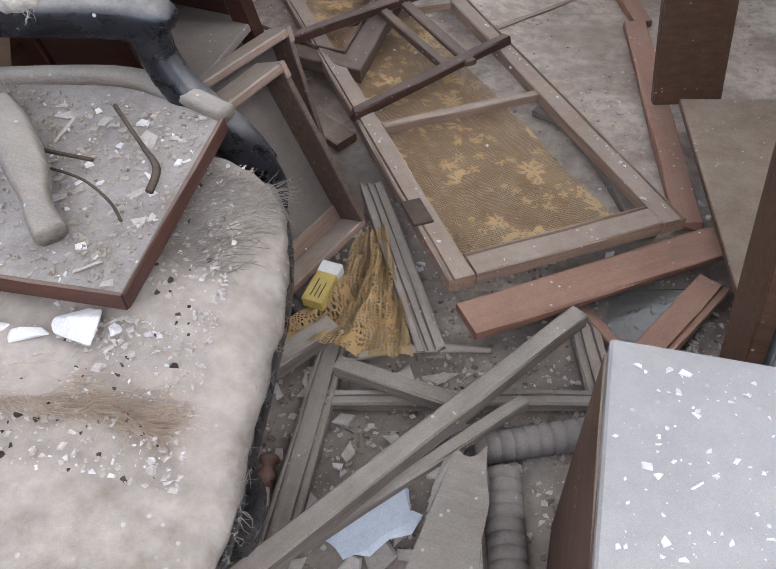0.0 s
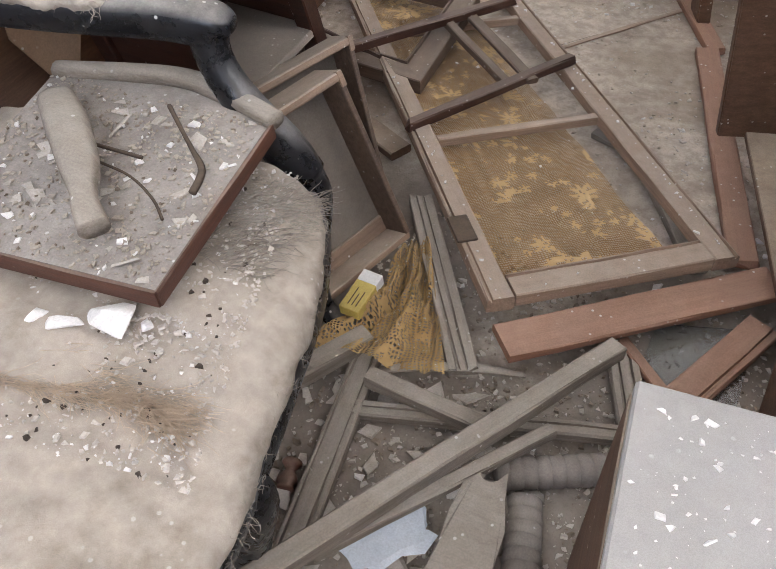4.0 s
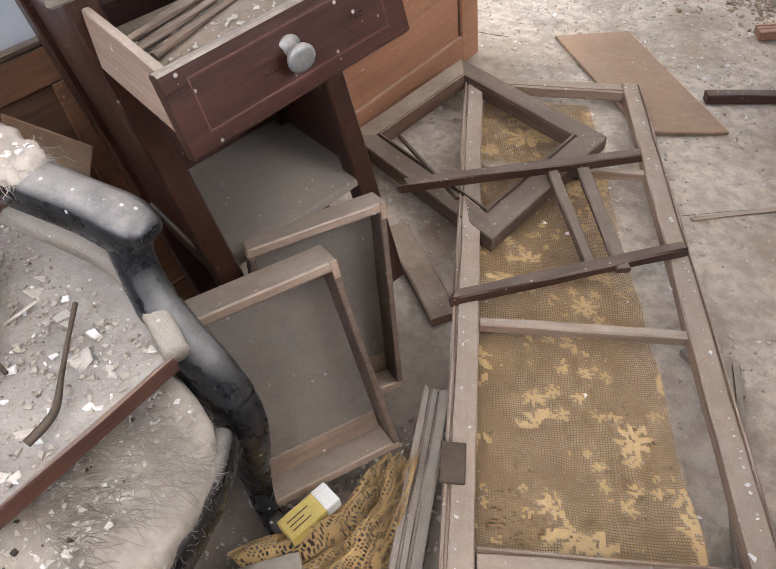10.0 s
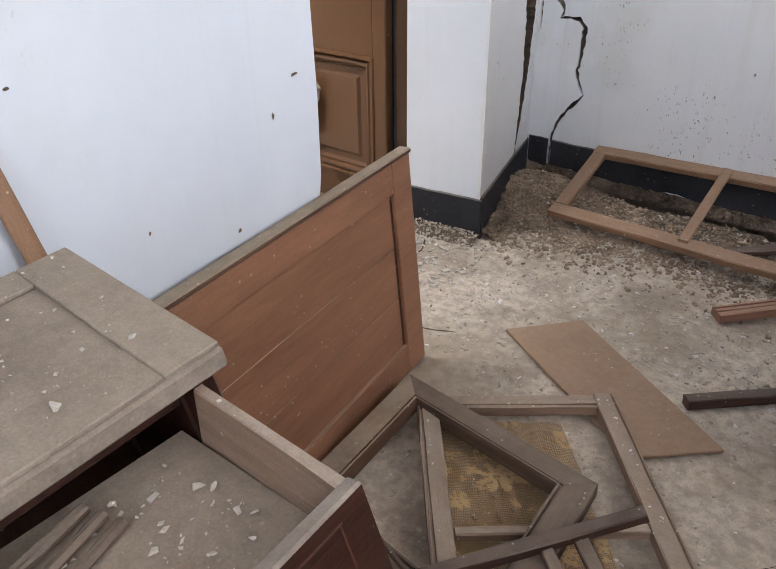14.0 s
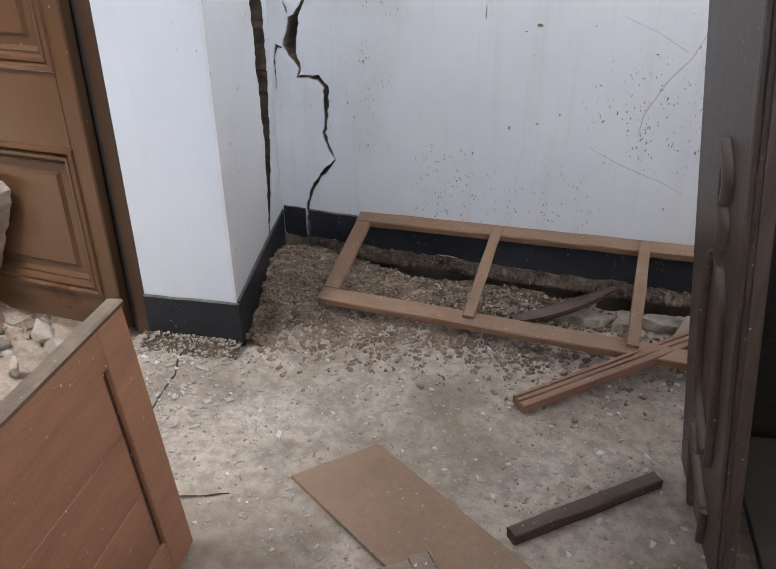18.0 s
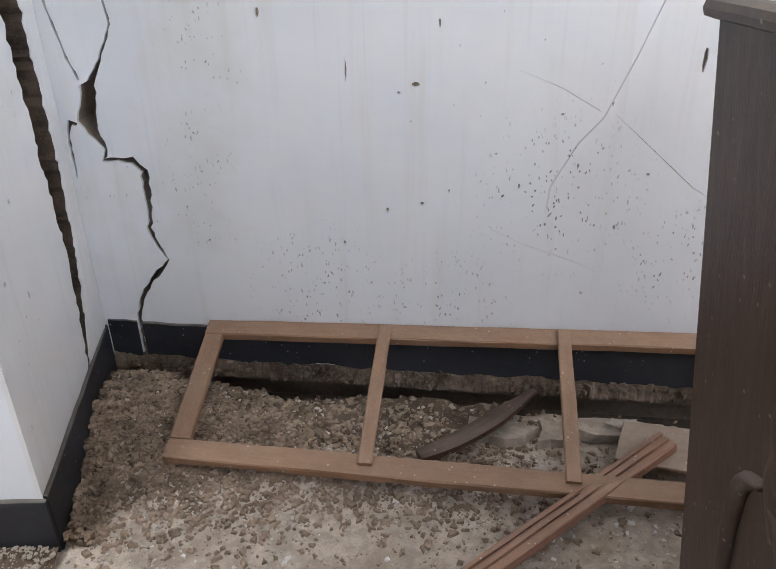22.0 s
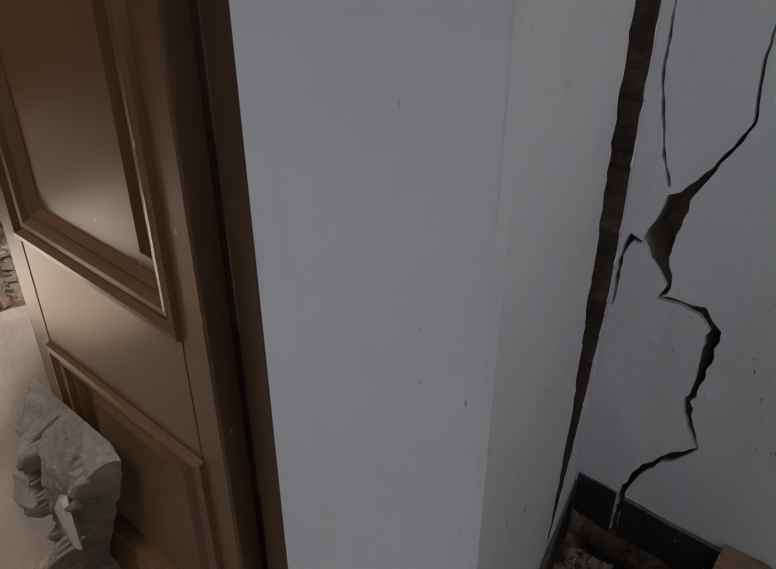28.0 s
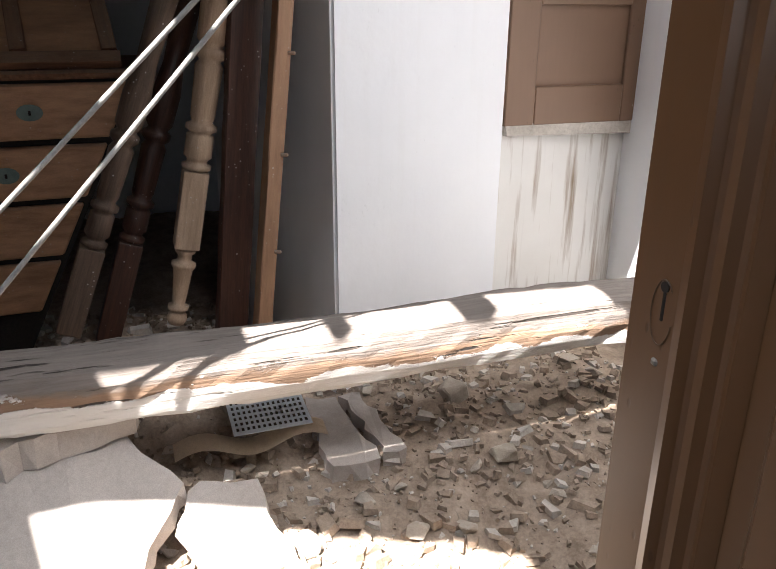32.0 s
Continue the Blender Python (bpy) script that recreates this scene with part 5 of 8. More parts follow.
def nightstand():
    t = thing("nightstand", (-0.15, 1.60, 0), "dark mahogany nightstand leaning out of square, its drawer pulled open", "nightstand")
    bx, fx, y0, y1 = -0.402, -0.127, 1.335, 1.690
    top = part("top", racked_box((bx - 0.004, y0 - 0.02, 0.762), (fx + 0.022, y1 + 0.01, 0.786), 0.004), board_dusty, t, "dust-covered top with a sunk panel")
    for a, b in (((bx + 0.004, y0 - 0.018, 0.786), (fx + 0.02, y0 + 0.05, 0.7925)), ((bx + 0.004, y1 - 0.055, 0.786), (fx + 0.02, y1 + 0.008, 0.7925)),
                 ((bx + 0.004, y0 + 0.05, 0.786), (bx + 0.05, y1 - 0.055, 0.7922)), ((fx - 0.045, y0 + 0.05, 0.786), (fx + 0.02, y1 - 0.055, 0.7922))):
        part("top_frame", racked_box(a, b, 0.0015), board_dusty, top)
    for x, y in ((fx - 0.042, y0), (fx - 0.042, y1 - 0.042), (bx, y0), (bx, y1 - 0.042)):
        part("leg", racked_box((x, y, 0.02), (x + 0.042, y + 0.042, 0.762), 0.003), wood_mahogany, t)
    part("side_panel", racked_box((bx + 0.042, y0 + 0.012, 0.30), (fx - 0.042, y0 + 0.024, 0.762)), wood_dark, t)
    part("side_panel", racked_box((bx + 0.042, y1 - 0.024, 0.30), (fx - 0.042, y1 - 0.012, 0.762)), wood_mahogany, t)
    part("back_panel", racked_box((bx + 0.004, y0 + 0.042, 0.10), (bx + 0.014, y1 - 0.042, 0.762)), wood_dark, t)
    part("rail", racked_box((fx - 0.030, y0 + 0.042, 0.735), (fx - 0.004, y1 - 0.042, 0.762)), wood_mahogany, t)
    part("rail", racked_box((fx - 0.036, y0 + 0.042, 0.600), (fx - 0.010, y1 - 0.042, 0.622)), wood_mahogany, t)
    part("shelf", racked_box((bx + 0.01, y0 + 0.008, 0.285), (fx - 0.002, y1 - 0.008, 0.302)), drawer_bottom, t, "grey dusty lower shelf")
    part("stretcher", racked_box((bx + 0.042, y0 + 0.010, 0.24), (fx - 0.042, y0 + 0.022, 0.285)), wood_dark, t)
    # the open drawer
    f = [Vector(v) for v in ((0.085, 1.325, 0.757), (0.085, 1.662, 0.788), (0.112, 1.655, 0.690), (0.112, 1.322, 0.664))]
    bl, br = Vector((-0.150, 1.360, 0.757)), Vector((-0.116, 1.660, 0.787))
    m, ln = along(f[3] * 0.5 + f[0] * 0.5, f[2] * 0.5 + f[1] * 0.5, (-0.27, 0, 1))
    dr = part("drawer_front", worn_bar(ln, 0.018, 0.100, 0.003, 0.0004, 5), wood_mahogany, t, "polished dark drawer front with an inlaid line", m)
    for a, b, w, h, off in ((0.03, ln - 0.03, 0.003, 0.003, 0.032), (0.03, ln - 0.03, 0.003, 0.003, -0.030)):
        part("inlay", box((a, -0.0094, off), (b, -0.0085, off + h * 0.7)), wood_redbrown, dr, "", m)
    for x in (0.03, ln - 0.033):
        part("inlay", box((x, -0.0094, -0.030), (x + 0.002, -0.0085, 0.034)), wood_redbrown, dr, "", m)
    down = Vector((0.012, 0, -0.076))
    for a, b in ((f[0] + Vector((0, 0.014, -0.006)), bl + Vector((0, 0, -0.004))), (f[1] + Vector((0, -0.012, -0.006)), br + Vector((0, 0, -0.004)))):
        mm, l2 = along(a + down / 2, b + down / 2, (-0.15, 0, 1))
        part("drawer_side", worn_bar(l2, 0.012, 0.074, 0.002, 0.0006, 8), wood_tan, t, "pale bare wood drawer side", mm)
    part("drawer_base", slab(f[0] + Vector((0, 0.016, -0.066)), f[1] + Vector((0, -0.016, -0.066)), br + Vector((-0.02, -0.01, -0.066)), bl + Vector((-0.02, 0.01, -0.066)), 0.006, 0), board_dusty, t, "dusty drawer bottom")
    # knob
    km, _ = along(Vector((0.100, 1.482, 0.735)), Vector((0.15, 1.476, 0.728)))
    part("knob", lathe([(0, 0.014), (0.004, 0.015), (0.006, 0.010), (0.012, 0.008), (0.020, 0.010), (0.024, 0.0165), (0.029, 0.018), (0.032, 0.017), (0.034, 0.012), (0.035, 0.004)], 20), knob_mat, dr, "dull metal knob", km, True)
    return t


nightstand()
for i in range(3):
    a, b = Vector((-0.050 - 0.026 * i, 1.392 - 0.004 * i, 0.702 + 0.002 * i)), Vector((-0.088 - 0.020 * i, 1.548 - 0.006 * i, 0.716))
    lone_bar("wooden_stick", a, b, 0.012, 0.010, wood_umber, "short brown wooden stick lying in the drawer", "stick", group="sticks in the drawer")


def leaning_panel():
    """Orange pine bed-end leaning on the wall behind the nightstand."""
    t = thing("bed_headboard", (-0.57, 2.25, 0), "orange pine panelled bed end leaning against the white wall", "headboard")
    b0, b1 = Vector((-0.590, 2.705, 0.010)), Vector((-0.430, 1.60, 0.010))
    t0, t1 = Vector((-0.644, 2.698, 0.588)), Vector((-0.490, 1.60, 0.590))
    ux, length = (b1 - b0).normalized(), (b1 - b0).length
    up = (t0 - b0).normalized()
    up = (up - ux * up.dot(ux)).normalized()
    m = Matrix((ux, up.cross(ux), up)).transposed().to_4x4()
    m.translation = b0
    hgt = (t0 - b0).length
    z = lambda lo, hi, bv=0.002: box(lo, hi, bv)
    part("stile", z((0, -0.011, 0), (0.085, 0.011, hgt)), wood_orange, t, "", m)
    part("stile", z((length - 0.085, -0.011, 0), (length, 0.011, hgt)), wood_orange, t, "", m)
    part("rail", z((0.085, -0.0105, hgt - 0.075), (length - 0.085, 0.0105, hgt)), wood_orange, t, "", m)
    part("rail", z((0.085, -0.0105, 0), (length - 0.085, 0.0105, 0.085)), wood_orange, t, "", m)
    for k in range(3):
        zz = 0.085 + (hgt - 0.16) * k / 3
        part("board", z((0.085, -0.006, zz), (length - 0.085, 0.001, zz + (hgt - 0.16) / 3 - 0.0012), 0.001), wood_orange, t, "", m)
    # dark strips beside the boards imitate the shade of a groove
    part("rebate", z((length - 0.094, -0.0085, 0.085), (length - 0.0855, 0.0012, hgt - 0.075), 0.0), wood_dark, t, "dark strip standing in for the shade of a groove", m)
    part("rebate", z((0.0855, -0.0085, 0.085), (0.094, 0.0012, hgt - 0.075), 0.0), wood_dark, t, "dark strip standing in for the shade of a groove", m)
    part("capping", z((-0.004, -0.018, hgt), (length, 0.016, hgt + 0.014), 0.004), wood_brown, t, "dusty capping rail", m)
    return t


leaning_panel()

# lath and boards behind the nightstand
lone_bar("wooden_lath", (-0.505, 1.752, 0.60), (-0.539, 1.688, 0.958), 0.028, 0.014, wood_caramel, "pale orange wooden lath leaning against the white wall", "lath", up=(1, 0, 0.2))


def leaning_board():
    """A second bed end, face to the room, its lower part torn and stained."""
    t = thing("leaning_board", (-0.44, 1.15, 0), "dark stained bed end leaning on the wall beside the nightstand", "headboard")
    b0, t0, t1 = Vector((-0.330, 1.50, 0.005)), Vector((-0.474, 1.46, 0.566)), Vector((-0.410, 0.62, 0.550))
    ux, up = (t1 - t0).normalized(), (t0 - b0)
    up = (up - ux * up.dot(ux)).normalized()
    m = Matrix((ux, up.cross(ux), up)).transposed().to_4x4()
    h, ln = (t0 - b0).dot(up), (t1 - t0).length
    m.translation = t0 - up * h
    part("panel", box((0.05, -0.004, 0.05), (ln - 0.05, 0.002, h - 0.05)), wood_brown, t, "stained brown panel", m)
    part("rail", box((0, -0.011, h - 0.062), (ln, 0.009, h), 0.003), wood_worn, t, "", m)
    part("rail", box((0, -0.011, 0), (ln, 0.009, 0.075), 0.003), wood_worn, t, "", m)
    for a in (0.0, 0.30, ln - 0.07):
        part("stile", box((a, -0.0105, 0.075), (a + 0.07, 0.0085, h - 0.062), 0.002), wood_worn, t, "", m)
    part("capping", box((-0.004, -0.016, h), (ln, 0.014, h + 0.012), 0.003), wood_umber, t, "dusty capping", m)
    part("torn_flap", slab((-0.392, 1.285, 0.525), (-0.388, 1.275, 0.46), (-0.345, 1.335, 0.315), (-0.335, 1.385, 0.440), 0.004), hardboard, t, "torn cardboard flap")
    return t


leaning_board()


# ---- loose drawers ----
def loose_drawer(tl, tr, br, deep, label):
    """A drawer stood on edge with its open side to the viewer, racked out of square; three corners of its open rim."""
    tl, tr, br = map(Vector, (tl, tr, br))
    ux, down = (tr - tl).normalized(), br - tr
    slip = down.dot(ux)
    uy = -(down - ux * slip).normalized()
    m = Matrix((ux, uy, ux.cross(uy))).transposed().to_4x4()
    m.translation = (tl + br) / 2
    w, h = (tr - tl).length / 2, (down - ux * slip).length / 2
    t = thing("drawer", (m.translation.x, m.translation.y, 0), label, "drawer", "loose drawers")

    def piece(name, lo, hi, material, bevel=0.002, note=""):
        bm = box(lo, hi, bevel)
        for v in bm.verts:
            v.co.x -= slip / 2 * v.co.y / h
        return part(name, bm, material, t, note, m)

    piece("base", (-w + 0.004, -h + 0.004, -deep + 0.004), (w - 0.004, h - 0.004, -deep + 0.010), drawer_bottom, 0.0, "grey dusty bottom")
    piece("front", (-w - 0.003, h - 0.016, -deep - 0.004), (w + 0.003, h, 0.002), wood_tan, 0.003)
    piece("back", (-w, -h, -deep + 0.012), (w, -h + 0.014, -0.006), wood_tan)
    piece("side", (-w, -h + 0.014, -deep), (-w + 0.011, h - 0.016, 0), wood_umber)
    piece("side", (w - 0.011, -h + 0.014, -deep), (w, h - 0.016, 0), wood_umber)
    piece("runner", (-w + 0.012, -h + 0.016, -deep + 0.0105), (w - 0.012, -h + 0.050, -deep + 0.018), wood_tan, 0.001, "pale strip along the drawer bottom")
    piece("dovetail", (w - 0.010, h - 0.028, -0.008), (w + 0.001, h + 0.001, 0.003), wood_tan, 0.001, "split corner joint")
    return t


loose_drawer((0.048, 1.282, 0.380), (0.123, 1.503, 0.402), (0.268, 1.491, 0.075), 0.080, "pale wooden drawer standing on its edge, dusty grey bottom")
loose_drawer((-0.050, 1.464, 0.337), (0.045, 1.683, 0.362), (0.168, 1.598, 0.045), 0.080, "second pale wooden drawer leaning behind the first")


# ---- window sash with the lace curtain ----
def sash():
    t = thing("window_sash", (0.2, 2.08, 0), "pale beige-painted wooden window sash lying on the debris, glass gone", "window sash")
    bl, br, tr = Vector((0.473, 1.347, 0.112)), Vector((0.849, 1.666, 0.094)), Vector((-0.082, 2.812, 0.036))
    tl = bl + (tr - br)
    c = lambda u, v: bl + (br - bl) * u + (tl - bl) * v
    up = (br - bl).cross(tl - bl).normalized()
    hw = 0.0275 / (br - bl).length
    vv = 0.0275 / (tl - bl).length
    bar("stile", c(hw, 0), c(hw, 1), 0.050, 0.030, wood_tan, t, "", up, (0.34,))
    bar("stile", c(1 - hw, 0), c(1 - hw, 1), 0.050, 0.030, wood_tan, t, "", up, (-0.34,))
    bar("rail", c(2 * hw, vv * 1.1), c(1 - 2 * hw, vv * 1.1), 0.058, 0.029, wood_tan, t, "", up, (0.36,))
    bar("rail", c(2 * hw, 1 - vv), c(1 - 2 * hw, 1 - vv), 0.046, 0.029, wood_tan, t, "", up, (-0.34,))
    for v in (0.348, 0.708):
        bar("glazing_bar", c(2 * hw, v), c(1 - 2 * hw, v), 0.022, 0.022, wood_tan, t, "", up)
    m, _ = along(c(0.03, 0.105) + up * 0.0175, c(0.03, 0.175) + up * 0.0175, up)
    part("hinge_plate", box((0, -0.020, -0.003), (0.075, 0.020, 0.003), 0.0015), rust_mat, t, "dark rusty hinge plate", m)
    return c, up


sash_at, sash_up = sash()


def lace(name, corner, nu, nv, wave, seed, label, material=None):
    """A limp lace cloth laid over corner(u, v) with folds."""
    bm = bmesh.new()
    rnd = random.Random(seed)
    o = rnd.random() * 30
    p0, pu, pv = corner(0, 0), corner(1, 0), corner(0, 1)
    m, _ = along(p0, pu)
    inv = m.inverted()
    g = []
    for i in range(nu + 1):
        row = []
        for j in range(nv + 1):
            u, v = i / nu, j / nv
            p = corner(u, v)
            p = p + Vector((0, 0, wave * (noise.noise(Vector((u * 6 + o, v * 3, 0))) + 0.6 * noise.noise(Vector((u * 19 + o, v * 5, 3))))))
            row.append(bm.verts.new(inv @ p))
        g.append(row)
    for a, b in zip(g, g[1:]):
        for j in range(nv):
            bm.faces.new((a[j], b[j], b[j + 1], a[j + 1]))
    return single(name, bm, material or lace_mat, label, "curtain", m, True)


def under_sash(u, v):
    edge = 0.80 - 0.10 * max(0, (v - 0.15)) + 0.03 * noise.noise(Vector((v * 9, 1.2, 0)))
    p = sash_at(0.045 + u * (edge - 0.045), 0.035 + v * 0.93)
    return p - sash_up * (0.024 + 0.012 * u)


lace("lace_curtain", under_sash, 60, 110, 0.006, 4, "golden-brown flowered lace curtain lying under the sash, frayed at one side")


def crumple(u, v):
    """Bunched cloth: ridges run from the sash down to the armchair's foot."""
    a, b, c, d = Vector((0.300, 1.500, 0.03)), Vector((0.455, 1.215, 0.02)), Vector((0.255, 1.470, 0.03)), Vector((0.195, 1.180, 0.02))
    k = 1 - 0.55 * math.sin(v * 2.6) * (1 - v)
    p = (a * (1 - v) + b * v) * (1 - u * k) + (c * (1 - v) + d * v) * u * k
    fold = 0.020 * math.sin(u * 13 + 3.0 * math.sin(v * 3.1)) + 0.012 * math.sin(u * 29 - v * 6) + 0.008 * math.sin(v * 21 + u * 9)
    return p + Vector((0, 0, 0.040 + fold * (0.4 + 0.6 * math.sin(min(1, v * 1.2) * 3.0))))


lace("lace_curtain", crumple, 90, 90, 0.010, 9, "crumpled golden lace bunched on the floor", net_mat)


# ---- broken joinery on the floor ----
def square_frame():
    """Four wide mitred members with a bead along the inner edge."""
    t = thing("empty_casement", (-0.22, 2.25, 0), "brown moulded wooden casement lying askew over the sash", "casement")
    ring = [Vector(p) for p in ((-0.500, 2.530, 0.082), (0.025, 2.440, 0.110), (0.052, 1.985, 0.098), (-0.470, 2.075, 0.066))]
    mid = sum(ring, Vector()) / 4
    at = lambda k, s, dz=0.0: mid + (ring[k % 4] - mid) * s + Vector((0, 0, dz))
    for k, mt in ((0, wood_umber), (1, wood_umber), (2, wood_umber), (3, wood_brown)):
        m, _ = along(ring[k], ring[(k + 1) % 4])
        prof = ((1.035, -0.036), (1.035, -0.003), (1.025, 0.0), (0.81, 0.0), (0.805, -0.005), (0.79, -0.005), (0.785, 0.004), (0.765, 0.004), (0.755, -0.004), (0.755, -0.036))
        bm = bmesh.new()
        n = 6
        inv = m.inverted()
        rows = []
        for i in range(n + 1):
            rows.append([bm.verts.new(inv @ (at(k, s, dz).lerp(at(k + 1, s, dz), i / n) + Vector((0, 0, 0.0012 * noise.noise(Vector((i, s * 9, k))))))) for s, dz in prof])
        for a, b in zip(rows, rows[1:]):
            for q in range(len(prof)):
                bm.faces.new((a[q], a[(q + 1) % len(prof)], b[(q + 1) % len(prof)], b[q]))
        bm.faces.new(rows[0]), bm.faces.new(rows[-1])
        part("member", bm, mt, t, "", m)
    return t


square_frame()


def broken_rail():
    t = thing("broken_chair_back", (0.1, 2.1, 0), "two dark rails joined by two spindles, broken off a chair back", "broken chair")
    bar("rail", (0.118, 1.772, 0.112), (0.372, 2.238, 0.100), 0.026, 0.024, wood_dark, t, "", ragged=0.02)
    bar("rail", (-0.175, 1.925, 0.140), (0.145, 2.415, 0.128), 0.028, 0.024, wood_dark, t, "", ragged=0.035)
    bar("spindle", (0.018, 2.235, 0.122), (0.262, 2.040, 0.104), 0.024, 0.020, wood_umber, t)
    bar("spindle", (0.062, 2.290, 0.122), (0.312, 2.078, 0.104), 0.030, 0.014, wood_umber, t)
    return t


broken_rail()
for a, b, w, h, mt, label, gr, rg in (
        ((0.214, 1.640, 0.045), (0.478, 1.245, 0.045), 0.050, 0.026, wood_grey, "grey moulded strip of a window frame, one end splintered", (0.1, -0.2), 0.015),
        ((0.517, 1.312, 0.076), (0.925, 1.686, 0.050), 0.078, 0.018, wood_red, "reddish board lying beside the sash, flecked with plaster", None, 0.0),
        ((0.925, 1.585, 0.035), (0.812, 1.335, 0.040), 0.062, 0.018, wood_red, "short reddish board with a broken edge", (0.3,), 0.01),
        ((0.700, 1.448, 0.030), (0.806, 1.358, 0.022), 0.022, 0.014, wood_red, "thin orange lath on the floor", None, 0.004),
        ((0.700, 1.440, 0.022), (0.768, 1.270, 0.020), 0.052, 0.022, wood_grey, "grey grooved window strip on the floor", (0.2, -0.2), 0.004),
        ((0.505, 2.930, 0.014), (0.680, 2.560, 0.016), 0.050, 0.020, wood_red, "brown plinth board lying along the wardrobe", None, 0.0),
        ((0.655, 2.560, 0.016), (0.868, 1.735, 0.022), 0.058, 0.022, wood_red, "long reddish board lying along the wardrobe", None, 0.012),
        ((0.700, 1.375, 0.090), (0.375, 0.735, 0.170), 0.032, 0.034, wood_grey, "long weathered square lath propped across the debris", None, 0.006),
        ((0.650, 1.178, 0.085), (0.420, 0.840, 0.110), 0.022, 0.020, wood_grey, "weathered lath below the longer one", None, 0.004),
        ((0.290, 1.252, 0.045), (0.205, 1.075, 0.060), 0.040, 0.034, wood_grey, "short grey square timber by the armchair's foot", None, 0.004),
        ((0.304, 1.222, 0.026), (0.372, 0.820, 0.030), 0.050, 0.022, wood_grey, "grey moulded window-frame strip on the floor", (0.28, -0.3), 0.004),
        ((0.325, 1.112, 0.024), (0.765, 1.262, 0.024), 0.030, 0.022, wood_grey, "grey rebated crosspiece on the floor", (0.1,), 0.004),
        ((0.330, 1.172, 0.046), (0.560, 1.160, 0.050), 0.030, 0.028, wood_grey, "short grey square timber", None, 0.004),
        ((-0.175, 1.925, 0.020), (0.095, 1.795, 0.020), 0.060, 0.022, wood_brown, "brown board under the frame", None, 0.0),
        ((0.060, 2.928, 0.018), (0.354, 3.208, 0.018), 0.034, 0.028, wood_dark, "dark square stick on the floor", None, 0.004),
        ((-0.004, 3.370, 0.026), (0.50, 3.81, 0.095), 0.055, 0.030, wood_red, "reddish grooved plank sloping on the rubble", (0.22, -0.12), 0.004),
        ((0.290, 2.436, 0.004), (0.600, 2.85, 0.006), 0.012, 0.008, wood_tan, "thin splinter of wood on the floor", None, 0.004),
        ((-0.150, 1.880, 0.015), (-0.02, 1.700, 0.015), 0.010, 0.008, wood_brown, "thin brown stick on the floor", None, 0.004),
        ((-0.33, 2.10, 0.112), (-0.065, 2.010, 0.118), 0.010, 0.010, wood_dark, "thin dark stick across the frame", None, 0.0),
        ((0.560, 2.080, 0.018), (0.795, 1.690, 0.020), 0.040, 0.020, wood_grey, "grey grooved strip under the sash", (0.1,), 0.004),
        ((0.480, 2.060, 0.016), (0.615, 2.020, 0.016), 0.030, 0.014, wood_grey, "short grey strip under the sash", None, 0.004)):
    lone_bar("timber_strip", a, b, w, h, mt, label, "timber", groove=gr, ragged=rg, group="broken timber on the floor")

bm = sweep([(0.335, 1.200, 0.03, 0.010, 0.004), (0.40, 1.225, 0.05, 0.011, 0.004), (0.50, 1.27, 0.045, 0.010, 0.004), (0.57, 1.30, 0.03, 0.006, 0.003)], 5, 8)
single("bent_strip", bm, wood_grey, "thin bent strip of grey wood", "timber", smooth=True)

# flat boards
single("hardboard_sheet", slab((-0.465, 2.947, 0.016), (0.027, 2.655, 0.020), (0.191, 2.817, 0.016), (-0.301, 3.109, 0.028), 0.010), hardboard, "brown hardboard sheet lying flat on the floor", "board")
single("square_board", slab((0.372, 3.765, 0.070), (0.62, 3.72, 0.075), (0.66, 3.87, 0.085), (0.415, 3.905, 0.075), 0.010), wood_tan, "small dusty square board on the rubble", "board")


def ribbed_tube(a, b, r, label):
    m, ln = along(a, b)
    prof = []
    k = max(4, int(ln / 0.020))
    for i in range(k):
        x = ln * i / k
        d = ln / k
        prof += [(x, r * 0.90), (x + d * 0.12, r), (x + d * 0.85, r * 1.02), (x + d * 0.97, r * 0.90)]
    return single("ribbed_tube", lathe(prof, 20), tube_mat, label, "tube", m, True, "ribbed tubes")


ribbed_tube((0.590, 1.100, 0.030), (0.760, 1.190, 0.032), 0.026, "dusty grey ribbed tube lying in the debris")
ribbed_tube((0.645, 1.078, 0.030), (0.705, 0.880, 0.032), 0.028, "second dusty grey ribbed tube")


# ---- the bed frame by the far wall ----
def bed_frame():
    t = thing("slatted_bed", (0.0, 3.88, 0), "tan wooden slatted bed base propped on the rubble by the wall", "bed base")
    f0, f1 = Vector((-0.705, 3.690, 0.060)), Vector((0.95, 3.640, 0.080))
    g0, g1 = Vector((-0.716, 4.072, 0.170)), Vector((0.95, 4.065, 0.225))
    up = Vector((0, -0.27, 1))
    bar("side_rail", f0, f1, 0.058, 0.026, wood_caramel, t, "", up)
    bar("side_rail", g0, g1, 0.055, 0.026, wood_caramel, t, "", up)
    bar("end_rail", f0 + Vector((0.025, 0.028, 0.009)), g0 + Vector((0.025, -0.026, -0.008)), 0.052, 0.024, wood_caramel, t, "", up)
    for x in (-0.212, 0.266, 0.74):
        u = (x + 0.71) / 1.66
        a, b = f0.lerp(f1, u), g0.lerp(g1, u)
        a.x = b.x = x
        bar("slat", a + Vector((0, -0.010, 0.019)), b + Vector((0, 0.010, 0.019)), 0.036, 0.012, wood_caramel, t, "", up)
    return t


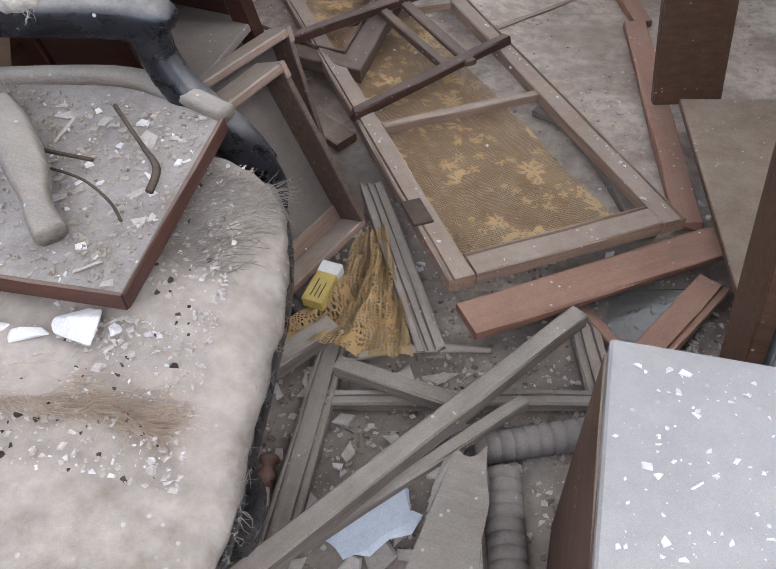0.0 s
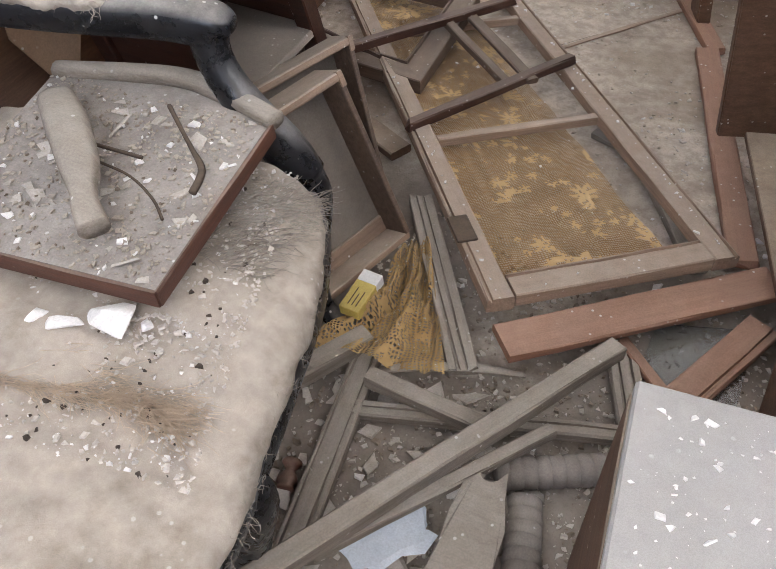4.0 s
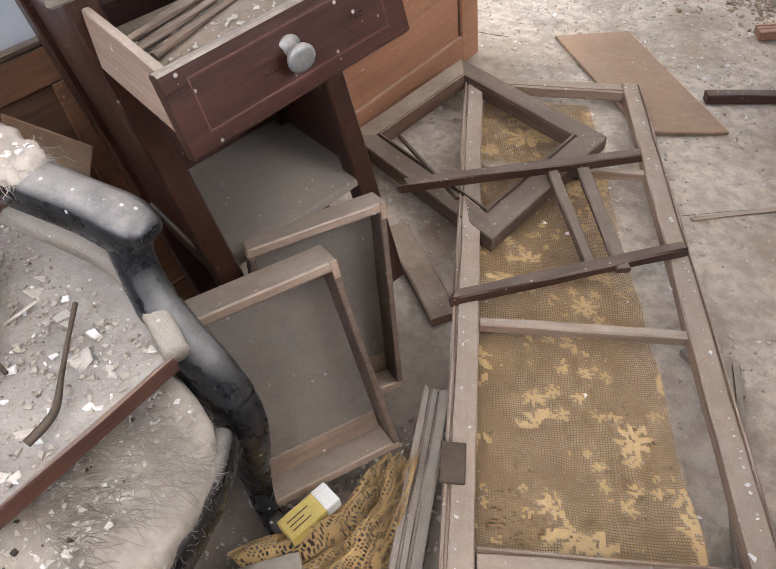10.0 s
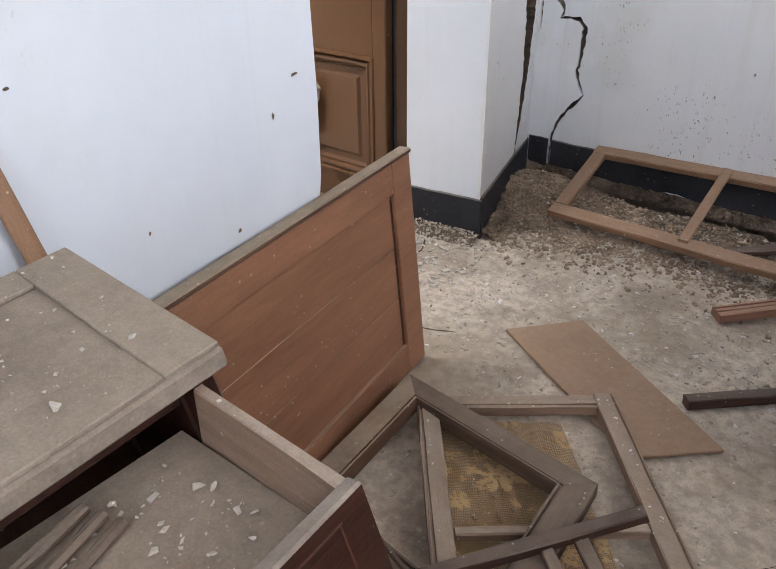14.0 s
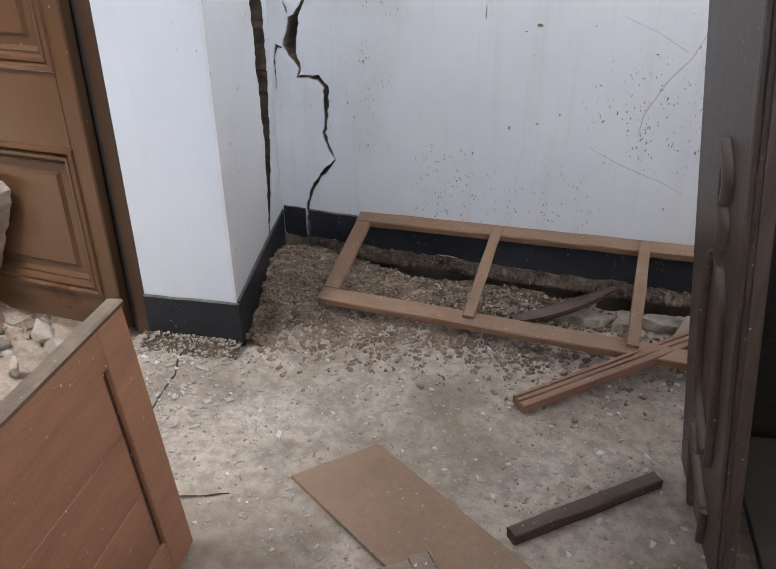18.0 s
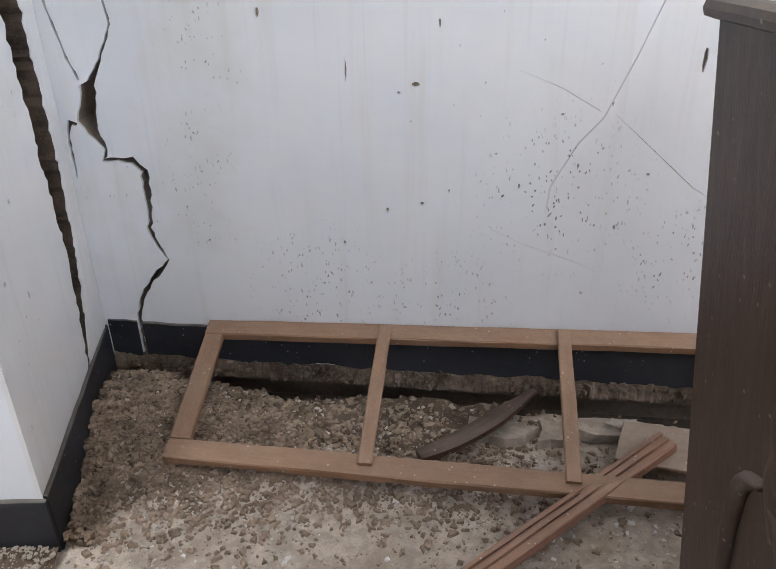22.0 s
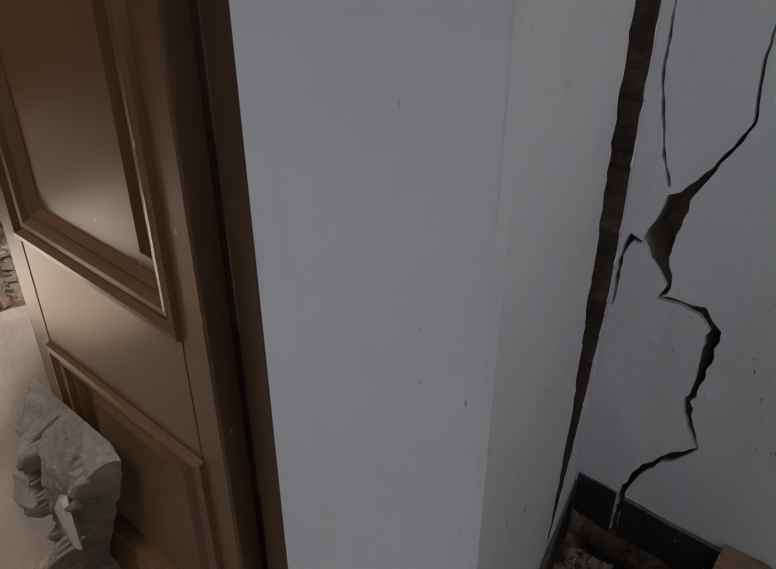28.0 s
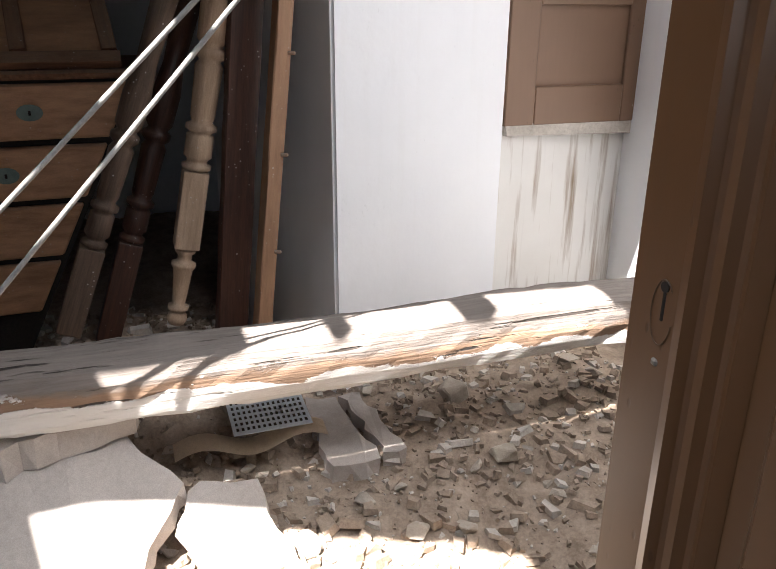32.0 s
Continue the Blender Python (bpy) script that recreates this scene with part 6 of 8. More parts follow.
bed_frame()
bm = sweep([(-0.09, 3.742, 0.052, 0.020, 0.012), (0.00, 3.80, 0.060, 0.026, 0.012), (0.10, 3.89, 0.070, 0.026, 0.012), (0.197, 4.005, 0.075, 0.008, 0.008)], 6, 10, 0.5, (0.6, -0.8, 0))
single("curved_rail", bm, wood_dark, "curved dark wooden rail lying inside the bed frame", "timber")


# ---- armchair with the tabletop on it ----
def lumpy(bm, amp, freq, seed=0.0):
    bm.normal_update()
    for v in bm.verts:
        k = noise.noise(v.co * freq + Vector((seed, 0, 0))) + 0.5 * noise.noise(v.co * freq * 2.7 + Vector((0, seed, 0)))
        v.co += v.normal * amp * k
    return bm


def armchair():
    t = thing("armchair", (0.1, 0.95, 0), "black lacquered carved armchair with a worn straw-stuffed seat, covered in dust", "armchair")
    # front leg flowing into the arm support
    part("front_leg", sweep([(0.248, 1.268, 0.022, 0.022, 0.012), (0.228, 1.268, 0.030, 0.018, 0.018), (0.185, 1.268, 0.070, 0.017, 0.022), (0.178, 1.270, 0.170, 0.021, 0.024),
                             (0.190, 1.268, 0.270, 0.026, 0.032), (0.188, 1.264, 0.345, 0.030, 0.040), (0.160, 1.255, 0.400, 0.028, 0.036)], 6, 14, 0.35, (0, 1, 0)), wood_black, t, "", None, True)
    part("arm_support", sweep([(0.185, 1.262, 0.372, 0.029, 0.040), (0.165, 1.252, 0.425, 0.028, 0.036), (0.138, 1.240, 0.470, 0.029, 0.028), (0.105, 1.238, 0.515, 0.025, 0.025), (0.084, 1.240, 0.556, 0.024, 0.024), (0.078, 1.244, 0.592, 0.026, 0.026)],
                              6, 14, 0.35, (0, 1, 0)), wood_black, t, "", None, True)
    part("armrest", sweep([(0.100, 1.252, 0.590, 0.018, 0.012), (0.096, 1.251, 0.597, 0.028, 0.024), (0.070, 1.243, 0.603, 0.031, 0.028), (0.02, 1.229, 0.606, 0.029, 0.027), (-0.06, 1.205, 0.608, 0.031, 0.027), (-0.16, 1.176, 0.610, 0.032, 0.027),
                          (-0.32, 1.130, 0.615, 0.030, 0.026)], 6, 18, 0.55, (0.28, -0.96, 0)), wood_black, t, "", None, True)
    part("arm_pad", lumpy(sweep([(-0.045, 1.209, 0.630, 0.024, 0.008), (-0.075, 1.200, 0.636, 0.036, 0.014), (-0.15, 1.178, 0.640, 0.040, 0.019), (-0.24, 1.152, 0.644, 0.040, 0.020), (-0.34, 1.124, 0.646, 0.030, 0.014)], 18, 36, 0.25, (0.28, -0.96, 0)), 0.007, 42.0),
         seat_cloth, t, "torn dusty arm pad", None, True)

    part("front_leg", sweep([(0.395, 0.800, 0.020, 0.018, 0.016), (0.375, 0.800, 0.035, 0.018, 0.018), (0.352, 0.800, 0.10, 0.022, 0.024), (0.362, 0.800, 0.20, 0.028, 0.032), (0.375, 0.800, 0.30, 0.034, 0.040), (0.355, 0.800, 0.38, 0.030, 0.034)],
                            6, 14, 0.35, (0, 1, 0)), wood_black, t, "", None, True)
    part("back_leg", sweep([(-0.36, 1.12, 0.0, 0.02, 0.02), (-0.32, 1.12, 0.2, 0.022, 0.022), (-0.31, 1.12, 0.64, 0.024, 0.024), (-0.36, 1.12, 1.0, 0.022, 0.022)], 4, 10, 0.5, (0, 1, 0)), wood_black, t, "", None, True)
    part("back_leg", sweep([(-0.30, 0.62, 0.0, 0.02, 0.02), (-0.26, 0.62, 0.2, 0.022, 0.022), (-0.25, 0.62, 0.64, 0.024, 0.024), (-0.30, 0.62, 1.0, 0.022, 0.022)], 4, 10, 0.5, (0, 1, 0)), wood_black, t, "", None, True)
    part("front_rail", sweep([(0.225, 1.222, 0.345, 0.016, 0.034), (0.272, 1.165, 0.345, 0.016, 0.034), (0.318, 1.065, 0.343, 0.016, 0.036), (0.352, 0.950, 0.345, 0.016, 0.034), (0.385, 0.820, 0.347, 0.016, 0.034), (0.412, 0.68, 0.347, 0.016, 0.034), (0.415, 0.46, 0.347, 0.016, 0.034)],
                             6, 12, 0.5, (0.94, 0.33, 0)), wood_black, t, "", None, True)
    m, ln = along((0.190, 1.250, 0.345), (-0.31, 1.16, 0.350))
    part("side_rail", worn_bar(ln, 0.028, 0.070, 0.010, 0.002, 4), wood_black, t, "", m)
    # seat: lumpy cushion with a rolled, torn front edge
    bm = bmesh.new()
    front = smooth_path([(0.15, 1.222), (0.21, 1.212), (0.262, 1.178), (0.292, 1.135), (0.334, 1.05), (0.365, 0.95), (0.393, 0.83), (0.415, 0.76), (0.427, 0.68), (0.430, 0.56), (0.420, 0.44)], 12)
    D, C = Vector((-0.31, 1.16)), Vector((-0.20, 0.38))
    nv = len(front) - 1
    roll = ((-0.006, 0.364), (0.003, 0.372), (0.008, 0.382), (0.008, 0.394), (0.001, 0.405), (-0.010, 0.412), (-0.024, 0.417), (-0.045, 0.420))
    nu = 70
    g = []
    for i in range(len(roll) + nu):
        row = []
        for j in range(nv + 1):
            p = Vector(front[j])
            back = D.lerp(C, j / nv)
            d = (back - p).normalized()
            if i < len(roll):
                o, z = roll[i]
                q = p - d * o + d * 0.004 * noise.noise(Vector((p.x * 40, p.y * 40, i * 0.6)))
            else:
                w = (i - len(roll) + 1) / nu
                q, z = (p + d * 0.045).lerp(back, w), 0.420 + 0.012 * math.sin(w * 3.1)
            z += 0.010 * noise.noise(Vector((q.x * 9, q.y * 9, 0))) + 0.005 * noise.noise(Vector((q.x * 33, q.y * 33, 2))) + 0.004 * noise.noise(Vector((q.x * 14 + q.y * 40, q.y * 9 - q.x * 20, 7)))
            if i < 4:
                z += 0.016 * noise.noise(Vector((p.x * 28, p.y * 28, 5))) - 0.004
            row.append(bm.verts.new((q.x, q.y, z)))
        g.append(row)
    for a, b in zip(g, g[1:]):
        for j in range(nv):
            bm.faces.new((a[j], b[j], b[j + 1], a[j + 1]))
    part("seat", bm, seat_cloth, t, "worn beige seat stuffing under dust", None, True)
    return t


armchair()


def strands(name, root, reach, n, length, radius, material, label, seed, droop=0.3, wild=1.0):
    """Loose fibres as thin crooked three-sided tubes, in one mesh."""
    rnd = random.Random(seed)
    vs, fs = [], []
    for _ in range(n):
        p = Vector(root(rnd))
        d = (Vector(reach) + Vector((rnd.gauss(0, 0.6 * wild), rnd.gauss(0, 0.6 * wild), rnd.gauss(0, 0.35 * wild)))).normalized()
        k, prev = 6, None
        ln = length * rnd.uniform(0.4, 1.3)
        for i in range(k + 1):
            s = Vector((0, 0, 1)).cross(d)
            s = s.normalized() if s.length > 1e-4 else Vector((1, 0, 0))
            u = d.cross(s)
            r = radius * (1 - 0.5 * i / k)
            base = len(vs)
            for a in (0, 2.1, 4.2):
                vs.append(tuple(p + (s * math.cos(a) + u * math.sin(a)) * r))
            if prev is not None:
                for j in range(3):
                    fs.append((prev + j, prev + (j + 1) % 3, base + (j + 1) % 3, base + j))
            prev = base
            p = p + d * ln / k
            d = (d + Vector((rnd.gauss(0, 0.35 * wild), rnd.gauss(0, 0.35 * wild), rnd.gauss(0, 0.25 * wild) - droop * 0.3))).normalized()
    me = bpy.data.meshes.new(name)
    me.from_pydata(vs, [], fs)
    me.materials.append(material)
    return tagged(new(name, me), label, "fibres", "", "stuff")


EDGE = smooth_path([(0.21, 1.214), (0.266, 1.180), (0.296, 1.137), (0.338, 1.05), (0.369, 0.95), (0.397, 0.83), (0.419, 0.76), (0.429, 0.70)], 12)


def on_edge(r):
    p = EDGE[int(r.random() ** 1.4 * (len(EDGE) - 1))]
    return Vector((p[0] + r.uniform(-0.003, 0.007), p[1] + r.uniform(-0.003, 0.004), r.uniform(0.358, 0.400)))


strands("seat_threads", on_edge, (0.25, 0.08, -0.8), 230, 0.020, 0.0005, thread_mat, "short curled threads hanging from the torn seat edge", 3, 0.9, 1.9)
TUFT = smooth_path([(0.10, 0.755, 0.006), (0.16, 0.768, 0.008), (0.234, 0.790, 0.012), (0.290, 0.797, 0.020), (0.315, 0.798, 0.026)], 12)


def in_tuft(r):
    x, y, w = TUFT[int(r.random() ** 0.8 * (len(TUFT) - 1))]
    return Vector((x + r.uniform(-0.01, 0.01), y + r.gauss(0, 0.5) * w, 0.427 + abs(r.gauss(0, 0.004))))


strands("straw_tuft", in_tuft, (1.0, 0.06, 0.05), 620, 0.050, 0.0005, fibre_mat, "tuft of light brown straw stuffing on the seat", 5, 0.15, 0.5)
strands("straw_wisps", lambda r: Vector((0.10 + 0.14 * r.random(), 0.806 + r.gauss(0, 0.008), 0.428)), (1.0, 0.15, 0.0), 90, 0.060, 0.0005, fibre_mat, "thin wisps of straw lying on the seat", 15, 0.1, 0.3)
strands("straw_on_seat", lambda r: Vector((0.17 + 0.12 * r.random(), 1.00 + 0.17 * r.random(), 0.428)), (0.6, 0.5, 0.0), 520, 0.034, 0.0006, thread_mat, "straw worked out of the seat", 6, 0.1, 0.5)
strands("pad_threads", lambda r: Vector((-0.045 - 0.06 * r.random() ** 2, 1.205 + r.uniform(-0.034, 0.034), 0.636 + r.uniform(-0.012, 0.008))), (0.5, 0.0, -0.5), 160, 0.022, 0.0006, seat_cloth, "torn threads at the end of the arm pad", 8, 0.6, 1.3)


def table_top():
    t = thing("table_leaf", (0.03, 1.05, 0.43), "reddish table leaf with moulded edge, heaped with dust", "tabletop")
    TR, BR, BL, TL = Vector((0.188, 1.208, 0.497)), Vector((0.226, 0.903, 0.477)), Vector((-0.12, 0.860, 0.470)), Vector((-0.18, 1.190, 0.500))
    bm = bmesh.new()
    rim = [TR, BR, BL, TL] + [Vector(p[:3]) for p in smooth_path([(*TL,), (-0.09, 1.226, 0.500), (0.0, 1.234, 0.500), (0.10, 1.229, 0.499), (*TR,)], 5)[1:-1]]
    hi, lo = [bm.verts.new(p) for p in rim], [bm.verts.new(p - Vector((0, 0, 0.022))) for p in rim]
    bm.faces.new(hi), bm.faces.new(list(reversed(lo)))
    for a in range(len(rim)):
        b = (a + 1) % len(rim)
        bm.faces.new((lo[a], lo[b], hi[b], hi[a]))
    part("leaf", bm, dust_grey, t, "leaf buried in dust")
    for a, b in ((TR, BR), (BR, BL)):
        m, ln = along(a + Vector((0, 0, -0.011)), b + Vector((0, 0, -0.011)))
        part("edge", worn_bar(ln, 0.006, 0.026, 0.002, 0.0006, 3), wood_redbrown, t, "reddish-brown bare edge", m)
    part("moulding", sweep([(*(TR + Vector((0.004, 0.004, 0.002))), 0.016, 0.013), (0.10, 1.232, 0.505, 0.016, 0.013), (0.0, 1.236, 0.508, 0.016, 0.013), (*TL, 0.016, 0.013)], 6, 10, 0.3, (0, 1, 0)), wood_grey, t, "grey moulded edge", None, True)
    return t


table_top()
bm = sweep([(-0.09, 1.105, 0.520, 0.026, 0.020), (-0.02, 1.055, 0.532, 0.028, 0.020), (0.055, 0.995, 0.530, 0.024, 0.018), (0.085, 0.965, 0.524, 0.016, 0.014), (0.100, 0.950, 0.518, 0.017, 0.015), (0.128, 0.930, 0.512, 0.019, 0.014)], 6, 14, 0.35, (0.6, 0.8, 0))
single("chair_leg", bm, wood_grey, "dusty grey cabriole chair leg lying on the table leaf", "chair leg", None, True)
for i, pts in enumerate(([(0.010, 1.060, 0.508, 0.0028, 0.0028), (0.085, 1.065, 0.506, 0.0028, 0.0028)], [(0.050, 1.168, 0.512, 0.0035, 0.0035), (0.100, 1.130, 0.510, 0.003, 0.003), (0.135, 1.104, 0.508, 0.0035, 0.0035), (0.170, 1.076, 0.505, 0.005, 0.004), (0.181, 1.039, 0.500, 0.005, 0.003)],
                         [(0.040, 1.035, 0.506, 0.002, 0.002), (0.100, 1.025, 0.510, 0.002, 0.002), (0.150, 1.005, 0.506, 0.002, 0.002), (0.178, 0.985, 0.500, 0.002, 0.002)])):
    single("iron_wire", sweep(pts, 5, 6), rust_mat, "bent rusty iron wire in the dust", "wire", None, True, "bits of iron wire")


# ---- small box, white-topped stool ----
def medicine_box():
    t = thing("small_carton", (0.235, 1.325, 0.05), "small yellow card box with a white end", "carton")
    a, b = Vector((0.250, 1.258, 0.082)), Vector((0.254, 1.350, 0.092))
    m, ln = along(a, b)
    part("body", box((0, -0.020, -0.012), (ln * 0.72, 0.020, 0.012), 0.001), card_yellow, t, "", m)
    part("end_flap", box((ln * 0.72, -0.020, -0.012), (ln, 0.020, 0.012), 0.001), card_white, t, "white end", m)
    for k, (x0, x1) in enumerate(((0.010, 0.045), (0.010, 0.038), (0.010, 0.05))):
        part("print_line", box((x0, -0.010 + k * 0.008, 0.0121), (x1, -0.008 + k * 0.008, 0.0126)), rust_mat, t, "", m)
    return t


medicine_box()


def stool():
    t = thing("side_table", (0.9, 0.9, 0), "pale laminate-topped low table with brown wooden sides", "low table")
    A, B, C, D = Vector((0.733, 1.020, 0.468)), Vector((1.025, 1.050, 0.468)), Vector((1.060, 0.60, 0.468)), Vector((0.775, 0.58, 0.468))
    part("top", slab(A, B, C, D, 0.018, 0.003), laminate, t, "grey-white laminate top flecked with plaster")
    for a, b in ((A, D), (A, B), (B, C), (D, C)):
        m, ln = along(a + Vector((0.006, 0, -0.235)), b + Vector((0.006, 0, -0.235)))
        part("side_board", worn_bar(ln, 0.014, 0.42, 0.003, 0.0008, 2), wood_brown, t, "", m)
    return t


stool()


# ---- the wardrobe, leaning ----
def lean(p):
    """The wardrobe leans over towards the room."""
    return Vector((p.x - 0.135 * p.z, p.y - 0.045 * p.z, p.z))


def lean_slab(a, b, z0, z1, thick, bevel=0.003):
    """An upright board from a to b in plan between two heights, leaning with the wardrobe."""
    a, b = Vector((*a, 0)), Vector((*b, 0))
    d = (b - a).normalized()
    n = Vector((-d.y, d.x, 0)) * thick / 2
    bm = bmesh.new()
    lo = [a + n, b + n, b - n, a - n]
    vs = [bm.verts.new(lean(p + Vector((0, 0, z)))) for z in (z0, z1) for p in lo]
    bm.faces.new(vs[4:]), bm.faces.new(vs[3::-1])
    for i in range(4):
        j = (i + 1) % 4
        bm.faces.new((vs[i], vs[j], vs[4 + j], vs[4 + i]))
    if bevel:
        bmesh.ops.bevel(bm, geom=bm.edges[:], offset=bevel, segments=2, affect="EDGES")
    return bm


def wardrobe():
    t = thing("wardrobe", (1.0, 2.2, 0), "leaning brown wardrobe with a pale water-stained end panel", "wardrobe")
    n0, n1 = (0.990, 1.268), (1.75, 1.42)
    h = 1.2
    part("end_stile", lean_slab((0.990, 1.268), (1.035, 1.277), 0.03, h, 0.028), stained, t, "pale worn stile")
    for z0, z1 in ((0.08, 0.30), (0.302, 0.555), (0.557, 0.82), (0.822, 1.10), (1.102, h)):
        part("end_board", lean_slab((1.035, 1.284), (1.70, 1.417), z0, z1, 0.014, 0.002), stained, t, "pale board with brown water rings")
    part("end_rail", lean_slab((1.035, 1.277), (1.70, 1.41), 0.03, 0.085, 0.026), stained, t)
    part("front_stile", lean_slab((0.974, 1.262), (0.955, 1.385), 0.0, h, 0.026), wood_brown, t, "brown front stile")
    part("divider", lean_slab((0.752, 2.110), (0.90, 2.165), 0.06, 1.15, 0.024), wood_brown, t, "brown inner panel")
    part("bottom_board", slab((0.97, 1.42, 0.10), (0.80, 2.08, 0.10), (1.45, 2.25, 0.12), (1.62, 1.58, 0.12), 0.016), wood_brown, t)
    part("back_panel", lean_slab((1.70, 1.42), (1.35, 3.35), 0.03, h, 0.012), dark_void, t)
    return t


wardrobe()


def carved_cabinet():
    """The far end: a carved door leaf hanging open on a dark empty carcase."""
    t = thing("carved_cabinet", (0.6, 3.0, 0), "dark brown cabinet with a carved door, leaning and empty", "cabinet")
    far, near = Vector((0.420, 3.255, 0)), Vector((0.480, 2.860, 0))
    leaf = part("door_leaf", lean_slab((far.x, far.y), (near.x, near.y), 0.055, 1.17, 0.028, 0.006), wood_carved, t, "dark door leaf with carving")
    d = (near - far).normalized()
    out = Vector((-abs(d.y), -abs(d.x), 0))

    def on(u, z, o=0.016):
        p = far + d * u
        return lean(Vector((p.x, p.y, z))) + out * o

    part("edge_moulding", sweep([(*on(0.375, 0.06), 0.010, 0.006), (*on(0.375, 0.6), 0.010, 0.006), (*on(0.375, 1.165), 0.010, 0.006)], 4, 8, 0.4, tuple(d)), wood_carved, leaf)
    part("cornice", sweep([(*on(-0.005, 1.165, 0.006), 0.022, 0.012), (*on(0.20, 1.175, 0.006), 0.022, 0.012), (*on(0.402, 1.165, 0.006), 0.022, 0.012)], 4, 10, 0.4, tuple(out)), wood_carved, leaf)
    # carved relief: a stem with husks, two cartouches
    for pts in (
            [(0.170, 0.86, 0.004), (0.165, 0.80, 0.010), (0.178, 0.76, 0.016), (0.168, 0.72, 0.012), (0.185, 0.66, 0.008)],
            [(0.150, 0.70, 0.004), (0.115, 0.66, 0.008), (0.100, 0.56, 0.008), (0.098, 0.46, 0.007), (0.110, 0.37, 0.006), (0.150, 0.33, 0.006), (0.185, 0.30, 0.005)],
            [(0.175, 0.70, 0.005), (0.200, 0.64, 0.008), (0.208, 0.52, 0.008), (0.210, 0.40, 0.007), (0.205, 0.29, 0.005)],
            [(0.110, 0.31, 0.005), (0.125, 0.335, 0.008), (0.145, 0.31, 0.008), (0.150, 0.27, 0.006), (0.140, 0.25, 0.004)],
            [(0.085, 0.27, 0.006), (0.115, 0.225, 0.009), (0.165, 0.185, 0.009), (0.205, 0.175, 0.007)],
            [(0.205, 0.175, 0.006), (0.200, 0.13, 0.006), (0.190, 0.07, 0.005)],
            [(0.090, 0.24, 0.005), (0.095, 0.15, 0.006), (0.110, 0.07, 0.005)],
            [(0.160, 0.90, 0.003), (0.178, 0.87, 0.009), (0.185, 0.83, 0.010), (0.172, 0.80, 0.006)]):
        part("carving", sweep([(*on(u * 1.25 + 0.02, z, 0.015), r * 1.7, 0.013) for u, z, r in pts], 5, 10, 0.0, tuple(d)), wood_carved, leaf, "", None, True)
    part("top_board", slab(lean(Vector((0.475, 3.24, 1.14))), lean(Vector((0.505, 2.90, 1.14))), lean(Vector((0.95, 2.98, 1.16))), lean(Vector((0.92, 3.32, 1.16))), 0.030, 0.004), wood_brown, t, "dusty brown top board")
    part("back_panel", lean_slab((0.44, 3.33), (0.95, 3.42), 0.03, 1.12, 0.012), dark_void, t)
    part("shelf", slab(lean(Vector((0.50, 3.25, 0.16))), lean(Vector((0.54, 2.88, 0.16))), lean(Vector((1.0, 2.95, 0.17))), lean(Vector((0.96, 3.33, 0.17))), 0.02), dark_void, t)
    part("stile", lean_slab((0.590, 2.780), (0.625, 2.690), 0.0, 1.15, 0.036), wood_brown, t)
    part("hanging_rail", sweep([(0.345, 3.10, 1.052, 0.004, 0.004), (0.375, 3.04, 1.068, 0.004, 0.004), (0.42, 2.99, 1.082, 0.004, 0.004)], 3, 8), rope_mat, t, "thin pale metal rail")
    return t


carved_cabinet()


# ---- the ruined room beyond ----
def fallen_beam():
    bm = bmesh.new()
    rings = []
    n, seg = 60, 18
    for i in range(n + 1):
        u = i / n
        x, y, z = -3.03 + 0.03 * math.sin(u * 3), 1.7 + 2.95 * u, 0.575 - 0.062 * u + 0.008 * math.sin(u * 9 + 1)
        ring = []
        for j in range(seg):
            a = 2 * math.pi * j / seg
            r = 0.094 * (1 + 0.13 * noise.noise(Vector((math.cos(a) * 1.5, u * 9, math.sin(a) * 1.5))) + 0.07 * noise.noise(Vector((math.cos(a) * 4, u * 40, math.sin(a) * 4))))
            k = (1 / max(abs(math.cos(a)), abs(math.sin(a)))) * 0.35 + 0.65
            ring.append(bm.verts.new((x + math.cos(a) * r * k, y, z + math.sin(a) * r * k)))
        rings.append(ring)
    for r, s in zip(rings, rings[1:]):
        for j in range(seg):
            bm.faces.new((r[j], r[(j + 1) % seg], s[(j + 1) % seg], s[j]))
    bm.faces.new(rings[0]), bm.faces.new(list(reversed(rings[-1])))
    m = Matrix.Rotation(radians(90), 4, "Z")
    for v in bm.verts:
        v.co = m.inverted() @ v.co
    return single("fallen_beam", bm, beam_mat, "thick old roof beam crusted with whitewash, fallen across the room", "beam", m)


fallen_beam()



def bedpost(a, b, spans, material, label):
    """A leaning post: turned stretches, given as (distance, radius) pairs, between square blocks (from, to, half width)."""
    t = thing("bedpost", a, label, "bedpost", "turned bedposts")
    m, _ = along(a, b)
    for sp in spans:
        if sp[0] == "block":
            _, s0, s1, w = sp
            bm = box((s0, -w, -w), (s1, w, w), 0.006, 2)
            part("block", bm, material, t, "", m)
        else:
            part("turning", lathe(sp[1], 20), material, t, "", m, True)


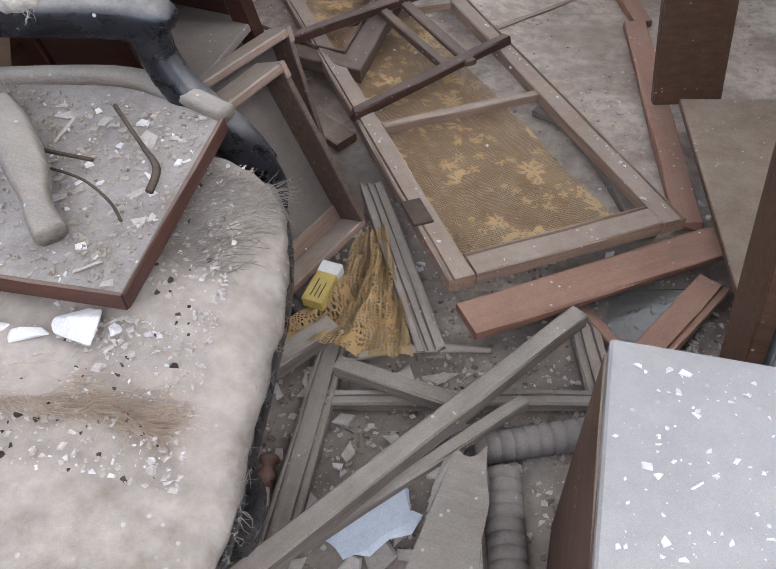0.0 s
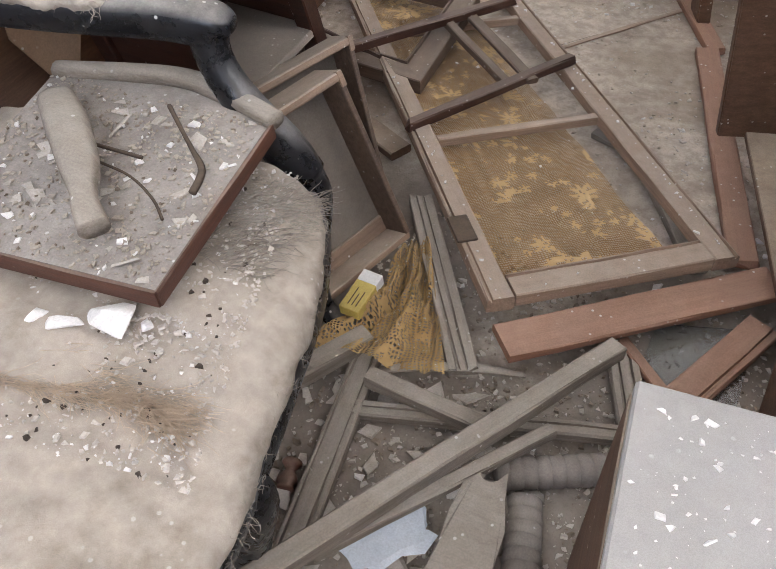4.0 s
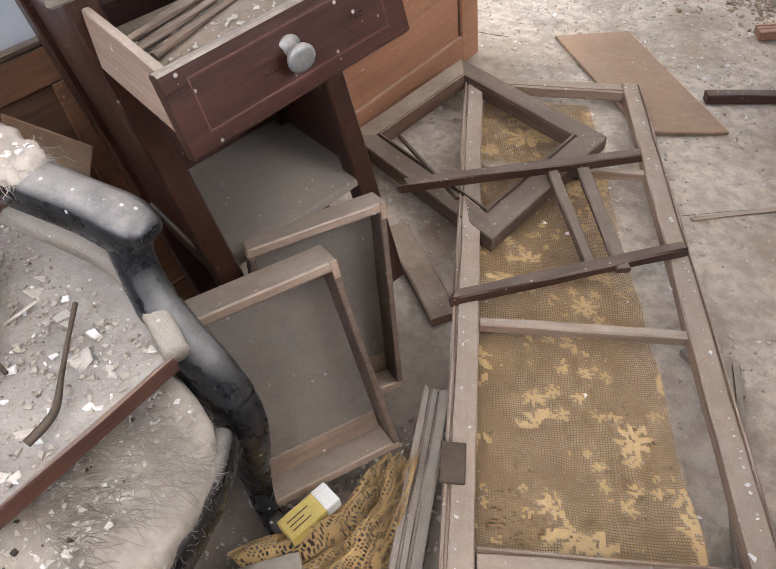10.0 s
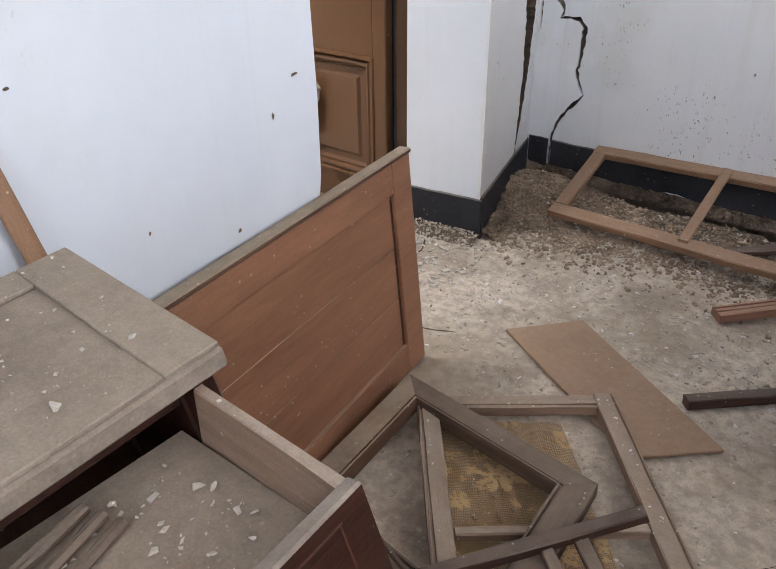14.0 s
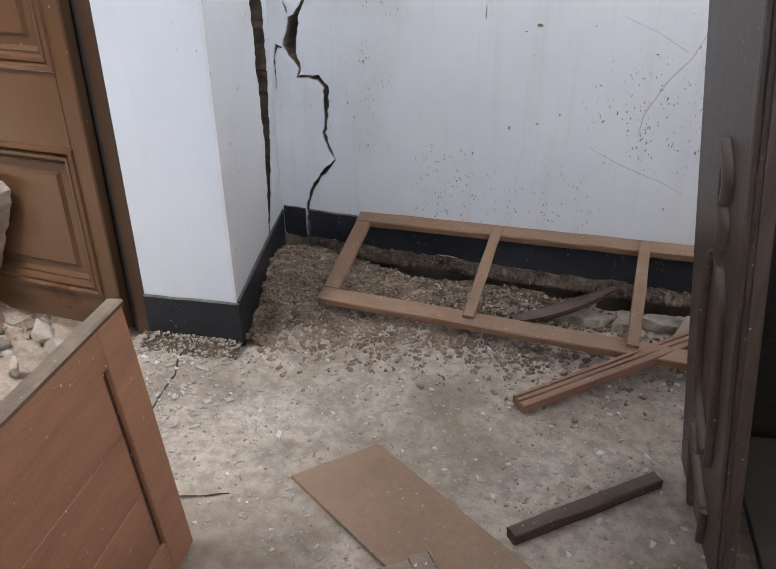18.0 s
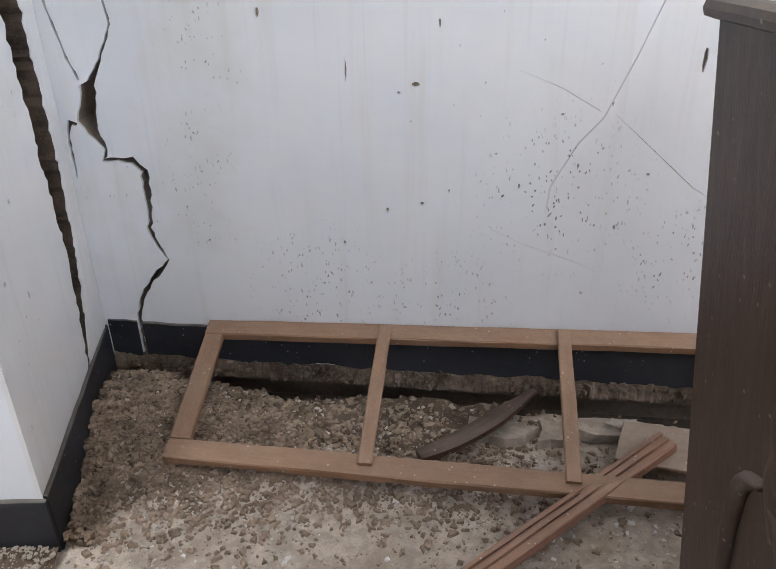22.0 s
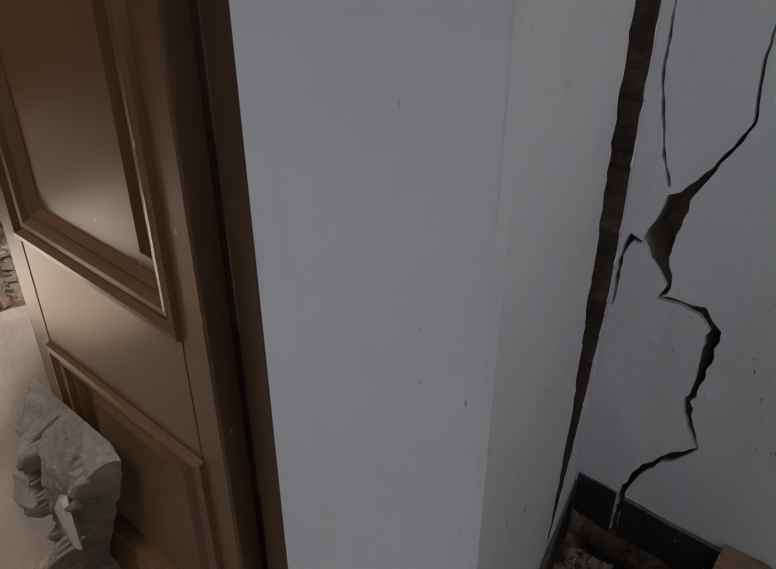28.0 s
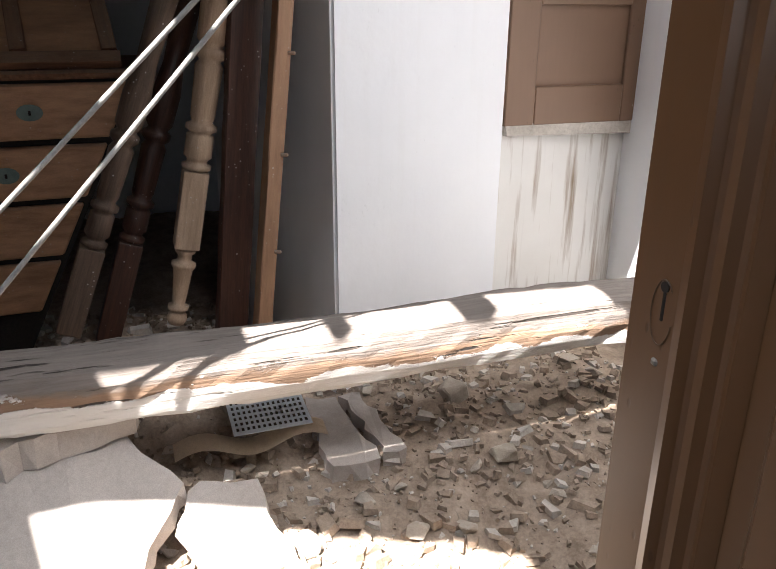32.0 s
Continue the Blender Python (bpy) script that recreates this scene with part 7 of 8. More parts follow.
SHAFT = lambda s, r: [(s, r * 0.70), (s + 0.006, r * 1.02), (s + 0.018, r * 1.05), (s + 0.024, r * 0.74), (s + 0.034, r * 0.74), (s + 0.042, r), (s + 0.105, r * 0.96), (s + 0.112, r * 0.74), (s + 0.120, r * 1.1), (s + 0.134, r * 1.1), (s + 0.142, r * 0.72),
                      (s + 0.160, r * 0.86), (s + 0.30, r * 0.98), (s + 0.315, r * 0.74), (s + 0.328, r * 1.12), (s + 0.345, r * 1.12), (s + 0.355, r * 0.74), (s + 0.372, r * 1.05), (s + 0.46, r * 1.1), (s + 0.55, r * 0.8), (s + 0.75, r)]
bedpost((-3.5, 3.038, 0.455), (-3.5, 3.236, 1.406),
        [("turn", [(0, 0.008), (0.006, 0.024), (0.022, 0.031), (0.040, 0.027), (0.048, 0.018), (0.054, 0.031), (0.066, 0.032), (0.072, 0.019), (0.10, 0.022), (0.185, 0.029), (0.195, 0.036), (0.206, 0.037), (0.214, 0.021), (0.232, 0.021), (0.240, 0.030), (0.2545, 0.031)]),
         ("block", 0.255, 0.492, 0.037), ("turn", SHAFT(0.4925, 0.041))], wood_pale, "pale turned wooden bedpost leaning in the corner")
bedpost((-3.5, 2.728, 0.475), (-3.5, 3.085, 1.38),
        [("block", 0.0, 0.275, 0.036), ("turn", SHAFT(0.2755, 0.036))], wood_umber, "brown turned bedpost leaning in the corner")
bedpost((-3.58, 2.83, 0.40), (-3.58, 3.165, 1.40),
        [("block", 0.0, 0.330, 0.036), ("turn", SHAFT(0.3305, 0.037))], wood_dark, "dark turned bedpost leaning behind the others")
plank = thing("upright_plank", (-3.4, 3.262, 0.20), "orange-brown plank with small pegs standing on end", "plank", "planks in the corner")
bar("board", (-3.4, 3.262, 0.20), (-3.4, 3.448, 1.85), 0.050, 0.040, wood_caramel, plank, "", (1, 0.3, 0))
for z in (0.70, 0.99, 1.27):
    y = 3.262 + 0.186 * (z - 0.20) / 1.65
    pm, _ = along((-3.385, y + 0.020, z), (-3.37, y + 0.045, z + 0.002))
    part("peg", lathe([(0, 0.006), (0.018, 0.0055), (0.021, 0.003)], 10), wood_tan, plank, "small pale peg", pm)
lone_bar("upright_plank", (-3.47, 3.18, 0.20), (-3.47, 3.36, 1.9), 0.10, 0.030, wood_dark, "dark plank standing on end", "plank", up=(1, 0.3, 0), group="planks in the corner")


def chest():
    """Bow-fronted old chest, racked so that its foot is pushed away from the bedposts."""
    t = thing("chest_of_drawers", (-3.95, 2.35, 0), "old orange-brown chest of drawers standing askew among rubble", "chest of drawers")
    x0, x1, y0, y1 = -4.3, -3.72, 1.95, 3.02

    def skewed(lo, hi, bevel=0.004):
        bm = box(lo, hi, bevel)
        for v in bm.verts:
            v.co.y += 0.50 * min(0.0, v.co.z - 1.19)
        return bm

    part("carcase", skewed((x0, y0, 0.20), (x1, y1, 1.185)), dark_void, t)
    part("top", skewed((x0 - 0.02, y0 - 0.02, 1.187), (x1 + 0.045, y1 + 0.03, 1.212), 0.008), wood_worn, t)
    for z0, z1 in ((1.015, 1.175), (0.835, 0.995), (0.655, 0.815), (0.475, 0.635)):
        dr = part("drawer_front", skewed((x1, y0 + 0.03, z0), (x1 + 0.030, y1 - 0.02, z1), 0.006), wood_chest, t)
        yc, zc = 2.70 + 0.5 * (z0 - 1.015), (z0 + z1) / 2
        m, _ = along((x1 + 0.030, yc, zc), (x1 + 0.040, yc, zc))
        plate = lathe([(0, 0.030), (0.004, 0.030), (0.006, 0.010)], 20)
        for v in plate.verts:
            v.co = (v.co.x, v.co.y * 1.2, v.co.z * 0.8) if abs((m.to_3x3() @ Vector((0, 1, 0))).y) > 0.5 else (v.co.x, v.co.y * 0.8, v.co.z * 1.2)
        part("lock_plate", plate, verdigris, dr, "greenish oval lock plate", m)
        part("keyhole", box((x1 + 0.034, yc - 0.004, zc - 0.008), (x1 + 0.0375, yc + 0.004, zc + 0.007), 0.002), dark_void, dr, "dark keyhole")
    return t


chest()


def framed_panel():
    """An orange framed door leaf laid on the chest, one end up."""
    t = thing("framed_panel", (-3.8, 2.75, 1.22), "orange-brown framed wooden panel leaning on the chest", "panel")
    a, b, c, d = Vector((-3.70, 2.42, 1.225)), Vector((-3.70, 2.97, 1.225)), Vector((-3.98, 2.93, 1.52)), Vector((-3.98, 2.40, 1.52))
    q = quad_map(a, b, c, d)
    part("panel", slab(q(0.08, 0.1), q(0.92, 0.1), q(0.92, 0.9), q(0.08, 0.9), 0.012, 0), wood_chest, t)
    for u0, v0, u1, v1 in ((0, 0.05, 1, 0.05), (0, 0.95, 1, 0.95), (0.05, 0.12, 0.05, 0.88), (0.95, 0.12, 0.95, 0.88), (0.5, 0.12, 0.5, 0.88)):
        bar("frame_member", q(u0, v0), q(u1, v1), 0.045, 0.030, wood_worn, t, "", (b - a).cross(d - a).normalized())
    return t


framed_panel()
for a, b in (((-2.75, 3.094, 1.404), (-2.75, 2.722, 1.049)), ((-2.75, 3.169, 1.405), (-2.75, 2.696, 0.892))):
    a, b = Vector(a), Vector(b)
    hi, lo = a + (a - b) * ((2.72 - a.z) / (a.z - b.z)), b + (b - a) * 0.9
    single("rope", sweep([(*hi, 0.0052, 0.0052), (*(a.lerp(b, 0.5) + Vector((0, 0, -0.004))), 0.0052, 0.0052), (*lo, 0.0052, 0.0052)], 8, 8), rope_mat, "taut white cord hanging across the room", "rope", None, True, "white cords")


def shutter():
    t = thing("window_shutter", (-3.75, 4.5, 0.95), "brown panelled window shutter above the breast wall", "shutter", "", "structure")
    x, y0, y1, z0, z1 = -3.74, 4.27, 5.2, 0.98, 2.2
    part("panel", box((x - 0.03, y0, z0), (x, y1, z1), 0.003), shutter_paint, t)
    for a, b, c, d in ((y0, y0 + 0.12, z0, z1), (y0 + 0.50, y0 + 0.62, z0, z1), (y0 + 0.12, y0 + 0.5, z0, z0 + 0.14), (y0 + 0.12, y0 + 0.5, z0 + 0.42, z0 + 0.52)):
        part("frame_member", box((x, a, c), (x + 0.02, b, d), 0.004), shutter_paint, t)
    rod = part("bolt_rod", sweep([(x + 0.05, y0 + 0.62, 0.98, 0.008, 0.008), (x + 0.05, y0 + 0.63, 2.0, 0.008, 0.008)], 3, 10), wood_tan, t, "thin pale bolt rod")
    for z in (1.03, 1.20, 1.42):
        rm, _ = along((x + 0.05, y0 + 0.6215, z), (x + 0.05, y0 + 0.6217, z + 0.012))
        part("ring", lathe([(0, 0.011), (0.002, 0.013), (0.008, 0.013), (0.010, 0.011)], 12), knob_mat, rod, "bright metal ring", rm)
    bar("mortar_bed", (x + 0.006, y0, z0 - 0.012), (x + 0.006, y1, z0 - 0.030), 0.022, 0.050, chip_mat, t, "crumbling mortar under the shutter", (0, 0, 1), None, 0.03)
    part("bolt_case", lumpy(box((x + 0.03, y0 + 0.585, 0.845), (x + 0.065, y0 + 0.66, 0.985), 0.012, 3), 0.006, 40.0), rust_mat, t, "rusty broken bolt case")
    return t


shutter()
rnd = random.Random(77)
for i in range(95):
    x, y = rnd.uniform(-3.6, -1.55), rnd.uniform(1.9, 4.5)
    if y < 3.55 and x > -1.9 and y > 3.2:
        continue
    s = rnd.choice((0.02, 0.028, 0.035, 0.045, 0.06)) * rnd.uniform(0.7, 1.2)
    m = Matrix.Translation((x, y, rubble_height(x, y) + s * 0.28)) @ Euler((rnd.uniform(-0.4, 0.4), rnd.uniform(-0.4, 0.4), rnd.uniform(0, 6.3))).to_matrix().to_4x4()
    single("rubble_stone", stone((s, s * rnd.uniform(0.6, 1.0), s * rnd.uniform(0.5, 0.9)), i), stone_mat, "broken beige rubble stone", "stone", m, False, "rubble stones")
# broken masonry along the end of the fallen wall, and bits in the doorway
for i, (x, y, z, s) in enumerate(((-1.28, 3.24, 0.025, 0.030), (-1.36, 3.20, 0.025, 0.035), (-1.30, 3.12, 0.02, 0.026), (-1.45, 3.25, 0.03, 0.035), (-1.40, 3.08, 0.02, 0.026), (-1.60, 3.20, 0.03, 0.04),
                                  (-1.61, 3.255, 0.30, 0.045), (-1.68, 3.245, 0.12, 0.036))):
    rnd = random.Random(300 + i)
    m = Matrix.Translation((x, y, z)) @ Euler((rnd.uniform(-0.5, 0.5), rnd.uniform(-0.7, 0.7), rnd.uniform(-0.4, 0.4))).to_matrix().to_4x4()
    single("rubble_stone", stone((s * rnd.uniform(0.9, 1.5), s * rnd.uniform(0.5, 0.7), s * rnd.uniform(0.9, 1.6)), 200 + i, 1.0), stone_mat, "broken beige stone from the collapsed wall", "stone", m, False, "rubble stones")


def plaster_slab(name, corners, thick, seed, label, material=None, category="plaster", jag=0.012):
    """A fallen sheet of plaster with broken edges: corners of its upper face in order."""
    rnd = random.Random(seed)
    cs = [Vector(c) for c in corners]
    ring = []
    for a, b in zip(cs, cs[1:] + cs[:1]):
        n = max(2, int((b - a).length / 0.04))
        for k in range(n):
            ring.append(a.lerp(b, k / n) + Vector((rnd.uniform(-jag, jag), rnd.uniform(-jag, jag), rnd.uniform(-0.003, 0.003))))
    bm = bmesh.new()
    hi = [bm.verts.new(p) for p in ring]
    lo = [bm.verts.new(p + Vector((rnd.uniform(-0.01, 0.01), rnd.uniform(-0.01, 0.01), -thick))) for p in ring]
    bm.faces.new(hi), bm.faces.new(list(reversed(lo)))
    for i in range(len(hi)):
        j = (i + 1) % len(hi)
        bm.faces.new((lo[i], lo[j], hi[j], hi[i]))
    return single(name, bm, material or slab_mat, label, category, None, False, "" if material else "fallen plaster slabs")


def wall_chunk():
    """A rounded lump of the fallen wall by the door: plastered face that sinks away from the door, broken masonry at the end."""
    t = thing("wall_fragment", (-1.95, 3.1, 0), "rounded lump of fallen plastered wall with broken masonry end", "wall fragment")
    ridge = smooth_path([(2.60, 0.04), (2.80, 0.12), (2.95, 0.21), (3.10, 0.335), (3.20, 0.425), (3.28, 0.485), (3.34, 0.515), (3.46, 0.50)], 10)
    section = smooth_path([(-1.74, -0.10), (-1.80, 0.25), (-1.855, 0.62), (-1.895, 0.86), (-1.945, 0.97), (-1.99, 1.0), (-2.05, 0.96), (-2.15, 0.70), (-2.30, 0.20), (-2.40, -0.10)], 6)
    bm = bmesh.new()
    g = []
    for y, top in ridge:
        row = []
        for x, k in section:
            q = Vector((x, y, k * top))
            wob = 0.010 * noise.noise(q * 6) + 0.005 * noise.noise(q * 19) + 0.0025 * noise.noise(q * 55)
            row.append(bm.verts.new((q.x + wob, q.y, q.z + wob)))
        g.append(row)
    for r, s in zip(g, g[1:]):
        for j in range(len(section) - 1):
            bm.faces.new((r[j], s[j], s[j + 1], r[j + 1]))
    part("face", bm, fallen_mat, t, "grey-beige plaster face", None, True)
    # broken end: an uneven crust of set stones, in front of the door's foot
    edge = ((-0.02, -1.70), (0.10, -1.67), (0.22, -1.61), (0.36, -1.54), (0.46, -1.500), (0.515, -1.55), (0.55, -1.62), (0.575, -1.74))
    bm = bmesh.new()
    g = []
    nz, nx = 64, 44
    for i in range(nz + 1):
        z = -0.02 + (0.535 + 0.03 * math.sin(5.0 * i / nz)) * i / nz
        right = np.interp(z, [e[0] for e in edge], [e[1] for e in edge]) + 0.014 * noise.noise(Vector((z * 30, 1, 0)))
        left = -1.765 - 0.07 * max(0, z) + 0.012 * noise.noise(Vector((z * 22, 5, 0)))
        row = []
        for j in range(nx + 1):
            u = j / nx
            x = left + (right - left) * u
            q = Vector((x, z * 0.8, 0)) * 13 + Vector((noise.noise(Vector((x * 20, z * 20, 0))), noise.noise(Vector((x * 20, z * 20, 9))), 0)) * 0.5
            f, pts = noise.voronoi(q)
            bulge = 0.045 * (0.5 + 0.9 * noise.noise(pts[0] * 3.7)) + 0.030 * min(1.0, (f[1] - f[0]) * 2.2)
            rim = min(1.0, 6 * min(1 - u, 1 - i / nz))
            y = 3.325 - (0.030 + bulge + 0.006 * noise.noise(Vector((x * 60, z * 60, 3)))) * rim
            row.append(bm.verts.new((x, y, z)))
        g.append(row)
    for r, s in zip(g, g[1:]):
        for j in range(nx):
            bm.faces.new((r[j], r[j + 1], s[j + 1], s[j]))
    part("broken_end", bm, mortar, t, "broken masonry end")


wall_chunk()
plaster_slab("plaster_slab", [(-2.80, 2.20, 0.30), (-3.00, 2.20, 0.40), (-3.00, 2.86, 0.40), (-2.86, 2.98, 0.32), (-2.62, 2.85, 0.20), (-2.62, 2.3, 0.18)], 0.05, 4, "grey fallen plaster slab below the beam")
plaster_slab("plaster_slab", [(-2.78, 2.96, 0.26), (-2.88, 3.02, 0.30), (-2.86, 3.16, 0.28), (-2.66, 3.24, 0.14), (-2.62, 3.04, 0.16)], 0.04, 5, "small fallen plaster slab")
plaster_slab("plaster_slab", [(-3.02, 2.45, 0.48), (-3.10, 2.45, 0.50), (-3.10, 2.88, 0.50), (-2.98, 2.90, 0.48), (-2.93, 2.6, 0.44)], 0.08, 6, "thick pale plaster lump against the beam")

# broken pieces among the timber near the armchair
plaster_slab("broken_board", [(0.566, 1.020, 0.122), (0.582, 1.046, 0.123), (0.600, 1.030, 0.124), (0.622, 1.056, 0.130), (0.668, 0.83, 0.137), (0.60, 0.80, 0.130), (0.565, 0.80, 0.127)], 0.016, 71, "pale splintered board end on the tubes", wood_grey, "board", 0.004)
plaster_slab("pale_board_piece", [(0.425, 0.885, 0.044), (0.470, 0.950, 0.046), (0.515, 0.995, 0.049), (0.530, 0.968, 0.049), (0.555, 0.965, 0.049), (0.515, 0.915, 0.046), (0.470, 0.870, 0.044)], 0.004, 72, "pale blue broken sheet among the timber", shard_mat, "board", 0.005)

# slatted plank and perforated sheet below the beam
for k, (flat_corners, label) in enumerate(((((-3.33, 3.40), (-3.32, 3.495), (-2.98, 3.535), (-2.965, 3.388)), "grey slab half buried in the rubble, split by a crack"),
                                           (((-3.32, 3.518), (-3.32, 3.575), (-2.995, 3.625), (-2.985, 3.560)), "grey strip of the cracked slab in the rubble"))):
    plaster_slab("plaster_slab", [(x, y, 0.195 + 0.06 * (-2.98 - x)) for x, y in flat_corners], 0.08, 14 + k, label)
sheet = thing("perforated_sheet", (-3.2, 3.25, 0.28), "blue-grey perforated metal sheet under the beam", "metal sheet")
part("rim", slab((-3.05, 3.14, 0.300), (-3.05, 3.36, 0.300), (-3.30, 3.36, 0.325), (-3.30, 3.14, 0.325), 0.003, 0), shard_mat, sheet)
bm = bmesh.new()
for i in range(14):
    for j in range(9):
        add_box(bm, (-3.065 - 0.025 * j - 0.012, 3.150 + 0.0148 * i, 0.3005 + 0.0025 * j), (-3.065 - 0.025 * j, 3.157 + 0.0148 * i, 0.3035 + 0.0025 * j))
part("punched_pattern", bm, dark_void, sheet, "dark round punched holes")

for i, (a, b) in enumerate((((1.09, 1.262, 0.020), (1.17, 1.190, 0.018)), ((1.15, 1.275, 0.018), (1.23, 1.200, 0.020)), ((1.19, 1.285, 0.050), (1.255, 1.215, 0.040)), ((1.27, 1.300, 0.018), (1.33, 1.235, 0.018)))):
    lone_bar("splintered_strip", a, b, 0.030, 0.014, wood_grey, "grey splintered strip of wood under the wardrobe end", "timber", ragged=0.012, group="broken timber on the floor")

# roof tile
bm = bmesh.new()
g = []
for i in range(19):
    row = []
    for j in range(5):
        u, v = i / 18, j / 4
        z = 0.025 * math.sin(u * 2.0 * math.pi * 1.5)
        row.append(bm.verts.new((-3.10 + 0.07 * v, 2.98 + 0.42 * u, 0.275 + 0.8 * z - 0.012 * v)))
    g.append(row)
for a, b in zip(g, g[1:]):
    for j in range(4):
        bm.faces.new((a[j], b[j], b[j + 1], a[j + 1]))
bmesh.ops.solidify(bm, geom=bm.faces[:], thickness=0.016)
single("roof_tile", bm, tile_mat, "wavy buff clay roof tile lying in the rubble", "roof tile", None, True)

# broken plates of the floor slab along the crevice
def floor_plate(corners, label):
    ob = plaster_slab("floor_fragment", corners, 0.03, len(scene.objects), label)
    ob.data.materials[0] = concrete
    ob["group"], ob["category"] = "broken floor plates", "concrete"


floor_plate([(0.02, 3.86, 0.030), (0.16, 3.85, 0.034), (0.20, 3.93, 0.022), (0.04, 3.945, 0.020)], "tilted plate of broken concrete floor by the wall")
floor_plate([(0.30, 3.90, 0.036), (0.52, 3.89, 0.040), (0.54, 3.96, 0.028), (0.31, 3.965, 0.026)], "tilted plate of broken concrete floor by the wall")
floor_plate([(0.205, 3.86, 0.026), (0.27, 3.87, 0.032), (0.265, 3.94, 0.034), (0.22, 3.95, 0.024)], "small tilted plate of broken concrete floor")
plaster_slab("paper_scrap", [(0.375, 3.925, 0.046), (0.44, 3.92, 0.048), (0.452, 3.945, 0.046), (0.385, 3.95, 0.045)], 0.003, 61, "scrap of white paper lying by the wall")

# glass left from the sash
glass = bpy.data.materials.new("dusty_glass")
glass.use_nodes = True
gb = glass.node_tree.nodes["Principled BSDF"]
gb.inputs["Base Color"].default_value = (0.84, 0.88, 0.88, 1)
gb.inputs["Roughness"].default_value, gb.inputs["Transmission Weight"].default_value, gb.inputs["IOR"].default_value = 0.08, 0.94, 1.45
single("glass_pane", slab((0.735, 1.30, 0.018), (0.905, 1.30, 0.016), (0.915, 1.58, 0.020), (0.75, 1.52, 0.022), 0.003, 0), glass, "dusty pane of broken window glass on the floor", "glass")

# ---- countless bits ----
def scatter(n, seed, fn, lo, hi, power=2.0):
    r = random.Random(seed)
    out = []
    while len(out) < n:
        p = fn(r)
        if p is not None:
            out.append((*p, lo + (hi - lo) * r.random() ** power))
    return out


def free_floor(r):
    x, y = r.uniform(-1.2, 1.0), r.uniform(0.6, 4.02)
    if x < -0.62 + (2.39 - y) * 0.13 and y < 2.6:
        return None
    dens = 0.25 + 0.6 * (y > 3.0) + 0.9 * noise.noise(Vector((x * 3, y * 3, 8)))
    if y > floor_edge(x) - 0.01 or r.random() > dens:
        return None
    return x, y, floor_height(x, y)


def heap(r):
    if r.random() < 0.6:
        x, y = r.gauss(-0.78, 0.20), r.gauss(3.78, 0.15)
    else:
        x, y = r.gauss(-0.30, 0.38), r.gauss(3.76, 0.14)
    edge = PC.x + (y - PC.y) * SIDE_D.x / SIDE_D.y + 0.02
    if x < edge or y > floor_edge(x) - 0.005 or y < 3.2:
        return None
    return x, y, floor_height(x, y)


def rubble_mound():
    """Brown earth under the gravel by the far wall, thinning out towards the room."""
    bm = bmesh.new()
    nx, ny = 110, 60
    g = []
    for i in range(nx + 1):
        x = -1.03 + 1.35 * i / nx
        far = floor_edge(x) - 0.004
        col = []
        for j in range(ny + 1):
            y = 3.42 + (far - 3.42) * j / ny
            d = min(math.hypot((x + 0.80) / 0.42, (y - 3.92) / 0.34), math.hypot((x + 0.35) / 0.62, (y - 3.95) / 0.22))
            z = floor_height(x, y) - 0.012 + 0.030 * max(0.0, 1 - d) ** 0.6 + 0.007 * noise.noise(Vector((x * 22, y * 22, 4))) + 0.004 * noise.noise(Vector((x * 60, y * 60, 7)))
            col.append(bm.verts.new((x, y, z)))
        g.append(col)
    for a, b in zip(g, g[1:]):
        for j in range(ny):
            bm.faces.new((a[j], b[j], b[j + 1], a[j + 1]))
    return single("rubble_mound", bm, mound_mat, "mound of brown earth and grit by the wall", "rubble", None, True, "", "stuff")


rubble_mound()


def heap_top(r):
    p = heap(r)
    if p is None:
        return None
    x, y, z = p
    d = min(math.hypot((x + 0.80) / 0.42, (y - 3.92) / 0.34), math.hypot((x + 0.35) / 0.62, (y - 3.95) / 0.22))
    return x, y, max(z, z - 0.012 + 0.030 * max(0.0, 1 - d) ** 0.6)


def foot_rubble(name, a, b, high, wide, seed):
    """Grit banked up along the foot of a wall between two points of the plan."""
    a, b = Vector(a), Vector(b)
    d = (b - a).normalized()
    out = Vector((d.y, -d.x))
    bm = bmesh.new()
    n = max(6, int((b - a).length / 0.012))
    rows = []
    for i in range(n + 1):
        p = a + (b - a) * i / n
        h = high * (0.85 + 0.5 * noise.noise(Vector((i * 0.25, seed, 0))))
        row = []
        for j in range(11):
            u = j / 10
            q = p + out * (0.004 + wide * u)
            row.append(bm.verts.new((*q, floor_height(*q) - 0.006 + h * (1 - u) ** 1.4 + 0.005 * noise.noise(Vector((q.x * 60, q.y * 60, seed))))))
        rows.append(row)
    for r, s in zip(rows, rows[1:]):
        for j in range(10):
            bm.faces.new((r[j], s[j], s[j + 1], r[j + 1]))
    single(name, bm, mound_mat, "grit and earth banked along the foot of the pier", "rubble", None, True, "", "stuff")

    def spot(r):
        u, v = r.random(), r.random() ** 1.3
        q = a + (b - a) * u + out * (0.01 + wide * 1.1 * v)
        return q.x, q.y, floor_height(*q) + high * 0.9 * max(0.0, 1 - v) ** 1.4
    return spot


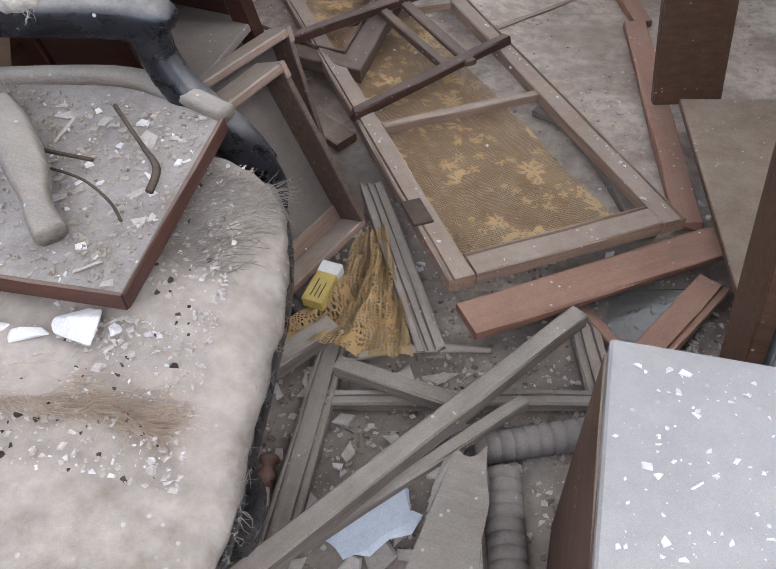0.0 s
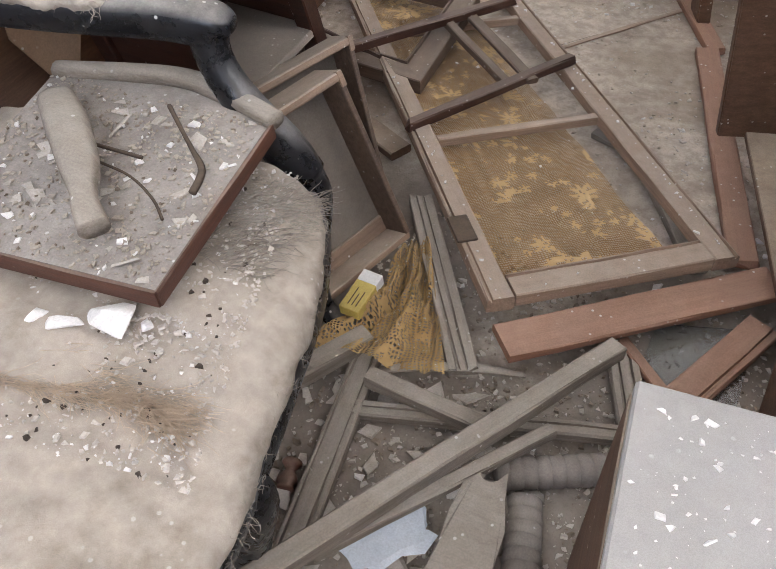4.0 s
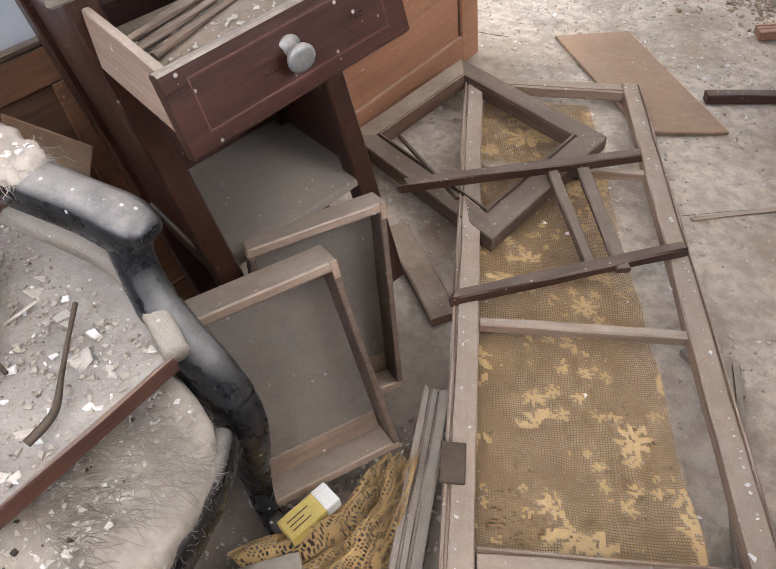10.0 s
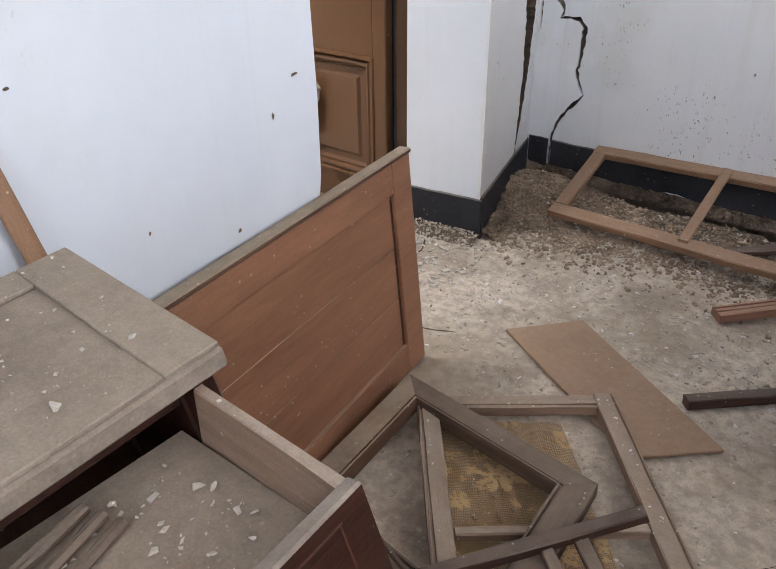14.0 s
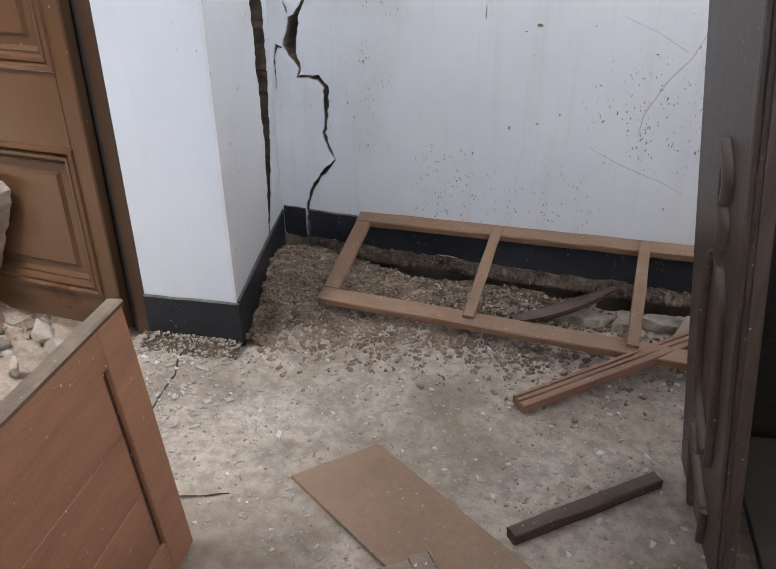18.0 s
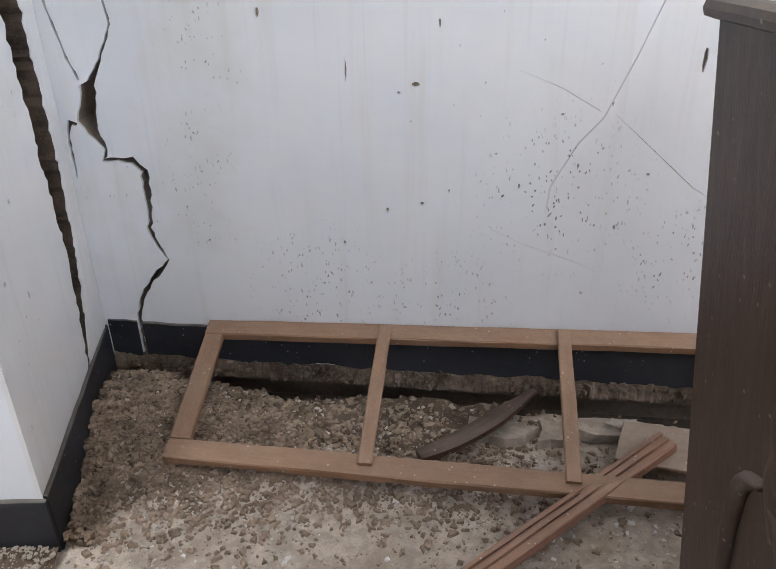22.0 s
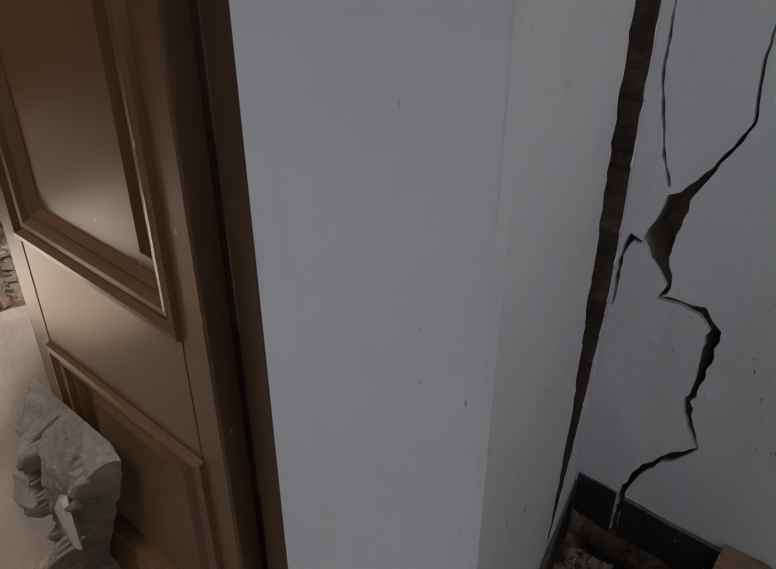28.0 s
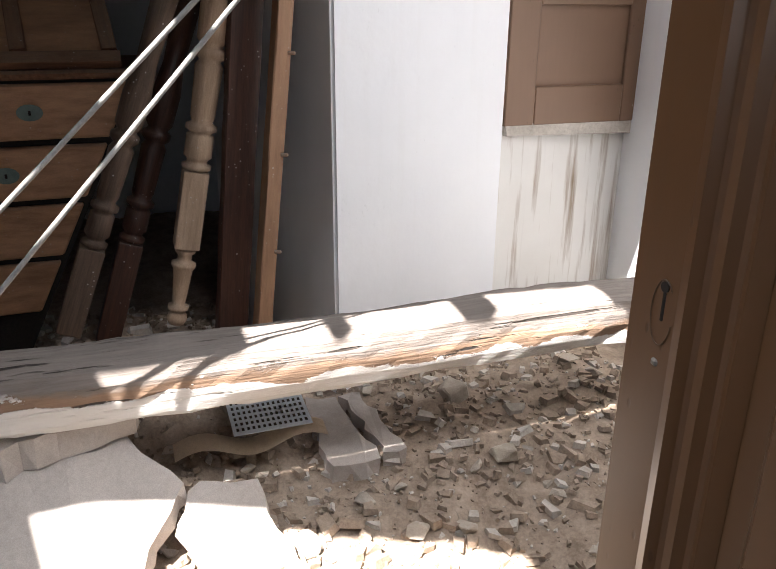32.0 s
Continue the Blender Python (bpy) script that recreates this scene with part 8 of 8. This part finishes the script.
bank_front = foot_rubble("foot_rubble", (-1.15, 3.362), (-0.842, 3.408), 0.040, 0.085, 3)
bank_side = foot_rubble("foot_rubble", tuple(PC + SIDE_N * 0.008), tuple(PC + SIDE_D * 0.42 + SIDE_N * 0.008), 0.040, 0.07, 8)
chips("foot_chips", scatter(700, 41, bank_front, 0.002, 0.010, 3.0), stone_mat, 41, "pale plaster bits on the banked grit", flat=0.5)
chips("foot_chips", scatter(1100, 42, bank_side, 0.003, 0.018, 2.4), heap_mat, 42, "brown gravel along the foot of the pier", flat=0.6)


def crevice(r):
    x = r.uniform(-1.0, 0.75)
    return x, r.uniform(floor_edge(x) + 0.005, WALL_Y - 0.012), r.uniform(-0.085, -0.04)


def foot_bit(r):
    x, u = r.uniform(-0.98, 1.6), r.random()
    return x, WALL_Y - 0.024 * (1 - u), 0.006 + 0.040 * u ** 0.8


chips("wall_foot_crumbs", scatter(900, 33, foot_bit, 0.005, 0.024, 2.2), foot_mat, 33, "crumbling lumps of brown mortar along the wall's foot", flat=0.7)
chips("crevice_rubble", scatter(150, 31, crevice, 0.006, 0.026, 2.0), heap_mat, 31, "broken lumps of mortar in the crevice along the wall", flat=0.7)
chips("floor_debris", scatter(11500, 1, free_floor, 0.0015, 0.011, 2.6), chip_mat, 1, "plaster crumbs scattered over the concrete floor")
chips("floor_flakes", scatter(700, 2, free_floor, 0.003, 0.018, 2.5), chip_white, 2, "white paint and plaster flakes on the floor")
chips("corner_rubble", scatter(11000, 3, heap_top, 0.003, 0.018, 2.6), heap_mat, 3, "brown gravelly rubble heaped in the corner", flat=0.6)
chips("corner_flakes", scatter(1500, 4, heap_top, 0.003, 0.014, 2.4), chip_mat, 4, "pale plaster bits on the rubble heap")
chips("doorway_debris", scatter(700, 5, lambda r: (r.uniform(-1.14, -0.75), r.uniform(2.5, 3.40), 0.004), 0.004, 0.022, 2.6), chip_mat, 5, "white plaster crumbs in the doorway")


chips("floor_grit", scatter(3500, 21, free_floor, 0.002, 0.009, 2.0), stone_mat, 21, "dark gravel and grit on the concrete floor", flat=0.6)


def near_floor(r):
    x, y = r.uniform(0.20, 1.0), r.uniform(0.6, 1.6)
    return x, y, floor_height(x, y)


chips("near_debris", scatter(2600, 6, near_floor, 0.0015, 0.013, 3.0), chip_mat, 6, "plaster crumbs among the broken timber")
chips("plaster_shards", scatter(70, 22, lambda r: (r.uniform(0.22, 0.66), r.uniform(0.72, 1.24), 0.006), 0.018, 0.050, 1.6), chip_mat, 22, "flat angular plaster shards among the timber", flat=0.10)
chips("near_grit", scatter(2500, 23, near_floor, 0.002, 0.010, 2.0), mortar, 23, "dark grit among the broken timber", flat=0.6)
on_leaf = quad_map((0.188, 1.208, 0.498), (0.226, 0.903, 0.478), (-0.12, 0.860, 0.471), (-0.18, 1.190, 0.501))
chips("leaf_debris", scatter(1900, 7, lambda r: on_leaf(r.uniform(0.02, 0.98), r.uniform(0.02, 1)), 0.001, 0.008, 3.0), stone_mat, 7, "plaster crumbs on the table leaf")
chips("leaf_grit", scatter(420, 51, lambda r: on_leaf(r.uniform(0.02, 0.98), r.uniform(0.02, 1)), 0.001, 0.0055, 2.6), mortar, 51, "dark grit and rust crumbs on the table leaf", flat=0.6)
chips("leaf_shards", scatter(36, 52, lambda r: on_leaf(r.uniform(0.02, 0.98), r.uniform(0.02, 0.8)), 0.010, 0.026, 1.8), chip_mat, 52, "flat plaster flakes on the table leaf", flat=0.12)
chips("leaf_flakes", scatter(80, 8, lambda r: on_leaf(r.uniform(0.02, 0.98), r.uniform(0.02, 1)), 0.002, 0.012, 2.2), chip_white, 8, "white flakes on the table leaf")
seat_q = quad_map((0.22, 1.22, 0.423), (0.39, 0.71, 0.43), (-0.2, 0.62, 0.43), (-0.28, 1.15, 0.43))
chips("seat_flakes", scatter(900, 9, lambda r: seat_q(r.uniform(0.03, 0.95), r.uniform(0.03, 0.95)), 0.001, 0.007, 2.6), chip_white, 9, "white flakes on the armchair seat")
chips("seat_crumbs", scatter(2600, 24, lambda r: seat_q(r.uniform(0.03, 0.95), r.random() ** 1.5 * 0.95), 0.001, 0.007, 2.2), chip_mat, 24, "crumbs and dust on the armchair seat", flat=0.5)
chips("seat_grit", scatter(260, 25, lambda r: seat_q(r.uniform(0.03, 0.95), r.uniform(0.03, 0.95)), 0.002, 0.008, 2.2), soil, 25, "dark droppings and grit on the seat", flat=0.6)
pad_q = quad_map((-0.06, 1.225, 0.650), (-0.06, 1.185, 0.650), (-0.28, 1.12, 0.664), (-0.28, 1.16, 0.664))
chips("pad_flakes", scatter(60, 26, lambda r: pad_q(r.random(), r.random()), 0.0015, 0.009, 2.2), chip_white, 26, "white flakes on the arm pad")
for i, (x, y, size, turn) in enumerate(((0.132, 0.844, (0.026, 0.012, 0.011), 0.45), (0.186, 0.872, (0.036, 0.026, 0.018), 0.1), (0.092, 0.838, (0.014, 0.010, 0.009), 1.0), (0.216, 0.880, (0.012, 0.010, 0.008), 0.4))):
    single("plaster_lump", stone(size, 900 + i), chip_white, "white broken lump of plaster on the armchair seat", "plaster", Matrix.Translation((x, y, 0.436 + size[2] * 0.5)) @ Matrix.Rotation(turn, 4, "Z"), False, "plaster lumps on the seat")
fm, _ = along((0.287, 0.992, 0.017), (0.302, 0.942, 0.017))
single("turned_knob", lathe([(0, 0.010), (0.003, 0.016), (0.008, 0.017), (0.013, 0.012), (0.020, 0.008), (0.027, 0.013), (0.036, 0.017), (0.042, 0.017), (0.046, 0.011), (0.049, 0.015), (0.053, 0.013)], 18), finial_wood, "small dark red turned wooden knob on the floor", "knob", fm, True)
chips("seat_plaster", scatter(90, 10, lambda r: (r.gauss(0.20, 0.035), r.gauss(0.876, 0.016), 0.430), 0.002, 0.011, 1.8), chip_mat, 10, "broken white plaster piece on the seat", flat=0.3)
top_q = quad_map(racked(Vector((-0.11, 1.32, 0.7925))), racked(Vector((-0.11, 1.69, 0.7925))), racked(Vector((-0.40, 1.69, 0.7925))), racked(Vector((-0.40, 1.32, 0.7925))))
chips("nightstand_debris", scatter(150, 11, lambda r: top_q(r.uniform(0.04, 0.96), r.uniform(0.04, 0.96)), 0.001, 0.008, 3.4), chip_mat, 11, "crumbs and flakes on the nightstand top")
drw_q = quad_map((0.085, 1.345, 0.694), (0.085, 1.64, 0.724), (-0.12, 1.63, 0.722), (-0.14, 1.38, 0.694))
chips("drawer_debris", scatter(300, 12, lambda r: drw_q(r.uniform(0.04, 0.96), r.uniform(0.04, 0.96)), 0.001, 0.009, 3.6), chip_mat, 12, "plaster bits in the open drawer", flat=0.25)
stool_q = quad_map((0.733, 1.020, 0.468), (1.025, 1.050, 0.468), (1.06, 0.60, 0.468), (0.775, 0.58, 0.468))
chips("table_flakes", scatter(420, 13, lambda r: stool_q(r.uniform(0.03, 0.97), r.uniform(0.03, 0.97)), 0.001, 0.0075, 3.0), chip_white, 13, "white flakes on the low table")
chips("sash_flakes", scatter(160, 14, lambda r: (sash_at(r.random(), r.random()) + Vector((0, 0, 0.016)) if r.random() < 0.5 else sash_at(r.choice((0.05, 0.95)), r.random()) + Vector((0, 0, 0.016))), 0.0015, 0.008, 2.0), chip_white, 14, "white flakes on the sash")


def far_rubble(r):
    x, y = r.uniform(-4.6, -1.5), r.uniform(1.4, 4.6)
    return x, y, rubble_height(x, y)


chips("room_rubble", scatter(11000, 15, far_rubble, 0.006, 0.045, 3.0), gravel_mat, 15, "earthy rubble strewn over the ruined room", flat=0.6)
chips("room_rubble_pale", scatter(3500, 16, far_rubble, 0.006, 0.045, 2.8), chip_mat, 16, "pale plaster rubble in the ruined room", flat=0.5)
